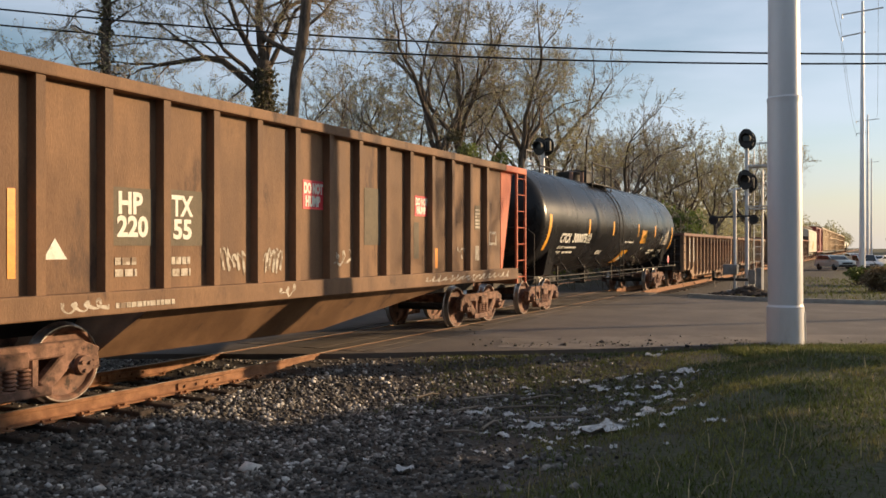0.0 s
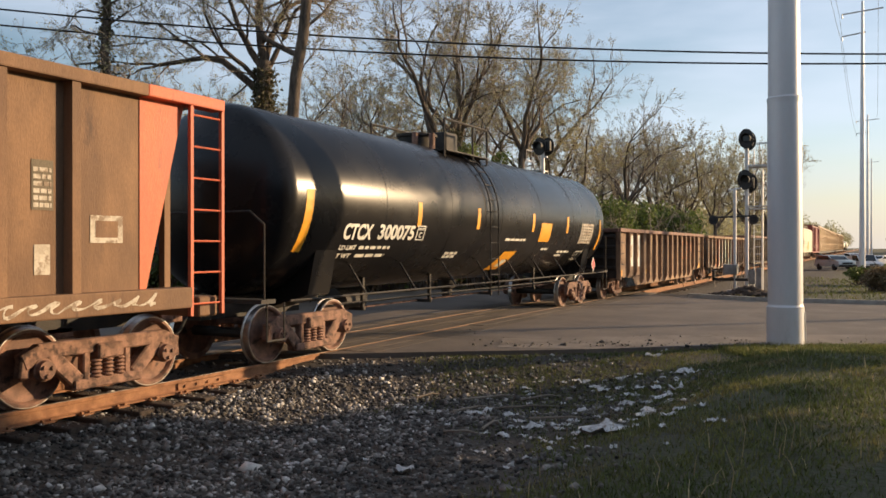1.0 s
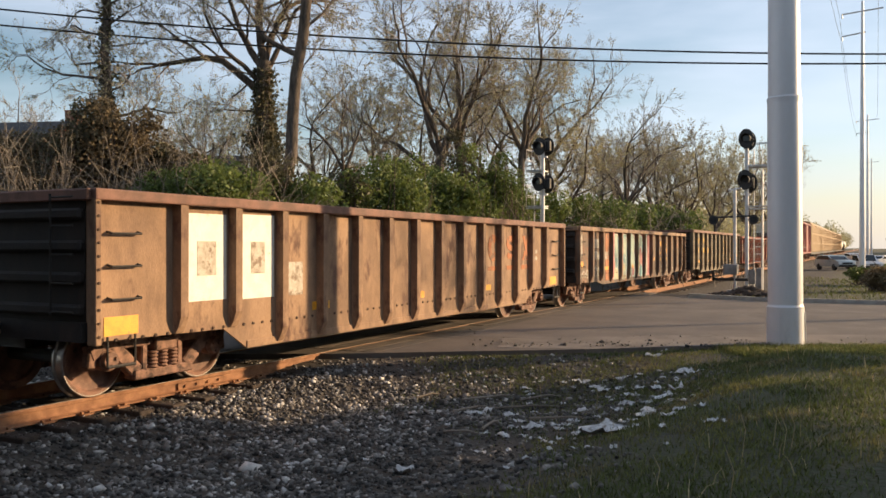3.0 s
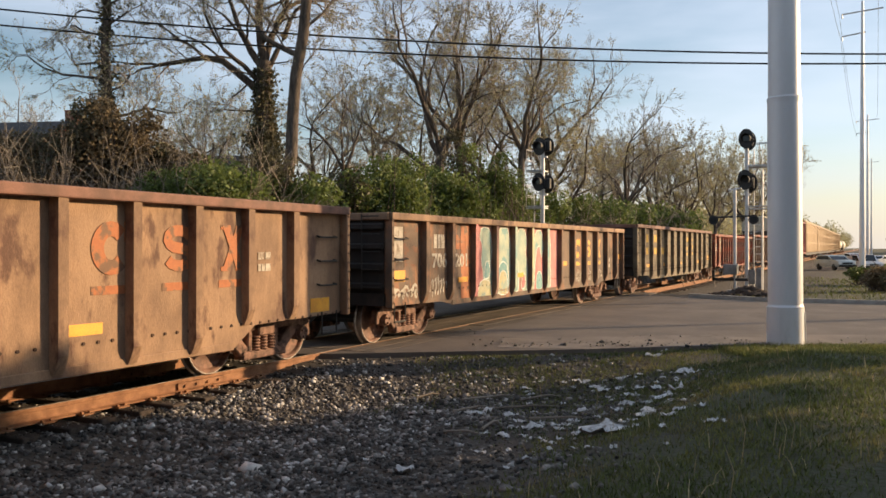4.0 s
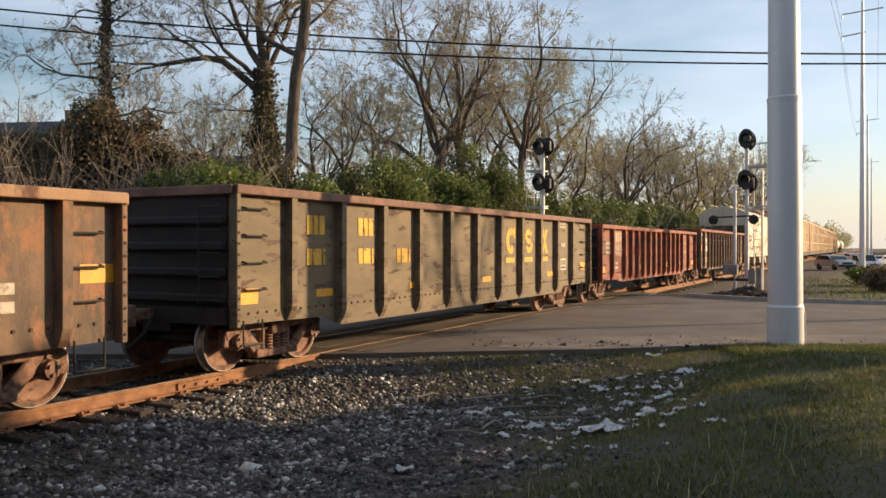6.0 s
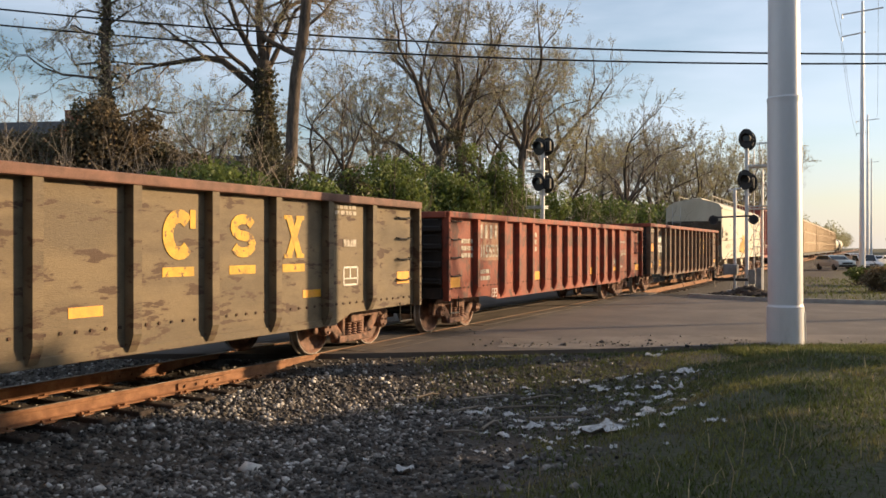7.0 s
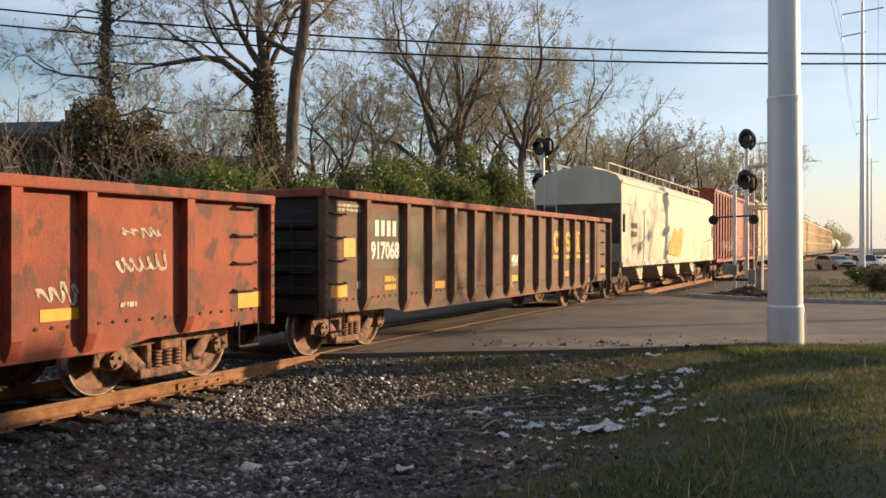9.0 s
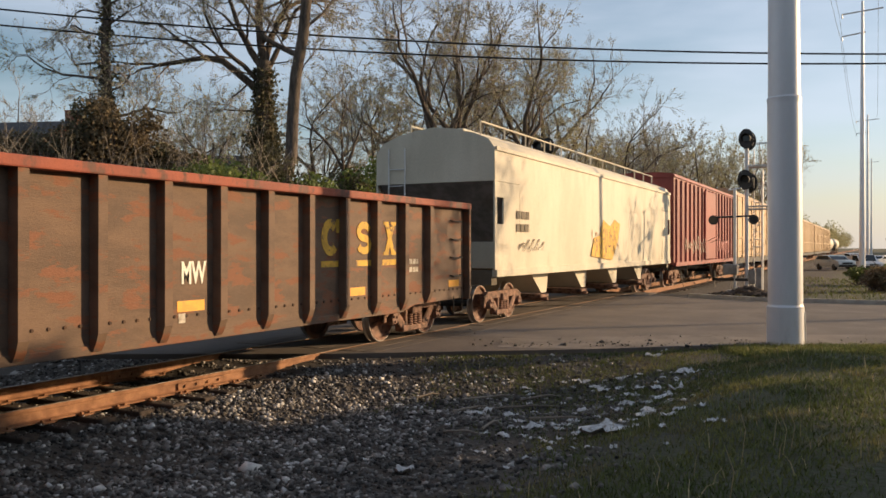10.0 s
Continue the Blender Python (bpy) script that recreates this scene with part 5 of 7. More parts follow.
text_on(g, "015533", 1.74, 2.80, 1.60, height=0.27, x=1.470, mat="dull_white")
bars_on(g, 1.75, 2.35, 1.08, 1.32, 2, 3, "dull_white", 1.466, 17)
bars_on(g, 5.05, 5.35, 1.72, 2.2, 3, 2, "dull_white", 1.466, 18)
for d in ((2.42, 2.72, 0.85, 0.87), (2.42, 2.72, 0.68, 0.70), (2.42, 2.44, 0.68, 0.87), (2.70, 2.72, 0.68, 0.87), (2.56, 2.58, 0.68, 0.87), (2.42, 2.72, 0.77, 0.785)):
    sign(g, "stencil", "white_paint", *d, 1.478)
bars_on(g, 0.85, 1.45, 1.6, 2.0, 3, 3, "dull_white", 1.466, 14)
scribble(g, 13.45, 14.2, 1.45, 1.8, seed=44, strokes=6, w=0.025)
scribble(g, 13.5, 14.1, 1.9, 2.1, seed=45, strokes=5, w=0.02)
bars_on(g, 13.5, 13.75, 1.12, 1.18, 1, 3, "dull_white", 1.466, 15)
scribble(g, 12.4, 13.0, 1.15, 1.5, seed=31)

# rust-brown gondola with a whitened number panel
g = gondola(108.4, 16.2, "gondola_rust", "gondola_red", "rust-brown gondola car with white numbers and yellow mark", posts=[1.3] + [2.68 + 0.98 * k for k in range(13)], z0=0.63, z1=2.76)
for y in (0.33, 3.9, 7.84, 11.73, 15.4):
    sign(g, "reflector", "yellow_paint", y, y + 0.48, 1.0, 1.14 if y > 1 else 1.22)
sign(g, "reflector", "orange_tape", 0.71, 1.05, 1.66, 1.97)
sign(g, "paint_patch", "patch_grey", 1.48, 2.58, 1.45, 2.42, 1.459, "dark repainted patch behind the number")
text_on(g, "917068", 1.55, 2.50, 1.62, height=0.29, x=1.468)
for k in range(4):
    sign(g, "lettering_bar", "white_paint", 1.68 + 0.20 * k, 1.80 + 0.20 * k, 2.02, 2.30, 1.464)
sign(g, "paint_patch", "patch_grey", 2.80, 3.45, 1.45, 2.40, 1.459)
sign(g, "paint_patch", "patch_grey", 3.80, 4.30, 1.50, 1.95, 1.459)
bars_on(g, 2.0, 2.4, 1.05, 1.3, 2, 3, "worn_yellow", 1.468, 5)
bars_on(g, 0.5, 1.25, 2.42, 2.54, 2, 5, "dull_white", 1.468, 6)
sign(g, "paint_patch", "dull_white", 1.1, 1.25, 1.12, 1.24)
for kind, y in (("ring", 10.92), ("steps", 11.92), ("waist", 12.78)):
    block_mark(g, kind, y, y + 0.50, 1.68, 2.28, "worn_yellow")
    sign(g, "company_mark_bar", "worn_yellow", y, y + 0.48, 1.50, 1.60)
text_on(g, "MW", 7.92, 8.34, 1.36, height=0.27)
sign(g, "paint_patch", "dull_white", 7.86, 7.98, 0.86, 0.98)
bars_on(g, 13.75, 14.1, 1.35, 1.6, 2, 2, "dull_white", 1.466, 16)

covered_hopper(125.9)
box_car(145.7)
for k in range(5):
    auto_rack(164.8 + 28.1 * k, k)
for k in range(3):
    tank_car(306.0 + 18.9 * k, detail=False, mat="tank_black" if k % 2 else "hopper_cream", label="plain tank car far down the track")


def motions():
    for car, y0 in CARS:
        walk(car, [(t, Matrix.Translation((0, y0 - SPEED * t, 0))) for t in (0.0, 5.0, CLIP)])
        for curve in car.animation_data.action.layers[0].strips[0].channelbag(car.animation_data.action_slot).fcurves:
            for key in curve.keyframe_points:
                key.interpolation = "LINEAR"
    rate = SPEED / WHEEL_R
    times = [k / FPS for k in range(int(CLIP * FPS) + 1)]
    for axle, at in WHEELSETS:
        walk(axle, [(t, Matrix.Translation(at) @ Matrix.Rotation(rate * t, 4, "X")) for t in times])


# ---- beside the track ----
def steel_pole():
    """The tall tubular pole at the road's edge."""
    p = (7.79, 16.94)
    pole = empty("utility_pole", (p[0], p[1], -0.06))
    pole.matrix_basis = pole.matrix_basis @ Matrix.Rotation(radians(-0.36), 4, FWD.to_3d())
    tagged(pole, "tall grey tubular steel utility pole on a flanged base", "utility pole", group="tubular power poles")
    bm = bmesh.new()
    lathe(bm, [(0.0, 0.338), (0.76, 0.335), (0.78, 0.318), (0.80, 0.312)], (0, 0, 0), "z", 40)
    part("base_sleeve", bm, "pole_grey", pole, smooth=30)
    bm = bmesh.new()
    lathe(bm, [(0.78, 0.312), (4.68, 0.303)], (0, 0, 0), "z", 40)
    part("lower_shaft", bm, "pole_grey", pole, smooth=30)
    bm = bmesh.new()
    lathe(bm, [(4.5, 0.290), (27.0, 0.17)], (0, 0, 0), "z", 40)
    part("upper_shaft", bm, "pole_grey", pole, smooth=30)
    bm = bmesh.new()
    lathe(bm, [(4.60, 0.306), (4.69, 0.312), (4.72, 0.292)], (0, 0, 0), "z", 40)
    part("joint_ring", bm, "pole_grey", pole, smooth=30)
    part("ground_strap", boxes((0.325, 0.355, -0.03, 0.03, 0.0, 0.66)), "galvanised", pole)
    part("weld_seam", boxes((-0.06, -0.045, -0.345, -0.325, 0.0, 0.7)), "pole_grey", pole)
    # the same line further off
    for k, (x, y, h) in enumerate(((8.45, 96.0, 27.5), (8.7, 175.0, 27.0), (9.4, 262.0, 27.0))):
        pole = empty("utility_pole", (x, y, -0.3))
        tagged(pole, "slim grey utility pole with two crossarms far off", "utility pole", group="tubular power poles")
        bm = bmesh.new()
        lathe(bm, [(0, 0.30), (h, 0.13)], (0, 0, 0), "z", 16)
        part("shaft", bm, "pole_grey", pole, smooth=30)
        for dz, w0, w1 in ((1.0, -1.9, 1.9), (3.3, -1.9, 0.3)):
            part("crossarm", rods(((w0, 0, h - dz - 0.15), (w1, 0, h - dz + 0.1), 0.08), seg=6), "pole_grey", pole)
            part("insulator", rods(((w0, 0, h - dz - 0.15), (w0, 0, h - dz - 0.6), 0.07), seg=8), "pole_grey", pole)


def tubes(branches, sides_by_level):
    """Arrays of vertices and triangles for many bent, tapering branches: (points, radii, level)."""
    V, F, base = [], [], 0
    for pts, rad, lev in branches:
        n = sides_by_level[lev]
        pts = np.asarray(pts)
        d = np.gradient(pts, axis=0)
        d /= np.linalg.norm(d, axis=1)[:, None] + 1e-9
        ref = np.where(np.abs(d[:, 2:3]) > 0.9, np.array([[1.0, 0, 0]]), np.array([[0, 0, 1.0]]))
        u = np.cross(d, ref)
        u /= np.linalg.norm(u, axis=1)[:, None] + 1e-9
        w = np.cross(d, u)
        ang = np.arange(n) * 2 * np.pi / n
        ring = pts[:, None, :] + np.asarray(rad)[:, None, None] * (np.cos(ang)[None, :, None] * u[:, None, :] + np.sin(ang)[None, :, None] * w[:, None, :])
        V.append(ring.reshape(-1, 3))
        m = len(pts)
        i = (np.arange(m - 1)[:, None] * n + np.arange(n)).ravel()
        j = (np.arange(m - 1)[:, None] * n + (np.arange(n) + 1) % n).ravel()
        F.append(np.concatenate([np.stack([i, j, j + n], -1), np.stack([i, j + n, i + n], -1)]) + base)
        base += m * n
    return np.concatenate(V), np.concatenate(F)


def hanging(name, a, b, sag, r, label, n=28):
    a, b = np.array(a), np.array(b)
    f = np.linspace(0, 1, n + 1)[:, None]
    pts = a * (1 - f) + b * f - np.array([[0, 0, sag * 4]]) * f * (1 - f)
    v, tri = tubes([(pts, np.full(n + 1, r), 0)], (6,))
    tagged(raw(name, v, tri, "cable", None, True), label, "overhead wire", group="overhead wires")


def wires():
    d = 31.0
    for za, zb, sag in ((10.80, 9.05, 0.545), (10.20, 8.73, 0.558)):
        hanging("overhead_cable", at_view(-17.5, d, za), at_view(20.5, d, zb), sag, 0.034, "thick black overhead cable across the road")
    for x0, z in ((6.3, 26.0), (9.9, 26.4), (6.4, 23.6)):
        hanging("power_line", (x0, 96, z), (x0 + 0.4, 175, z - 0.3), 1.6, 0.016, "thin high power line along the railway")
        hanging("power_line", (x0 - 0.6, 17, z), (x0, 96, z), 1.6, 0.016, "thin high power line along the railway")
    # plain wooden posts that carry the road's cables, outside the view
    for lat, z in ((-17.5, 11.6), (20.5, 9.8)):
        p = at_view(lat, d)
        post = part("cable_pole", rods(((p.x, p.y, -0.4), (p.x, p.y, z), 0.16, 0.11), seg=12), "wood_pole", None, smooth=40)
        tagged(post, "weathered round timber pole carrying two cables", "utility pole")


def oval(bm, cx, cz, rx, rz, y0, y1, n=28):
    prism(bm, [(cx + rx * math.cos(2 * math.pi * k / n), cz + rz * math.sin(2 * math.pi * k / n)) for k in range(n)], "y", y0, y1)


def signal_head(parent, z, facing, dx=0.0, dy=0.0):
    """A dark oval target board with three hooded lamps; facing is -1 or 1 along the track."""
    bm = bmesh.new()
    oval(bm, dx, z, 0.31, 0.43, dy + facing * 0.20 - 0.02, dy + facing * 0.20 + 0.02)
    board = part("target_board", bm, "signal_black", parent)
    part("lamp_case", rounded(boxes((dx - 0.2, dx + 0.2, dy + min(facing * 0.18, -facing * 0.12), dy + max(facing * 0.18, -facing * 0.12), z - 0.25, z + 0.25)), 0.04, 1), "signal_black", parent)
    bm = bmesh.new()
    c = z
    n = 14
    for j in range(n - 3):
        a0, a1 = math.pi * (-0.2 + 1.4 * j / (n - 3)), math.pi * (-0.2 + 1.4 * (j + 1) / (n - 3))
        pts = []
        for a, r in ((a0, 0.20), (a1, 0.20), (a1, 0.215), (a0, 0.215)):
            pts.append((dx + r * math.cos(a), c + r * math.sin(a)))
        prism(bm, pts, "y", *sorted((dy + facing * 0.22, dy + facing * 0.55)))
    part("hood", bm, "signal_black", board)
    bm = bmesh.new()
    oval(bm, dx, c, 0.12, 0.12, *sorted((dy + facing * 0.222, dy + facing * 0.25)), n=14)
    part("lens", bm, "glass", board)


def rail_signal(x, y, side, heads, label):
    """A colour-light mast with ladder, platforms and oval heads."""
    s = empty("railway_signal", (x, y, -0.25))
    tagged(s, label, "railway signal", group="railway signals")
    top = heads[0][0] + 0.2
    part("mast", rods(((0, 0, 0), (0, 0, top), 0.085), seg=14), "galvanised", s, smooth=40)
    part("foundation", rounded(boxes((-0.4, 0.4, -0.4, 0.4, -0.2, 0.35)), 0.03, 1), "concrete", s)
    part("relay_case", rounded(boxes((0.10, 0.36, -0.15, 0.15, 0.5, 1.1)), 0.03, 1), "dull_metal", s)
    lx = side * 0.42
    for d in (-0.17, 0.17):
        part("ladder_stile", rods(((lx + d, 0.42, 0.2), (lx + d, 0.35, top - 0.6), 0.022), seg=6), "galvanised", s)
    for k in range(int((top - 1) / 0.32)):
        part("ladder_rung", rods(((lx - 0.17, 0.42 - 0.07 * k * 0.32 / top, 0.5 + k * 0.32), (lx + 0.17, 0.42 - 0.07 * k * 0.32 / top, 0.5 + k * 0.32), 0.014), seg=5), "galvanised", s)
    for z, facing, dx in heads:
        signal_head(s, z, facing, dx)
        part("head_bracket", boxes((min(0, dx) - 0.05, max(0, dx) + 0.05, -0.06, 0.06, z - 0.55, z - 0.47)), "galvanised", s)
        zp = z - 1.15
        part("platform", boxes((min(0, side * 0.85), max(0, side * 0.85), -0.05, 0.75, zp, zp + 0.04)), "galvanised", s)
        w = side * 0.85
        part("platform_rail", rods(((w, 0.0, zp), (w, 0.0, zp + 1.05), 0.02), ((w, 0.75, zp), (w, 0.75, zp + 1.05), 0.02), ((w * 0.5, 0.75, zp), (w * 0.5, 0.75, zp + 1.05), 0.02), ((w, 0.0, zp + 1.05), (w, 0.75, zp + 1.05), 0.02), ((w, 0.75, zp + 1.05), (0, 0.75, zp + 1.05), 0.02), ((w, 0.0, zp + 0.55), (w, 0.75, zp + 0.55), 0.016), seg=6), "galvanised", s)
    return s


def crossing_flasher():
    p = at_view(11.45, 32.6)
    f = empty("crossing_signal", (p.x, p.y, -0.05))
    tagged(f, "silver level-crossing mast with dark flasher lamps", "crossing signal")
    part("mast", rods(((0, 0, 0), (0, 0, 4.15), 0.065), seg=12), "galvanised", f, smooth=40)
    part("mast_cap", rods(((-0.25, 0, 4.12), (0.25, 0, 4.18), 0.03), seg=8), "galvanised", f)
    part("base", rounded(boxes((-0.3, 0.3, -0.3, 0.3, -0.2, 0.2)), 0.04, 1), "concrete", f)
    part("gate_mechanism", rounded(boxes((-0.42, 0.12, -0.22, 0.22, 0.80, 1.20)), 0.04, 2), "dull_metal", f, "grey gate mechanism box")
    part("gate_bracket", boxes((-0.85, 0.5, -0.06, 0.06, 0.55, 0.66), (-0.85, -0.75, -0.06, 0.06, 0.55, 0.95)), "black_steel", f)
    part("lamp_arm", rods(((-0.85, 0, 3.05), (0.75, 0, 3.1), 0.035), seg=8), "signal_black", f)
    for dx in (-0.8, 0.7):
        bm = bmesh.new()
        oval(bm, dx, 2.95, 0.19, 0.19, -0.06, -0.02, 20)
        board = part("flasher_board", bm, "signal_black", f)
        part("flasher_case", rods(((dx, -0.02, 2.95), (dx, 0.2, 2.95), 0.16, 0.1), seg=14), "signal_black", board)
        bm = bmesh.new()
        oval(bm, dx, 2.95, 0.12, 0.12, -0.09, -0.061, 16)
        part("lens", bm, "glass", board)
    part("counterweight", rounded(boxes((0.2, 0.75, -0.1, 0.1, 0.05, 0.32)), 0.03, 1), "truck_steel", f)


steel_pole()
wires()
rail_signal(4.45, 38.0, 1, [(6.75, -1, 0.0), (6.70, 1, 0.05), (4.98, -1, -0.05), (4.86, 1, 0.10)], "silver signal mast with two dark oval heads and ladder")
rail_signal(-4.6, 37.2, -1, [(6.84, -1, -0.10), (6.86, 1, 0.18), (5.16, -1, -0.14), (5.08, 1, 0.18)], "silver signal mast beside the bushes with oval heads")
crossing_flasher()
for dx, dy, h in ((0.55, 0.8, 5.2), (1.4, 1.0, 3.2)):
    post = part("instrument_post", rods(((4.45 + dx, 38 + dy, -0.25), (4.45 + dx, 38 + dy, h), 0.05), seg=10), "galvanised", None, smooth=40)
    tagged(post, "thin silver steel post beside the signal", "post")
bm = rounded(boxes((4.95, 5.18, 36.9, 37.15, -0.25, 0.95)), 0.04, 2)
tagged(part("equipment_case", bm, "dull_metal"), "narrow grey equipment case beside the signal mast", "equipment cabinet")


# ---- trees ----
def tube_batch(P, R, n):
    """Vertices and triangles of many branches of equal point count: P is (count, points, 3), R the radii."""
    d = np.gradient(P, axis=1)
    d /= np.linalg.norm(d, axis=2)[..., None] + 1e-9
    ref = np.where(np.abs(d[..., 2:3]) > 0.9, np.array([1.0, 0, 0]), np.array([0, 0, 1.0]))
    u = np.cross(d, ref)
    u /= np.linalg.norm(u, axis=2)[..., None] + 1e-9
    w = np.cross(d, u)
    ang = np.arange(n) * 2 * np.pi / n
    V = P[:, :, None, :] + R[:, :, None, None] * (np.cos(ang)[None, None, :, None] * u[:, :, None, :] + np.sin(ang)[None, None, :, None] * w[:, :, None, :])
    k, m = P.shape[:2]
    i = (np.arange(m - 1)[:, None] * n + np.arange(n)).ravel()
    j = (np.arange(m - 1)[:, None] * n + (np.arange(n) + 1) % n).ravel()
    f = np.concatenate([np.stack([i, j, j + n], -1), np.stack([i, j + n, i + n], -1)])
    return V.reshape(-1, 3), (f[None] + (np.arange(k) * m * n)[:, None, None]).reshape(-1, 3)


def join_arrays(parts):
    V, F, base = [], [], 0
    for v, f in parts:
        V.append(v)
        F.append(f + base)
        base += len(v)
    return np.concatenate(V), np.concatenate(F)


def unit(d):
    return d / (np.linalg.norm(d, axis=-1, keepdims=True) + 1e-9)


def tilted(d, angle, rs):
    """Directions turned away from d by the given angles, to any side."""
    u = unit(np.cross(d, rs.normal(0, 1, d.shape)))
    return d * np.cos(angle)[:, None] + u * np.sin(angle)[:, None]


def grow_crown(rs, P, D, R, reach=4.6, r_min=0.009, wob=0.13, lift=0.05, twigs=7, buds_each=2):
    """Let limbs fork again and again until they are twigs. Gives thick wood, thin wood and the places of buds."""
    thick, thin, buds = [], [], []
    P, D, R = np.asarray(P, float), unit(np.asarray(D, float)), np.asarray(R, float)
    for gen in range(16):
        if not len(P):
            break
        last = R < r_min * 1.35
        L = reach * R ** 0.6 * rs.uniform(0.75, 1.3, len(R))
        steps = 4 if gen < 4 else 3 if gen < 7 else 2
        pts, rad, d = [P], [R], D
        for k in range(steps):
            d = unit(d + rs.normal(0, wob, d.shape) + np.array([0, 0, lift]))
            pts.append(pts[-1] + d * (L / steps)[:, None])
            rad.append(R * (1 - 0.2 * (k + 1) / steps))
        Q, RR = np.stack(pts, 1), np.stack(rad, 1)
        big = R > 0.028
        for sel, store in ((big, thick), (~big, thin)):
            if sel.any():
                store.append(tube_batch(Q[sel], RR[sel], 7 if gen < 2 else 5 if gen < 5 and store is thick else 3))
        ends, mids, r_end = Q[:, -1], Q[:, -2], RR[:, -1]
        go = ~last
        if last.any():
            # sprays of fine twigs at the tips
            e, dd, ll = np.repeat(Q[last], twigs, 0), np.repeat(d[last], twigs, 0), np.repeat(L[last], twigs)
            at = np.where(rs.uniform(0, 1, (len(e), 1)) < 0.5, e[:, -1], e[:, -2])
            dd = tilted(dd, rs.uniform(0.15, 0.85, len(dd)), rs)
            ll = ll * rs.uniform(0.5, 1.1, len(ll))
            mid = at + dd * (ll * 0.5)[:, None]
            tip = mid + unit(dd + rs.normal(0, 0.22, dd.shape)) * (ll * 0.5)[:, None]
            rt = np.full(len(ll), r_min * 0.72)
            thin.append(tube_batch(np.stack([at, mid, tip], 1), np.stack([rt, rt * 0.85, rt * 0.6], 1), 3))
            for b in range(buds_each):
                g = rs.uniform(0.2, 1.0, (len(mid), 1))
                buds.append(at * (1 - g) + tip * g + rs.normal(0, 0.06, mid.shape))
        nP, nD, nR = [], [], []
        for where, ang, ratio, odds in ((ends, (0.10, 0.38), (0.70, 0.84), 1.0), (ends, (0.45, 0.95), (0.46, 0.66), 0.95), (mids, (0.55, 1.15), (0.34, 0.52), 0.95), (Q[:, 1], (0.6, 1.2), (0.28, 0.45), 0.75)):
            ok = go & (rs.uniform(0, 1, len(R)) < odds)
            if not ok.any():
                continue
            r = r_end[ok] * rs.uniform(*ratio, ok.sum())
            nP.append(where[ok])
            nD.append(tilted(d[ok], rs.uniform(*ang, ok.sum()), rs))
            nR.append(np.maximum(r, r_min))
        if not nP:
            break
        P, D, R = np.concatenate(nP), np.concatenate(nD), np.concatenate(nR)
    return thick, thin, np.concatenate(buds)


def leaf_arrays(places, size, rs, fold=0.0):
    """Two-triangle leaves turned every way, at the given places."""
    n = len(places)
    a = rs.normal(0, 1, (n, 3))
    a /= np.linalg.norm(a, axis=1)[:, None]
    b = np.cross(a, rs.normal(0, 1, (n, 3)))
    b /= np.linalg.norm(b, axis=1)[:, None] + 1e-9
    c = np.cross(a, b)
    s = size * rs.uniform(0.6, 1.35, (n, 1))
    p0, p2 = places - a * s, places + a * s
    p1, p3 = places + b * s * 0.55 + c * s * 0.25, places - b * s * 0.55 + c * s * 0.25
    v = np.stack([p0, p1, p2, p3], 1).reshape(-1, 3)
    i = np.arange(n) * 4
    f = np.concatenate([np.stack([i, i + 1, i + 2], -1), np.stack([i, i + 2, i + 3], -1)])
    return v, f


def tree_model(name, seed, label, trunk=(9.0, 0.30), lean=(0, 0), limbs=(), sway=0.06, bud_size=0.04, bud_mat="bud_leaf", ivy=(), **kw):
    """A spring hardwood. trunk: height of its fork and radius; limbs: (height, across, away, up, radius), across and away along the view's axes."""
    rs = np.random.RandomState(seed)
    tree = empty(name)
    tagged(tree, label, "tree", group="bare spring trees")
    h, r0 = trunk
    n = 9
    f = np.linspace(0, 1, n)
    z = -0.4 + (h + 0.4) * f
    drift = np.cumsum(rs.normal(0, sway, (n, 2)), 0) * (h / 9)
    x = RGT.x * lean[0] * z + FWD.x * lean[1] * z + drift[:, 0]
    y = RGT.y * lean[0] * z + FWD.y * lean[1] * z + drift[:, 1]
    core = np.stack([x, y, z], -1)
    rad = r0 * (1 - 0.30 * f) * (1 + 0.55 * np.exp(-f * 9))
    P, D, R = [], [], []
    for hz, lat, dep, up, r in limbs:
        hz = min(hz, h)
        P.append([np.interp(hz, z, x), np.interp(hz, z, y), hz])
        D.append([RGT.x * lat + FWD.x * dep, RGT.y * lat + FWD.y * dep, up])
        R.append(r)
    thick, thin, buds = grow_crown(rs, P, D, R, **kw)
    raw("trunk", *join_arrays([tube_batch(core[None], rad[None], 12)] + thick), "bark", tree, smooth=True)
    raw("crown", *join_arrays(thin), "twig", tree, smooth=True)
    raw("budding_foliage", *leaf_arrays(buds, bud_size, rs), bud_mat, tree)
    for z0, z1, count, wide in ivy:
        zi = rs.uniform(z0, z1, count)
        ang = rs.uniform(0, 6.28, count)
        r = np.interp(zi, z, rad) + np.abs(rs.normal(0, wide, count)) * (1 + 0.6 * np.sin(zi * 2.3 + 2 * np.sin(ang)))
        pts = np.stack([np.interp(zi, z, x) + r * np.cos(ang), np.interp(zi, z, y) + r * np.sin(ang), zi], -1)
        raw("ivy", *leaf_arrays(pts, 0.075, rs), "dark_leaf", tree)
    return tree


def plan_at(px, depth):
    """Where a tree stands: across-picture place (0 to 1568) and distance."""
    return at_view((px - 784) / 1470 * depth, depth, -0.1)


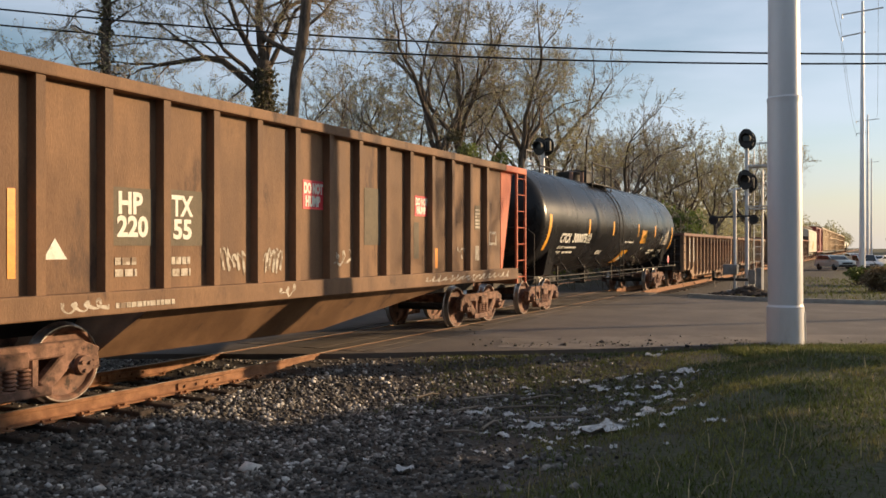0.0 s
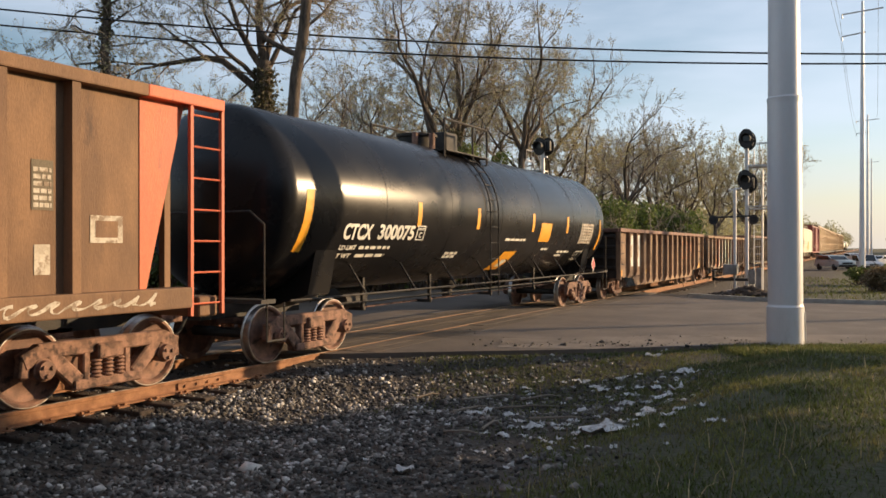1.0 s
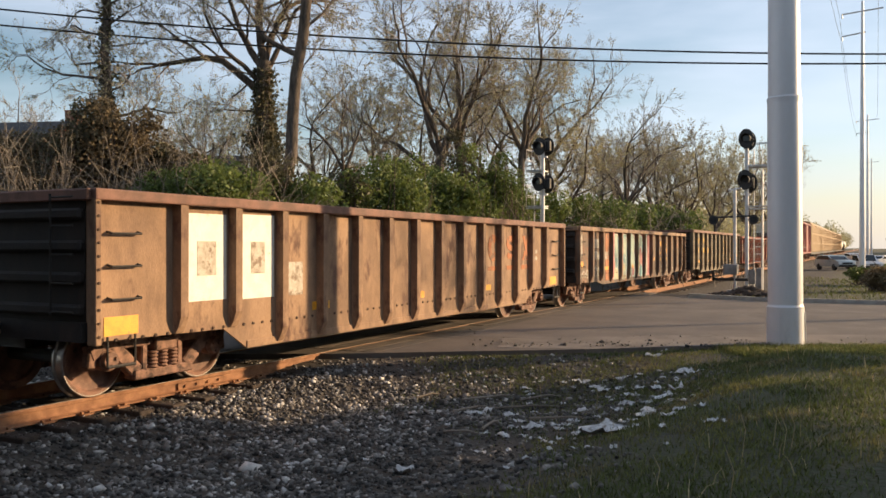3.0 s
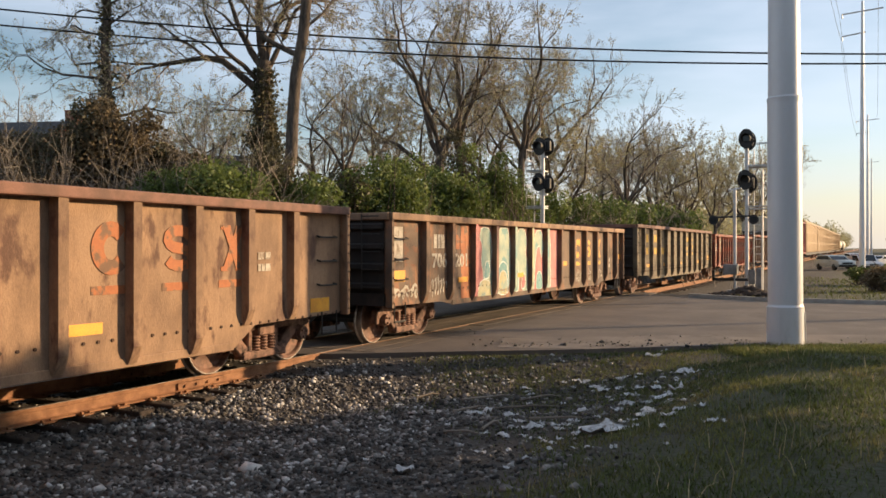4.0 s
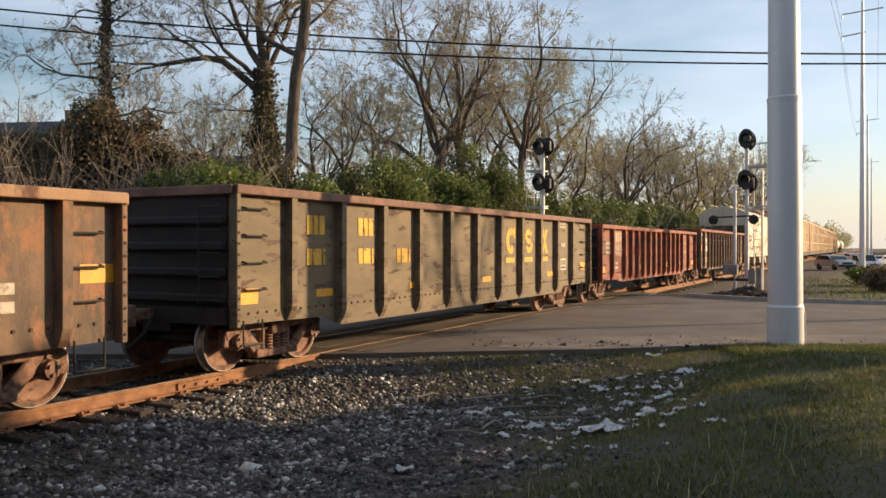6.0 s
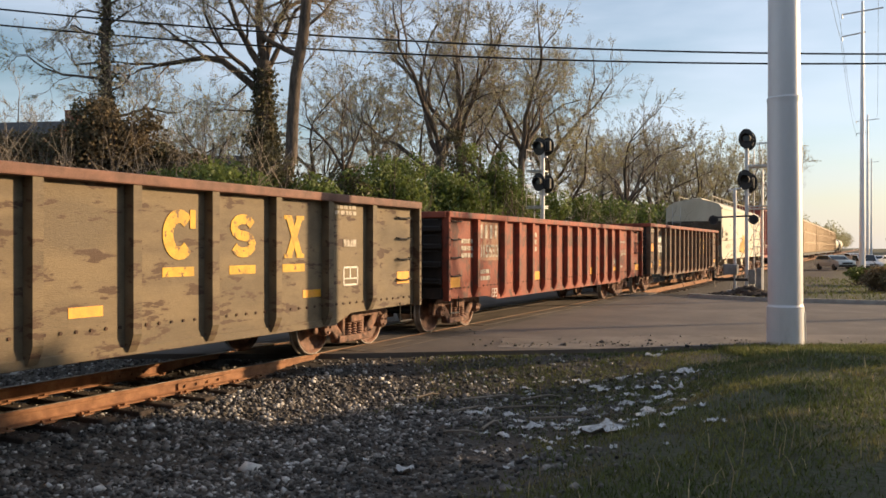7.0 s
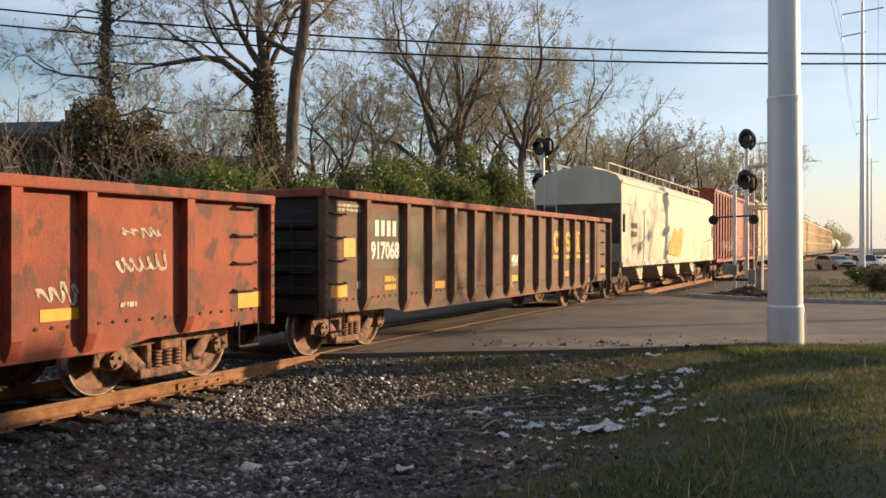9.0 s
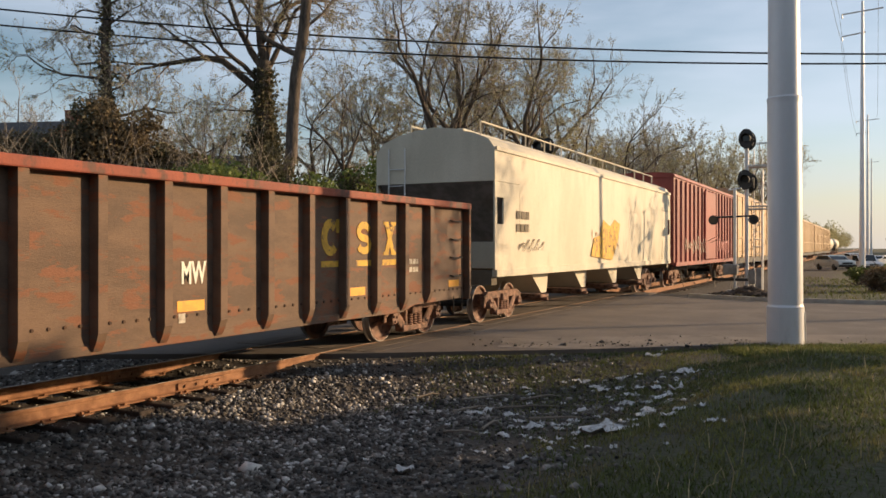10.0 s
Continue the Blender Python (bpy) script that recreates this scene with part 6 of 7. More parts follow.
def set_tree(model, px, depth, scale=1.0, turn=0, first=False):
    p = plan_at(px, depth)
    p.z = float(ground_z(p.x, p.y)) - 0.05
    m = Matrix.Translation(p) @ Matrix.Rotation(radians(turn), 4, "Z")
    if first:
        model.matrix_basis = m @ Matrix.Scale(scale, 4)
        return model
    t = copy_thing(model, m)
    t.scale = (scale, scale, scale)
    return t


def fan(rs, h, count, spread, r, up=1.0):
    """Limbs leaving the fork all round."""
    out = []
    for k in range(count):
        a = 6.28 * k / count + rs.uniform(-0.4, 0.4)
        q = spread * rs.uniform(0.55, 1.25)
        out.append((h * rs.uniform(0.86, 1.0), q * math.cos(a), q * math.sin(a), up, r * rs.uniform(0.75, 1.15)))
    return out


LEAFY = "tall bare hardwood with grey-brown twigs and first buds"
rt = np.random.RandomState(4)
t1 = tree_model("tree", 11, "ivy-covered old hardwood tree with bare crown", (9.3, 0.42), (-0.015, 0), ((9.0, -0.55, 0.1, 1, 0.15), (9.3, -0.15, -0.2, 1, 0.17), (9.2, 0.12, 0.3, 1, 0.15), (8.6, 0.40, -0.1, 1, 0.12), (8.0, -1.0, -0.1, 0.72, 0.16), (8.3, -0.7, -0.3, 0.75, 0.10), (7.2, -0.8, 0.4, 0.25, 0.05)), ivy=((0, 6.5, 9000, 0.22), (5.5, 9.0, 2200, 0.13)), lift=0.02, reach=7.4, r_min=0.009)
set_tree(t1, 480, 33, first=True)
t2 = tree_model("tree", 12, LEAFY, (11.2, 0.27), (0.060, 0), ((9.0, -0.75, 0.1, 0.6, 0.11), (11.2, 0.30, 0.1, 1, 0.15), (11.0, -0.25, -0.2, 1, 0.13), (9.8, 0.8, 0.2, 0.8, 0.06), (8.0, 0.7, -0.4, 0.5, 0.035)), sway=0.15, reach=7.5, r_min=0.009)
set_tree(t2, 502, 31, first=True)
t3 = tree_model("tree", 16, "straight bare tree with shaggy ivy and short side branches", (12.5, 0.21), (-0.005, 0), [(5.2 + 0.42 * k, rt.uniform(0.5, 1) * (-1) ** k, rt.uniform(-0.7, 0.7), rt.uniform(0.0, 0.5), rt.uniform(0.035, 0.055)) for k in range(17)] + [(12.4, -0.2, 0, 1, 0.10), (12.4, 0.2, 0.1, 1, 0.09)], ivy=((0, 7.0, 1800, 0.22), (6.5, 11.5, 1100, 0.16)), lift=0.0, reach=8.5, r_min=0.009, wob=0.2, buds_each=2)
set_tree(t3, 208, 31, first=True)
t4 = tree_model("tree", 14, "smaller forked bare tree with thin twigs", (6.0, 0.17), (0.02, 0), ((6.0, -0.45, 0, 1, 0.085), (5.8, 0.35, 0.2, 1, 0.095), (6.0, 0.0, -0.3, 1, 0.08), (4.6, 0.9, 0, 0.6, 0.05), (4.2, -0.9, 0.2, 0.6, 0.045)), reach=8.6, r_min=0.0085, wob=0.16)
set_tree(t4, 604, 43, first=True)
t5 = tree_model("tree", 13, "wide many-stemmed bare tree with yellowish buds", (6.6, 0.34), (0.01, 0), ((5.4, -0.95, 0.1, 0.75, 0.12), (6.4, -0.45, 0.2, 1, 0.15), (6.6, -0.08, -0.2, 1, 0.17), (6.6, 0.25, 0.2, 1, 0.16), (6.0, 0.55, -0.1, 1, 0.12)), reach=9.6, r_min=0.0095, wob=0.14)
set_tree(t5, 770, 46, 1.08, first=True)
t6 = tree_model("tree", 15, "vase-shaped bare tree in yellow-green bud", (7.2, 0.26), (0.02, 0), ((7.2, -0.35, 0.1, 1, 0.13), (7.2, 0.0, -0.3, 1, 0.14), (7.0, 0.35, 0.2, 1, 0.14), (6.4, 0.65, 0, 0.9, 0.10), (6.0, -0.7, 0, 0.9, 0.08)), reach=9.6, r_min=0.010, bud_size=0.05, buds_each=3)
set_tree(t6, 922, 52, 1.1, first=True)
t7 = tree_model("tree", 17, "round-crowned bare tree in a row along the line", (5.0, 0.28), (0, 0), fan(rt, 5.0, 6, 0.75, 0.12), reach=9.6, r_min=0.0115, bud_size=0.055, buds_each=1, lift=0.03)
set_tree(t7, 1105, 78, 1.25, first=True)
t8 = tree_model("tree", 18, "bushy budding tree with pale yellow-green twigs", (3.6, 0.22), (0, 0), fan(rt, 3.6, 6, 0.8, 0.10), reach=10.0, r_min=0.0115, bud_size=0.07, buds_each=3)
set_tree(t8, 1210, 92, 1.35, first=True)
for model, px, dep, sc, turn in (
        (t6, 815, 48, 1.12, 150), (t5, 968, 62, 1.12, 120), (t8, 985, 60, 1.15, 40), (t7, 1160, 92, 1.2, 200), (t8, 1268, 98, 1.35, 130), (t8, 1325, 104, 1.45, 260), (t7, 1355, 120, 1.25, 80), (t8, 1065, 104, 1.6, 330), (t8, 1180, 110, 1.5, 20), (t7, 1110, 115, 1.5, 110),
        (t4, 372, 42, 0.85, 60), (t7, 85, 62, 1.05, 200), (t7, 12, 74, 1.1, 30), (t8, 290, 62, 1.15, 300), (t4, 330, 50, 0.95, 150), (t7, 560, 66, 1.25, 10), (t4, 662, 52, 1.1, 230), (t8, 715, 66, 1.5, 80), (t7, 870, 68, 1.4, 170), (t7, 225, 70, 1.1, 70), (t8, 420, 70, 1.3, 210)):
    set_tree(model, px, dep, sc, turn)


def bush(name, places, mat, label, leaf=0.10, count=4200, seed=1, stems=5):
    """A shrub of many small leaves in lumpy masses: (x, y, z, radius) each."""
    rs = np.random.RandomState(seed)
    b = empty(name)
    tagged(b, label, "bush", group="trackside bushes")
    per = count // len(places)
    pts = []
    for x, y, z, r in places:
        d = rs.normal(0, 1, (per, 3))
        d /= np.linalg.norm(d, axis=1)[:, None]
        rad = r * (rs.uniform(0, 1, (per, 1)) ** 0.45) * (1 + 0.22 * np.sin(d[:, :1] * 5 + seed) * np.cos(d[:, 2:] * 6))
        p = np.array([[x, y, z]]) + d * rad * np.array([[1, 1, 0.85]])
        pts.append(p)
    pts = np.concatenate(pts)
    pts = pts[pts[:, 2] > -0.35]
    v, f = leaf_arrays(pts, leaf, rs)
    raw("foliage", v, f, mat, b)
    if stems:
        br = []
        for x, y, z, r in places:
            for k in range(stems):
                end = np.array([x, y, z]) + rs.normal(0, r * 0.55, 3)
                start = np.array([x + rs.normal(0, 0.3), y + rs.normal(0, 0.3), -0.4])
                mid = (start + end) / 2 + rs.normal(0, 0.2, 3)
                br.append((np.array([start, mid, end]), np.array([0.05, 0.035, 0.012]), 3))
        v, f = tubes(br, (8, 6, 5, 4, 3))
        raw("branchwork", v, f, "bark", b, smooth=True)
    return b


def hedge():
    rs = np.random.RandomState(77)
    # (across-picture place, top of the mass) along the far side of the track
    tops = ((330, 290), (385, 283), (440, 292), (500, 302), (555, 298), (625, 300), (680, 268), (725, 272), (775, 300), (830, 312), (880, 300), (925, 335), (985, 340), (1040, 350), (1085, 355), (1135, 362), (1180, 366), (1225, 375))
    for k, (px, top) in enumerate(tops):
        rx = (px - 784) / 1470
        dirx, diry = FWD.x + RGT.x * rx, FWD.y + RGT.y * rx
        dep = (EYE[0] + 8.6 + rs.uniform(-0.5, 0.8)) / -dirx
        dep = min(dep, 74)
        zt = EYE[2] + (438 - top) / 1470 * dep
        c = at_view(rx * dep, dep)
        masses = []
        for j in range(14):
            r = rs.uniform(0.8, 1.35) * (dep / 34) ** 0.5
            zz = rs.uniform(0.6, max(zt - r * 0.75, 0.9))
            masses.append((c.x + rs.uniform(-1.7, 0.6), c.y + rs.uniform(-1.6, 1.6) * (dep / 34), zz, r))
        masses.append((c.x, c.y, zt - 0.9, 1.0 * (dep / 34) ** 0.5))
        dark = px in (625,)
        bush("bush", masses, "dark_leaf" if dark else "bush_leaf", "dense dark evergreen shrub behind the track" if dark else "bright green leafy spring bush behind the track", 0.088 * (dep / 34) ** 0.6, 11000, 100 + k)
    # brown thicket with dark evergreens
    for k, (px, top, mat) in enumerate(((-25, 215, "dark_leaf"), (10, 228, "brown_leaf"), (48, 226, "brown_leaf"), (85, 235, "brown_leaf"), (115, 228, "dark_leaf"), (150, 170, "dark_leaf"), (180, 165, "brown_leaf"), (205, 215, "brown_leaf"), (235, 225, "brown_leaf"), (262, 190, "brown_leaf"), (285, 250, "dark_leaf"), (318, 262, "brown_leaf"), (350, 268, "dark_leaf"), (395, 285, "brown_leaf"), (470, 250, "dark_leaf"), (620, 285, "dark_leaf"), (700, 300, "brown_leaf"), (805, 225, "dark_leaf"), (830, 250, "bush_leaf"), (890, 265, "bush_leaf"), (765, 290, "bush_leaf"))):
        dep = 29.0 if px < 500 else 44.0
        zt = EYE[2] + (438 - top) / 1470 * dep
        c = at_view((px - 784) / 1470 * dep, dep)
        masses = [(c.x + rs.uniform(-0.7, 0.7), c.y + rs.uniform(-0.8, 0.8), rs.uniform(0.5, zt - 0.7), rs.uniform(0.7, 1.15)) for j in range(13)] + [(c.x, c.y, zt - 0.5, 0.55)]
        bush("bush", masses, mat, "brown tangled thicket shrub behind the track" if mat == "brown_leaf" else "green leafy spring shrub behind the track" if mat == "bush_leaf" else "dark evergreen shrub in the thicket", 0.066, 6000, 200 + k)


hedge()


def thicket():
    """Bare criss-cross stems among the shrubs."""
    rs = np.random.RandomState(5)
    br = []
    for k in range(1000):
        px = rs.uniform(-60, 420) if k < 760 else rs.uniform(420, 1300)
        dep = rs.uniform(25, 30) if px < 420 else rs.uniform(40, 60)
        c = at_view((px - 784) / 1470 * dep, dep)
        d = np.array([rs.normal(0, 0.5), rs.normal(0, 0.5), 1.0])
        p = np.array([c.x, c.y, -0.4])
        pts = [p]
        ln = rs.uniform(2.5, 6.8)
        for j in range(5):
            d = d + rs.normal(0, 0.22, 3)
            d /= np.linalg.norm(d)
            pts.append(pts[-1] + d * ln / 5)
        br.append((np.array(pts), np.linspace(0.022, 0.007, 6), 3))
        for j in range(4):
            s = pts[rs.randint(2, 5)]
            e = s + (d + rs.normal(0, 0.7, 3)) * rs.uniform(0.5, 1.3)
            br.append((np.array([s, (s + e) / 2 + rs.normal(0, 0.08, 3), e]), np.array([0.012, 0.009, 0.006]), 4))
    v, f = tubes(br, (8, 6, 5, 4, 3))
    tagged(raw("undergrowth", v, f, "twig"), "tangle of thin bare stems behind the track", "undergrowth", kind="stuff")


thicket()


# ---- ballast, grass and litter ----
def stone_arrays(places, sizes, rs):
    """Broken angular stones: skewed blocks with six uneven faces."""
    cube = np.array([(x, y, z) for x in (-1, 1) for y in (-1, 1) for z in (-1, 1)], float) * 0.72
    tri = np.array([(0, 1, 3), (0, 3, 2), (4, 6, 7), (4, 7, 5), (0, 4, 5), (0, 5, 1), (2, 3, 7), (2, 7, 6), (0, 2, 6), (0, 6, 4), (1, 5, 7), (1, 7, 3)])
    n = len(places)
    v = cube[None] * (1 + rs.uniform(-0.55, 0.5, (n, 8, 3)))
    v = v * rs.uniform(0.6, 1.35, (n, 1, 3))
    for i, j in ((0, 1), (1, 2)):
        a = rs.uniform(0, 6.28, n)
        c, s = np.cos(a)[:, None], np.sin(a)[:, None]
        p, q = v[..., i] * c - v[..., j] * s, v[..., i] * s + v[..., j] * c
        v[..., i], v[..., j] = p, q
    v[..., 2] *= 0.8
    v = v * sizes[:, None, None] + places[:, None, :]
    f = (tri[None] + (np.arange(n) * 8)[:, None, None]).reshape(-1, 3)
    return v.reshape(-1, 3), f


def ballast():
    rs = np.random.RandomState(8)
    bed = empty("ballast")
    tagged(bed, "loose grey crushed-stone ballast beside and between the rails", "gravel", kind="structure")
    n = 74000
    x, y = rs.uniform(-3.2, 7.6, n), rs.uniform(0.3, 14.0, n)
    keep = rs.uniform(0, 1, n) < np.interp(x + 0.9 * np.sin(y * 0.9) + 0.5 * np.sin(y * 2.3 + x), (-3.2, 1.2, 2.0, 4.8, 5.6, 6.6, 7.6), (0.45, 0.5, 1.0, 1.0, 0.5, 0.14, 0.0)) * np.interp(y, (10.6, 12.4), (1, 0.2))
    keep &= ~in_road(x, y, 0.1)
    keep &= ~((np.abs(np.abs(x) - RAIL_X) < 0.10))
    x, y = x[keep], y[keep]
    size = rs.gamma(5, 0.0031, len(x)) + 0.006
    z = ground_z(x, y) + size * 0.25
    on_tie = (np.abs(x) < 1.3) & (np.abs((y / 0.53) - np.round(y / 0.53)) * 0.53 < 0.14)
    size = np.where(on_tie, size * 0.35, size)
    z = np.where(on_tie, -0.175, z)
    P = np.stack([x, y, z], -1)
    single = (x > 4.0) & (x < 6.6) & (y > 2.4) & (y < 5.4) & (size > 0.026)
    idx = np.nonzero(single)[0][:290]
    pick = np.zeros(len(x), bool)
    pick[idx] = True
    pale = ~pick & (rs.uniform(0, 1, len(x)) < np.where(x < 4.6, 0.085, 0.012))
    tagged(raw("loose_stones", *stone_arrays(P[~pick & ~pale], size[~pick & ~pale], rs), "stone", bed), kind="stuff")
    tagged(raw("pale_stones", *stone_arrays(P[pale], size[pale] * 1.15, rs), "stone_light", bed), kind="stuff")
    kinds = []
    for k in range(8):
        o = raw("stone", *stone_arrays(np.zeros((1, 3)), np.ones(1), rs), "stone", bed)
        kinds.append(o.data)
        o.matrix_basis = Matrix.Translation(P[idx[k]]) @ Matrix.Scale(size[idx[k]], 4)
    for k, i in enumerate(idx[8:]):
        o = new("stone", kinds[k % 8])
        o.parent = bed
        o.matrix_basis = Matrix.Translation(P[i]) @ Matrix.Rotation(k * 1.7, 4, "Z") @ Matrix.Scale(size[i], 4)


def blades(name, x, y, hgt, wid, mat, label, rs, lean=0.45):
    z = ground_z(x, y) - 0.01
    n = len(x)
    a = rs.uniform(0, 6.28, n)
    h = hgt * rs.uniform(0.45, 1.3, n)
    lx, ly = rs.normal(0, lean, n) * h, rs.normal(0, lean, n) * h
    ux, uy = np.cos(a) * wid, np.sin(a) * wid
    b = np.stack([x, y, z], -1)
    u = np.stack([ux, uy, 0 * x], -1)
    m = b + np.stack([lx * 0.35, ly * 0.35, h * 0.6], -1)
    t = b + np.stack([lx, ly, h * 0.95], -1)
    v = np.stack([b - u, b + u, m + u * 0.7, m - u * 0.7, t], 1).reshape(-1, 3)
    i = np.arange(n) * 5
    f = np.concatenate([np.stack([i, i + 1, i + 2], -1), np.stack([i, i + 2, i + 3], -1), np.stack([i + 3, i + 2, i + 4], -1)])
    tagged(raw(name, v, f, mat), label, "grass", kind="stuff")


def verge():
    rs = np.random.RandomState(3)
    n = 150000
    lat, dep = rs.uniform(-3, 9, n), rs.uniform(2.2, 15.6, n)
    x, y = EYE[0] + FWD.x * dep + RGT.x * lat, FWD.y * dep + RGT.y * lat
    edge = 5.65 + 0.7 * np.sin(y * 0.8 + 1) + 0.5 * np.sin(y * 2.1 + x) - np.interp(dep, (8, 14), (0, 3.2))
    dens = np.clip((x - edge) / 1.5, 0.0, 1) * (0.35 + 0.65 * (np.sin(x * 2.2 + y) * np.sin(y * 1.7 - x * 0.6) > -0.45))
    dens = np.where((x > 3.0) & (dep > 11.5), np.maximum(dens, 0.30), dens)
    keep = (rs.uniform(0, 1, n) < dens) & ~in_road(x, y, 0.05) & (np.hypot(x - 7.8, y - 16.95) > 0.4) & (np.hypot(x - EYE[0], y) > 1.6)
    blades("grass", x[keep], y[keep], 0.06, 0.006, "grass_blade", "short patchy green grass on the bank", rs)
    k = rs.choice(np.nonzero(keep)[0], 900, replace=False)
    blades("dry_grass", x[k], y[k], 0.16, 0.0045, "straw", "scattered dry straw stems in the grass", rs, 0.35)
    # bright verge by the pole and weeds past the kerb
    m = 16000
    lat, dep = rs.uniform(5, 12, m), rs.uniform(13.6, 15.7, m)
    x, y = EYE[0] + FWD.x * dep + RGT.x * lat, FWD.y * dep + RGT.y * lat
    keep = np.hypot(x - 7.8, y - 16.95) > 0.42
    blades("grass", x[keep], y[keep], 0.12, 0.007, "grass_blade", "taller grass along the edge of the road", rs)
    m = 8000
    lat, dep = rs.uniform(9, 30, m), rs.uniform(27, 62, m)
    x, y = EYE[0] + FWD.x * dep + RGT.x * lat, FWD.y * dep + RGT.y * lat
    keep = ~in_road(x, y, 0.3) & (x > 4.8)
    blades("grass", x[keep], y[keep], 0.16, 0.02, "grass_blade", "rough grass on the far side of the road", rs)
    # a few tall single stems
    for px, dep, h in ((1312, 6.1, 0.42), (1385, 6.3, 0.32), (1290, 5.0, 0.33), (1160, 5.6, 0.22), (1368, 6.6, 0.36), (1400, 6.5, 0.3)):
        p = at_view((px - 784) / 1470 * dep, dep)
        z = float(ground_z(p.x, p.y))
        st = part("dry_stem", rods(((p.x, p.y, z - 0.02), (p.x + 0.03, p.y, z + h * 0.6), 0.004, 0.003), ((p.x + 0.03, p.y, z + h * 0.6), (p.x - 0.02, p.y + 0.02, z + h), 0.003, 0.0015), seg=5), "straw")
        tagged(st, "single tall dry stem standing in the grass", "dry stem")


def litter_piece(p, w, h, turn, mat, rs, label="crumpled pale plastic or paper scrap on the ground", lift=0.5):
    n, m = 7, 6
    gx, gy = np.meshgrid(np.linspace(-0.5, 0.5, n), np.linspace(-0.5, 0.5, m))
    gx = gx + rs.normal(0, 0.05, gx.shape)
    gy = gy + rs.normal(0, 0.06, gx.shape)
    gz = np.abs(rs.normal(0, 0.20, gx.shape)) * lift + 0.08 * np.sin(gx * 7 + rs.uniform(0, 6)) + 0.06 * np.sin(gy * 8 + rs.uniform(0, 6))
    v = np.stack([gx * w, gy * h, gz * min(w, h) * 1.6 + 0.012], -1).reshape(-1, 3)
    i = (np.arange(m - 1)[:, None] * n + np.arange(n - 1)).ravel()
    f = np.stack([i, i + 1, i + n + 1, i + n], -1)
    low = v - np.array([0, 0, 0.004])
    ob = raw("litter", np.concatenate([v, low]), np.concatenate([f, f[:, ::-1] + n * m]), mat)
    ob.matrix_basis = Matrix.Translation(p) @ Matrix.Rotation(turn, 4, "Z")
    tagged(ob, label, "litter", group="litter on the gravel")


def litter():
    rs = np.random.RandomState(21)

    def put(px, py, w, h, turn=None, mat="paper", **kw):
        z = -0.3
        for k in range(4):
            dep = 1470 * (EYE[2] - z) / (py - 438)
            p = at_view((px - 784) / 1470 * dep, dep)
            z = float(ground_z(p.x, p.y))
        litter_piece((p.x, p.y, z), w, h, rs.uniform(0, 6.28) if turn is None else turn, mat, rs, **kw)

    put(1075, 770, 0.55, 0.30, 0.4, label="large crumpled white plastic sheet on the gravel")
    put(1040, 768, 0.25, 0.2)
    put(714, 838, 0.17, 0.17, 0.3, label="pale broken cup lying on dark gravel")
    put(648, 818, 0.20, 0.06, 2.2)
    for px, py, w in ((1150, 728, 0.26), (1180, 705, 0.3), (1195, 690, 0.22), (1160, 695, 0.28), (1130, 690, 0.2), (1185, 735, 0.22), (1110, 715, 0.18), (1095, 730, 0.2), (1145, 712, 0.22), (1070, 693, 0.22), (1035, 730, 0.2), (945, 760, 0.32), (985, 755, 0.2), (900, 735, 0.25), (860, 728, 0.25), (840, 735, 0.18), (890, 772, 0.2), (1220, 660, 0.3), (1160, 630, 0.25), (1172, 624, 0.2), (1000, 720, 0.15), (1030, 670, 0.15), (960, 690, 0.14), (920, 745, 0.2), (970, 798, 0.12), (930, 812, 0.12), (900, 830, 0.12), (850, 800, 0.12), (790, 752, 0.1), (930, 665, 0.15), (1060, 690, 0.18), (1100, 750, 0.15), (1205, 730, 0.2), (1140, 735, 0.25), (1115, 700, 0.18), (1210, 712, 0.15), (1015, 800, 0.1), (860, 770, 0.12)):
        put(px + rs.uniform(-4, 4), py + rs.uniform(-3, 3), w * rs.uniform(0.8, 1.2), w * rs.uniform(0.35, 0.7))
    for k in range(75):
        px, py = rs.normal(1080, 95), rs.uniform(655, 800)
        put(px - (py - 700) * 0.6, py, rs.uniform(0.05, 0.15), rs.uniform(0.04, 0.09))
    for px, py, ln, turn in ((880, 700, 1.1, 0.3), (930, 712, 1.3, 0.15), (840, 715, 0.7, 0.5), (1000, 745, 0.9, -0.1), (760, 700, 0.5, 0.7), (870, 745, 0.6, 1.1), (960, 700, 0.8, 0.5), (820, 760, 0.5, -0.3)):
        dep = 1470 * 2.2 / (py - 438)
        p = at_view((px - 784) / 1470 * dep, dep)
        z = float(ground_z(p.x, p.y)) + 0.03
        a, d = Vector((p.x, p.y, z)), (RGT * math.cos(turn) + FWD * math.sin(turn)) * ln
        st = part("stick", rods((a - d / 2, a + d * 0.1 + Vector((0, 0, 0.03)), 0.018, 0.014), (a + d * 0.1 + Vector((0, 0, 0.03)), a + d / 2 - Vector((0, 0, 0.01)), 0.014, 0.007), seg=6), "twig")
        tagged(st, "grey-brown fallen stick lying on the gravel", "stick")


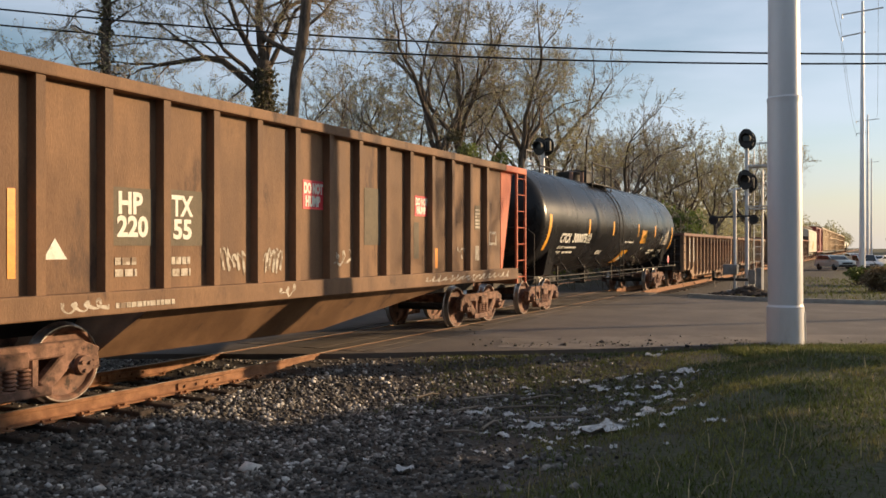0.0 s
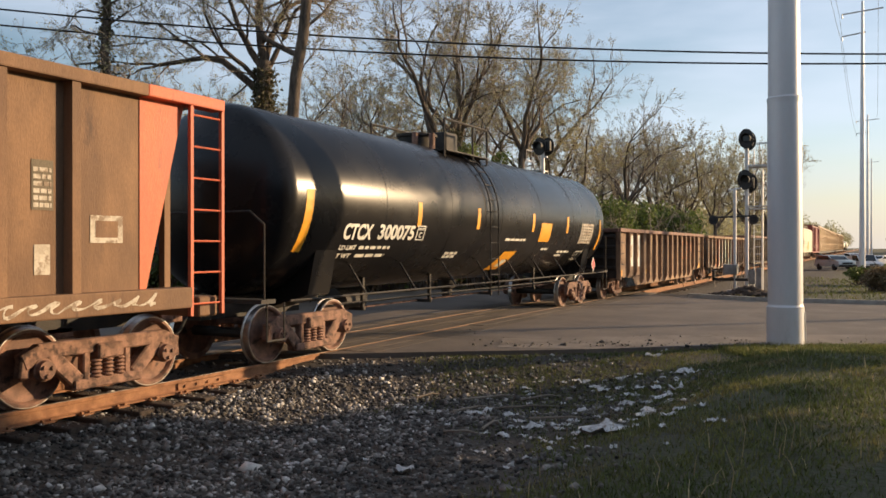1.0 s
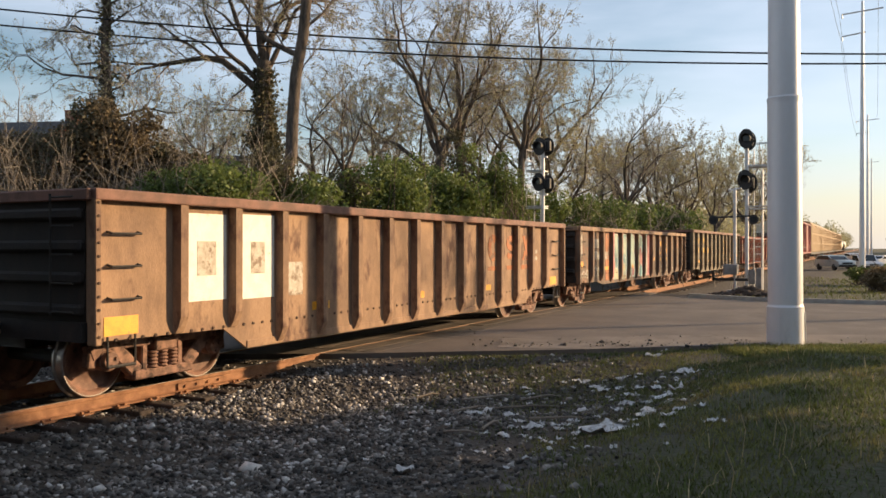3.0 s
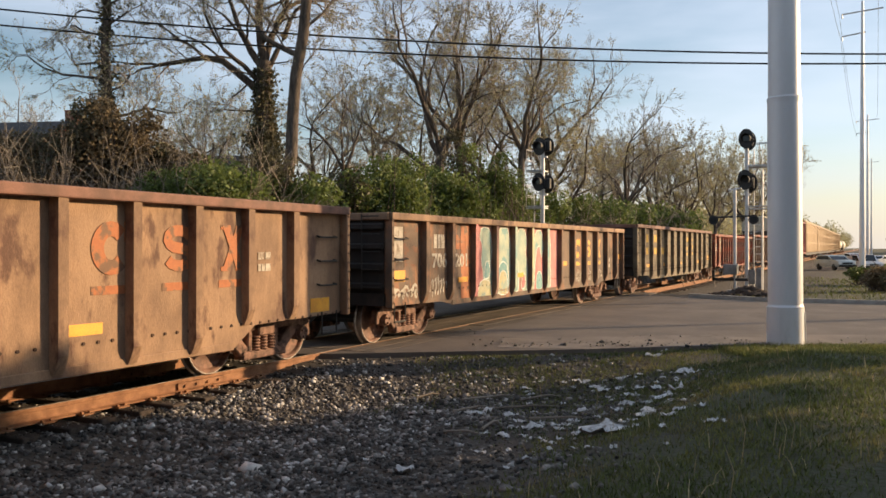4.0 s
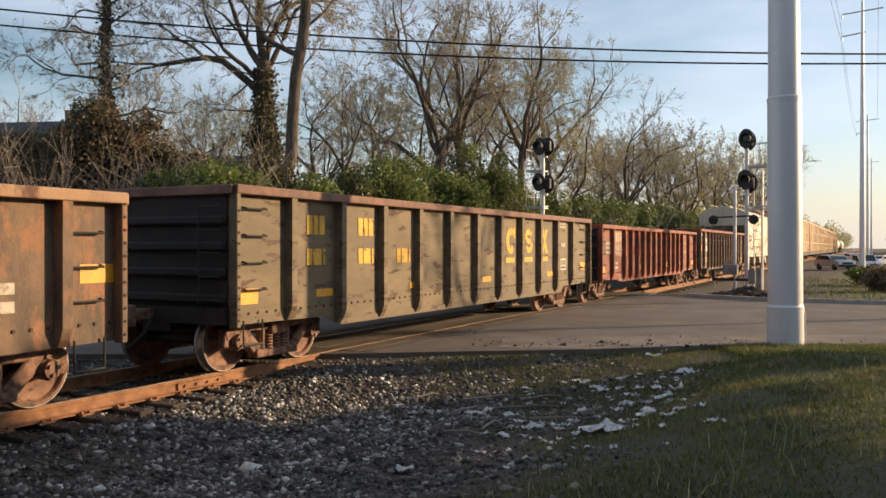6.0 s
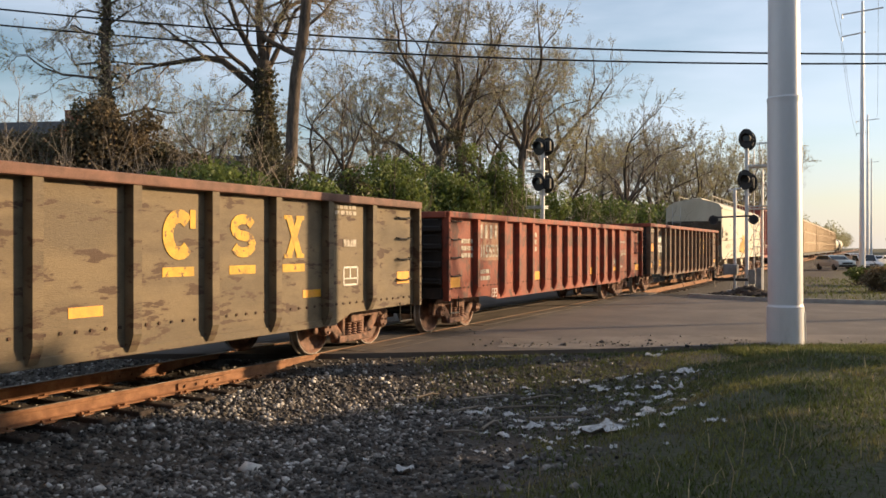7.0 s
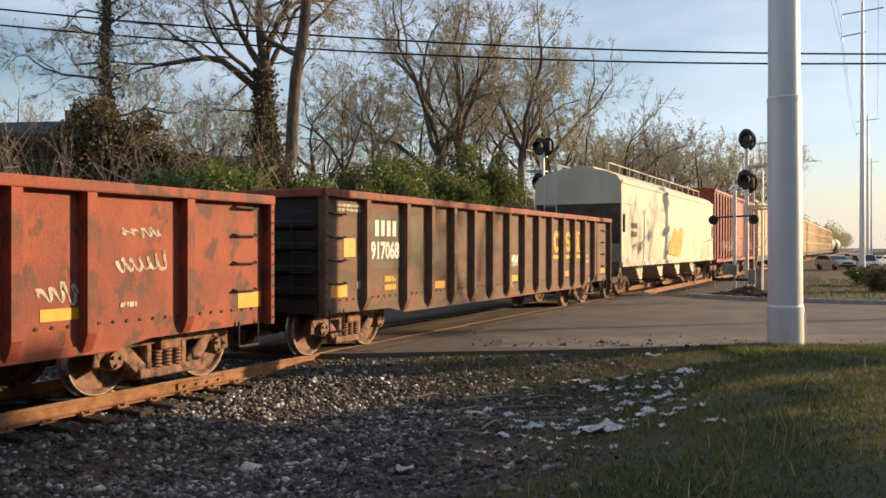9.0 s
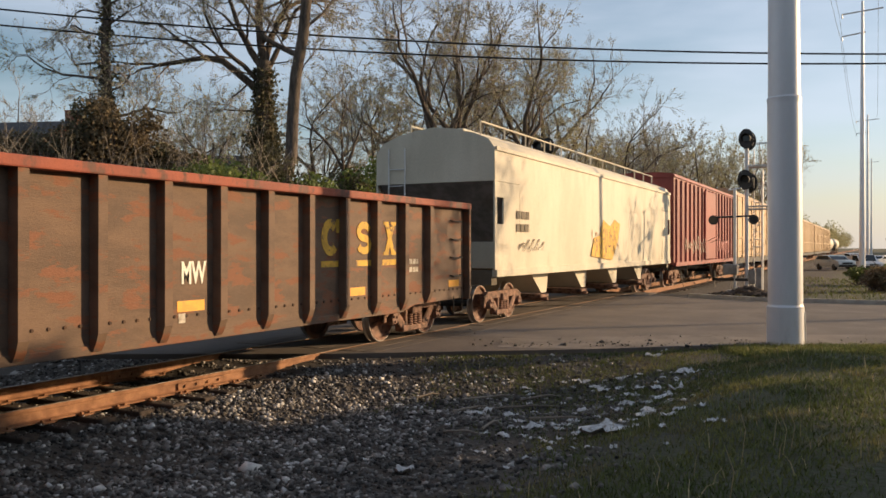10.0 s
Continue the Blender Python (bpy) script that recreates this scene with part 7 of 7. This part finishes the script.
def debris():
    rs = np.random.RandomState(12)
    n = 260
    lat, dep = rs.uniform(0.5, 9, n), 15.2 + rs.gamma(1.5, 0.35, n)
    x, y = EYE[0] + FWD.x * dep + RGT.x * lat, FWD.y * dep + RGT.y * lat
    v, f = stone_arrays(np.stack([x, y, np.full(n, 0.002)], -1), rs.gamma(2, 0.006, n) + 0.004, rs)
    tagged(raw("road_debris", v, f, "stone"), "loose stones and dirt along the road edge", "gravel", kind="stuff")
    c = at_view(11.6, 31.6)
    n = 700
    d = rs.normal(0, 0.33, (n, 2))
    z = 0.30 * np.exp(-(d ** 2).sum(1) / 0.16) * rs.uniform(0.6, 1.0, n)
    v, f = stone_arrays(np.stack([c.x + d[:, 0] * 1.5, c.y + d[:, 1], z], -1), rs.gamma(4, 0.013, n) + 0.01, rs)
    tagged(raw("dirt_heap", v, f, "tie_wood"), "small heap of brown dirt at the signal's foot", "dirt", kind="stuff")


ballast()
debris()
verge()
litter()


# ---- distance ----
def house(px, dep, w, d, eave, ridge, wall, label, turn=0.0, chimney=True):
    p = at_view((px - 784) / 1470 * dep, dep)
    h = empty("house", (p.x, p.y, -0.3), radians(YAW + turn))
    tagged(h, label, "house")
    part("wall", boxes((-w / 2, w / 2, 0, d, 0, eave)), wall, h)
    bm = bmesh.new()
    prism(bm, [(-0.4, eave - 0.1), (d / 2, ridge), (d + 0.4, eave - 0.1), (d + 0.4, eave - 0.3), (d / 2, ridge - 0.2), (-0.4, eave - 0.3)], "x", -w / 2 - 0.35, w / 2 + 0.35)
    part("roof", bm, "roof_dark", h)
    bm = bmesh.new()
    prism(bm, [(0, eave - 0.3), (d / 2, ridge - 0.25), (d, eave - 0.3)], "x", -w / 2, w / 2)
    part("gable", bm, wall, h)
    part("gutter", boxes((-w / 2 - 0.35, w / 2 + 0.35, -0.5, -0.38, eave - 0.3, eave - 0.15)), "siding", h)
    if chimney:
        part("chimney", rounded(boxes((-0.5, 0.4, d / 2 - 0.45, d / 2 + 0.45, ridge - 0.8, ridge + 1.1)), 0.03, 1), "brick", h)
    for k in (-1, 1):
        for z in (1.0, 3.8):
            if z + 1.5 < eave:
                win = part("window", boxes((k * w / 4 - 0.55, k * w / 4 + 0.55, -0.03, 0.02, z, z + 1.4)), "glass", h)
                part("window_frame", boxes((k * w / 4 - 0.62, k * w / 4 + 0.62, -0.06, -0.005, z - 0.08, z), (k * w / 4 - 0.62, k * w / 4 + 0.62, -0.06, -0.005, z + 1.4, z + 1.48), (k * w / 4 - 0.03, k * w / 4 + 0.03, -0.06, -0.005, z, z + 1.4)), "siding", win)


house(85, 55, 9.5, 8, 6.6, 10.7, "brick", "dark brick house with a chimney behind the thicket")
house(350, 52, 5.5, 7, 6.2, 8.3, "siding", "pale gabled house half hidden behind trees", turn=14, chimney=False)
house(-25, 40, 4.2, 6, 7.2, 8.6, "brick", "brick house wall at the edge of the thicket", turn=-8, chimney=False)


def parked_car(px, dep, turn, kind, paint, label):
    p = at_view((px - 784) / 1470 * dep, dep)
    z = float(ground_z(p.x, p.y))
    car = empty("pickup_truck" if kind == "pickup" else "car", (p.x, p.y, z), radians(turn))
    tagged(car, label, "pickup truck" if kind == "pickup" else "car", group="parked vehicles")
    L, W = (5.2, 1.9) if kind == "pickup" else (4.6, 1.82)
    side = [(-L / 2, 0.35), (L / 2, 0.35), (L / 2, 0.80), (L / 2 - 0.15, 0.98), (L / 2 - 1.3, 1.05)]
    if kind == "pickup":
        side += [(L / 2 - 1.9, 1.75), (L / 2 - 3.1, 1.75), (L / 2 - 3.3, 1.08), (-L / 2, 1.05)]
    else:
        side += [(L / 2 - 2.0, 1.50), (-L / 2 + 0.7, 1.52), (-L / 2 + 0.1, 1.0)]
    bm = bmesh.new()
    prism(bm, side, "x", -W / 2, W / 2)
    part("body", rounded(bm, 0.07, 2), paint, car, smooth=40)
    cab = [(L / 2 - 1.42, 1.08), (L / 2 - 1.95, 1.66), (L / 2 - 3.0, 1.66), (L / 2 - 3.12, 1.08)] if kind == "pickup" else [(L / 2 - 1.45, 1.06), (L / 2 - 2.05, 1.43), (-L / 2 + 0.8, 1.44), (-L / 2 + 0.4, 1.06)]
    for s in (-1, 1):
        bm = bmesh.new()
        prism(bm, cab, "x", *sorted((s * (W / 2 - 0.01), s * (W / 2 + 0.012))))
        part("side_window", bm, "glass", car)
    bm = bmesh.new()
    a, b = ((L / 2 - 1.32, 1.06), (L / 2 - 1.88, 1.72)) if kind == "pickup" else ((L / 2 - 1.33, 1.06), (L / 2 - 1.98, 1.47))
    prism(bm, [(a[0] + 0.02, a[1] + 0.02), (b[0] + 0.02, b[1] + 0.0), (b[0] - 0.02, b[1] - 0.04), (a[0] - 0.05, a[1] - 0.0)], "x", -W / 2 + 0.12, W / 2 - 0.12)
    part("windscreen", bm, "glass", car)
    part("bumper", rounded(boxes((-W / 2, W / 2, L / 2 - 0.05, L / 2 + 0.09, 0.35, 0.58)), 0.04, 2), "black_steel", car)
    part("grille", boxes((-0.5, 0.5, L / 2 - 0.02, L / 2 + 0.02, 0.62, 0.80)), "signal_black", car)
    for s in (-1, 1):
        part("headlight", rounded(boxes((s * 0.72 - 0.16, s * 0.72 + 0.16, L / 2 - 0.05, L / 2 + 0.02, 0.64, 0.82)), 0.03, 1), "galvanised", car)
        for y in (-L / 2 + 0.85, L / 2 - 0.9):
            bm = bmesh.new()
            lathe(bm, [(-0.1, 0.18), (-0.11, 0.32), (0.11, 0.32), (0.1, 0.18)], (s * (W / 2 - 0.1), y, 0.32), "x", 20)
            part("wheel", bm, "rubber", car, smooth=40)


parked_car(1477, 84, 212, "car", "car_green", "dull grey-green car parked on the rough lot")
parked_car(1527, 90, 205, "pickup", "car_white", "white pickup truck parked beside the car")
parked_car(1512, 122, 205, "car", "car_white", "white car parked further along the lot")
parked_car(1556, 118, 150, "car", "car_white", "pale parked car further along the lot")

for k, (px, dep, zt, r, mat) in enumerate(((1572, 42, 1.0, 0.7, "brown_leaf"), (1600, 38, 1.6, 0.9, "dark_leaf"), (1540, 50, 0.8, 0.6, "bush_leaf"))):
    rs_ = np.random.RandomState(60 + k)
    c = at_view((px - 784) / 1470 * dep, dep)
    bush("bush", [(c.x + rs_.uniform(-0.9, 0.9), c.y + rs_.uniform(-0.9, 0.9), rs_.uniform(0.3, zt - r), r * rs_.uniform(0.7, 1.1)) for j in range(7)], mat, "low dark green shrub on the roadside lot", 0.08, 3500, 300 + k)


def far_woods():
    """Distant tree masses on both sides of the line, one sheet of small clumps."""
    rs = np.random.RandomState(31)
    pts = []
    for k in range(240):
        y = rs.uniform(150, 520)
        right = rs.uniform() < 0.45
        x = rs.uniform(14, 40) + (y - 150) * 0.02 if right else rs.uniform(-38, -14)
        hgt = rs.uniform(10, 15) if not right else rs.uniform(4, 9.5)
        if right and y < 230:
            hgt *= 0.5
        n = 260
        d = rs.normal(0, 1, (n, 3))
        d /= np.linalg.norm(d, axis=1)[:, None]
        d *= rs.uniform(0.2, 1, (n, 1)) ** 0.5
        pts.append(np.array([[x, y, hgt * 0.55]]) + d * np.array([[hgt * 0.42, hgt * 0.42, hgt * 0.5]]))
    for k in range(110):
        y, x, hgt = rs.uniform(450, 900), rs.uniform(-60, -9), rs.uniform(9, 17)
        d = rs.normal(0, 1, (320, 3))
        d /= np.linalg.norm(d, axis=1)[:, None]
        d *= rs.uniform(0.2, 1, (320, 1)) ** 0.5
        pts.append(np.array([[x, y, hgt * 0.55]]) + d * np.array([[hgt * 0.36, hgt * 0.36, hgt * 0.45]]))
    v, f = leaf_arrays(np.concatenate(pts), 0.5, rs)
    tagged(raw("distant_woods", v, f, "bud_leaf"), "hazy distant budding woods along the railway", "woods", kind="stuff")


far_woods()


# ---- trees added outside the view for shade, towards the sun and behind ----
def shade_tree(x, y, top, r, seed, low=1.2, size=None, label="unseen dark foliage added to block sky light from behind"):
    rs = np.random.RandomState(seed)
    masses = [(x + rs.uniform(-r, r), y + rs.uniform(-r, r), rs.uniform(low, top - 0.6), size or rs.uniform(0.9, 1.5) * max(r, 1.0)) for j in range(10)]
    bush("bush", masses, "dark_leaf", label, 0.42, 3200, seed, 1 if low > 2 else 5)


# unseen raised crowns, added to shade the near gravel and grass
for k in range(10):
    u, w = 27.0, -12.0 + k * 1.62
    top = (5.5, 5.8, 5.6, 5.9, 5.5, 5.9, 5.6, 5.8, 5.7, 5.5)[k]
    shade_tree(0.72 * u - 0.69 * w, 0.69 * u + 0.72 * w, top, 0.9, 400 + k, 4.42 if k > 7 else 4.58, 0.66, "unseen evergreen crown on a stem, added to shade the ground")
# two lower unseen crowns, added to darken the littered hollow
for k, w in enumerate((3.5, 4.4)):
    shade_tree(0.72 * 27 - 0.69 * w, 0.69 * 27 + 0.72 * w, 4.0, 0.6, 460 + k, 3.22, 0.26, "unseen evergreen crown on a stem, added to shade the ground")
# ring of unseen foliage round the viewpoint, added to cut the sky's fill
for k in range(12):
    ang = radians(-165 + k * 20)
    shade_tree(9.2 + 19 * math.cos(ang) + 3, -6 + 15 * math.sin(ang) - 4, 12.0, 2.6, 430 + k, 0.6)
for model, u, w, sc, turn in ((t4, 33, 10.6, 0.8, 30), (t4, 44, 21.6, 0.75, 80)):
    t = copy_thing(model, Matrix.Translation((0.72 * u - 0.69 * w, 0.69 * u + 0.72 * w, 0.1)) @ Matrix.Rotation(radians(turn), 4, "Z"))
    t.scale = (sc, sc, sc)

motions()
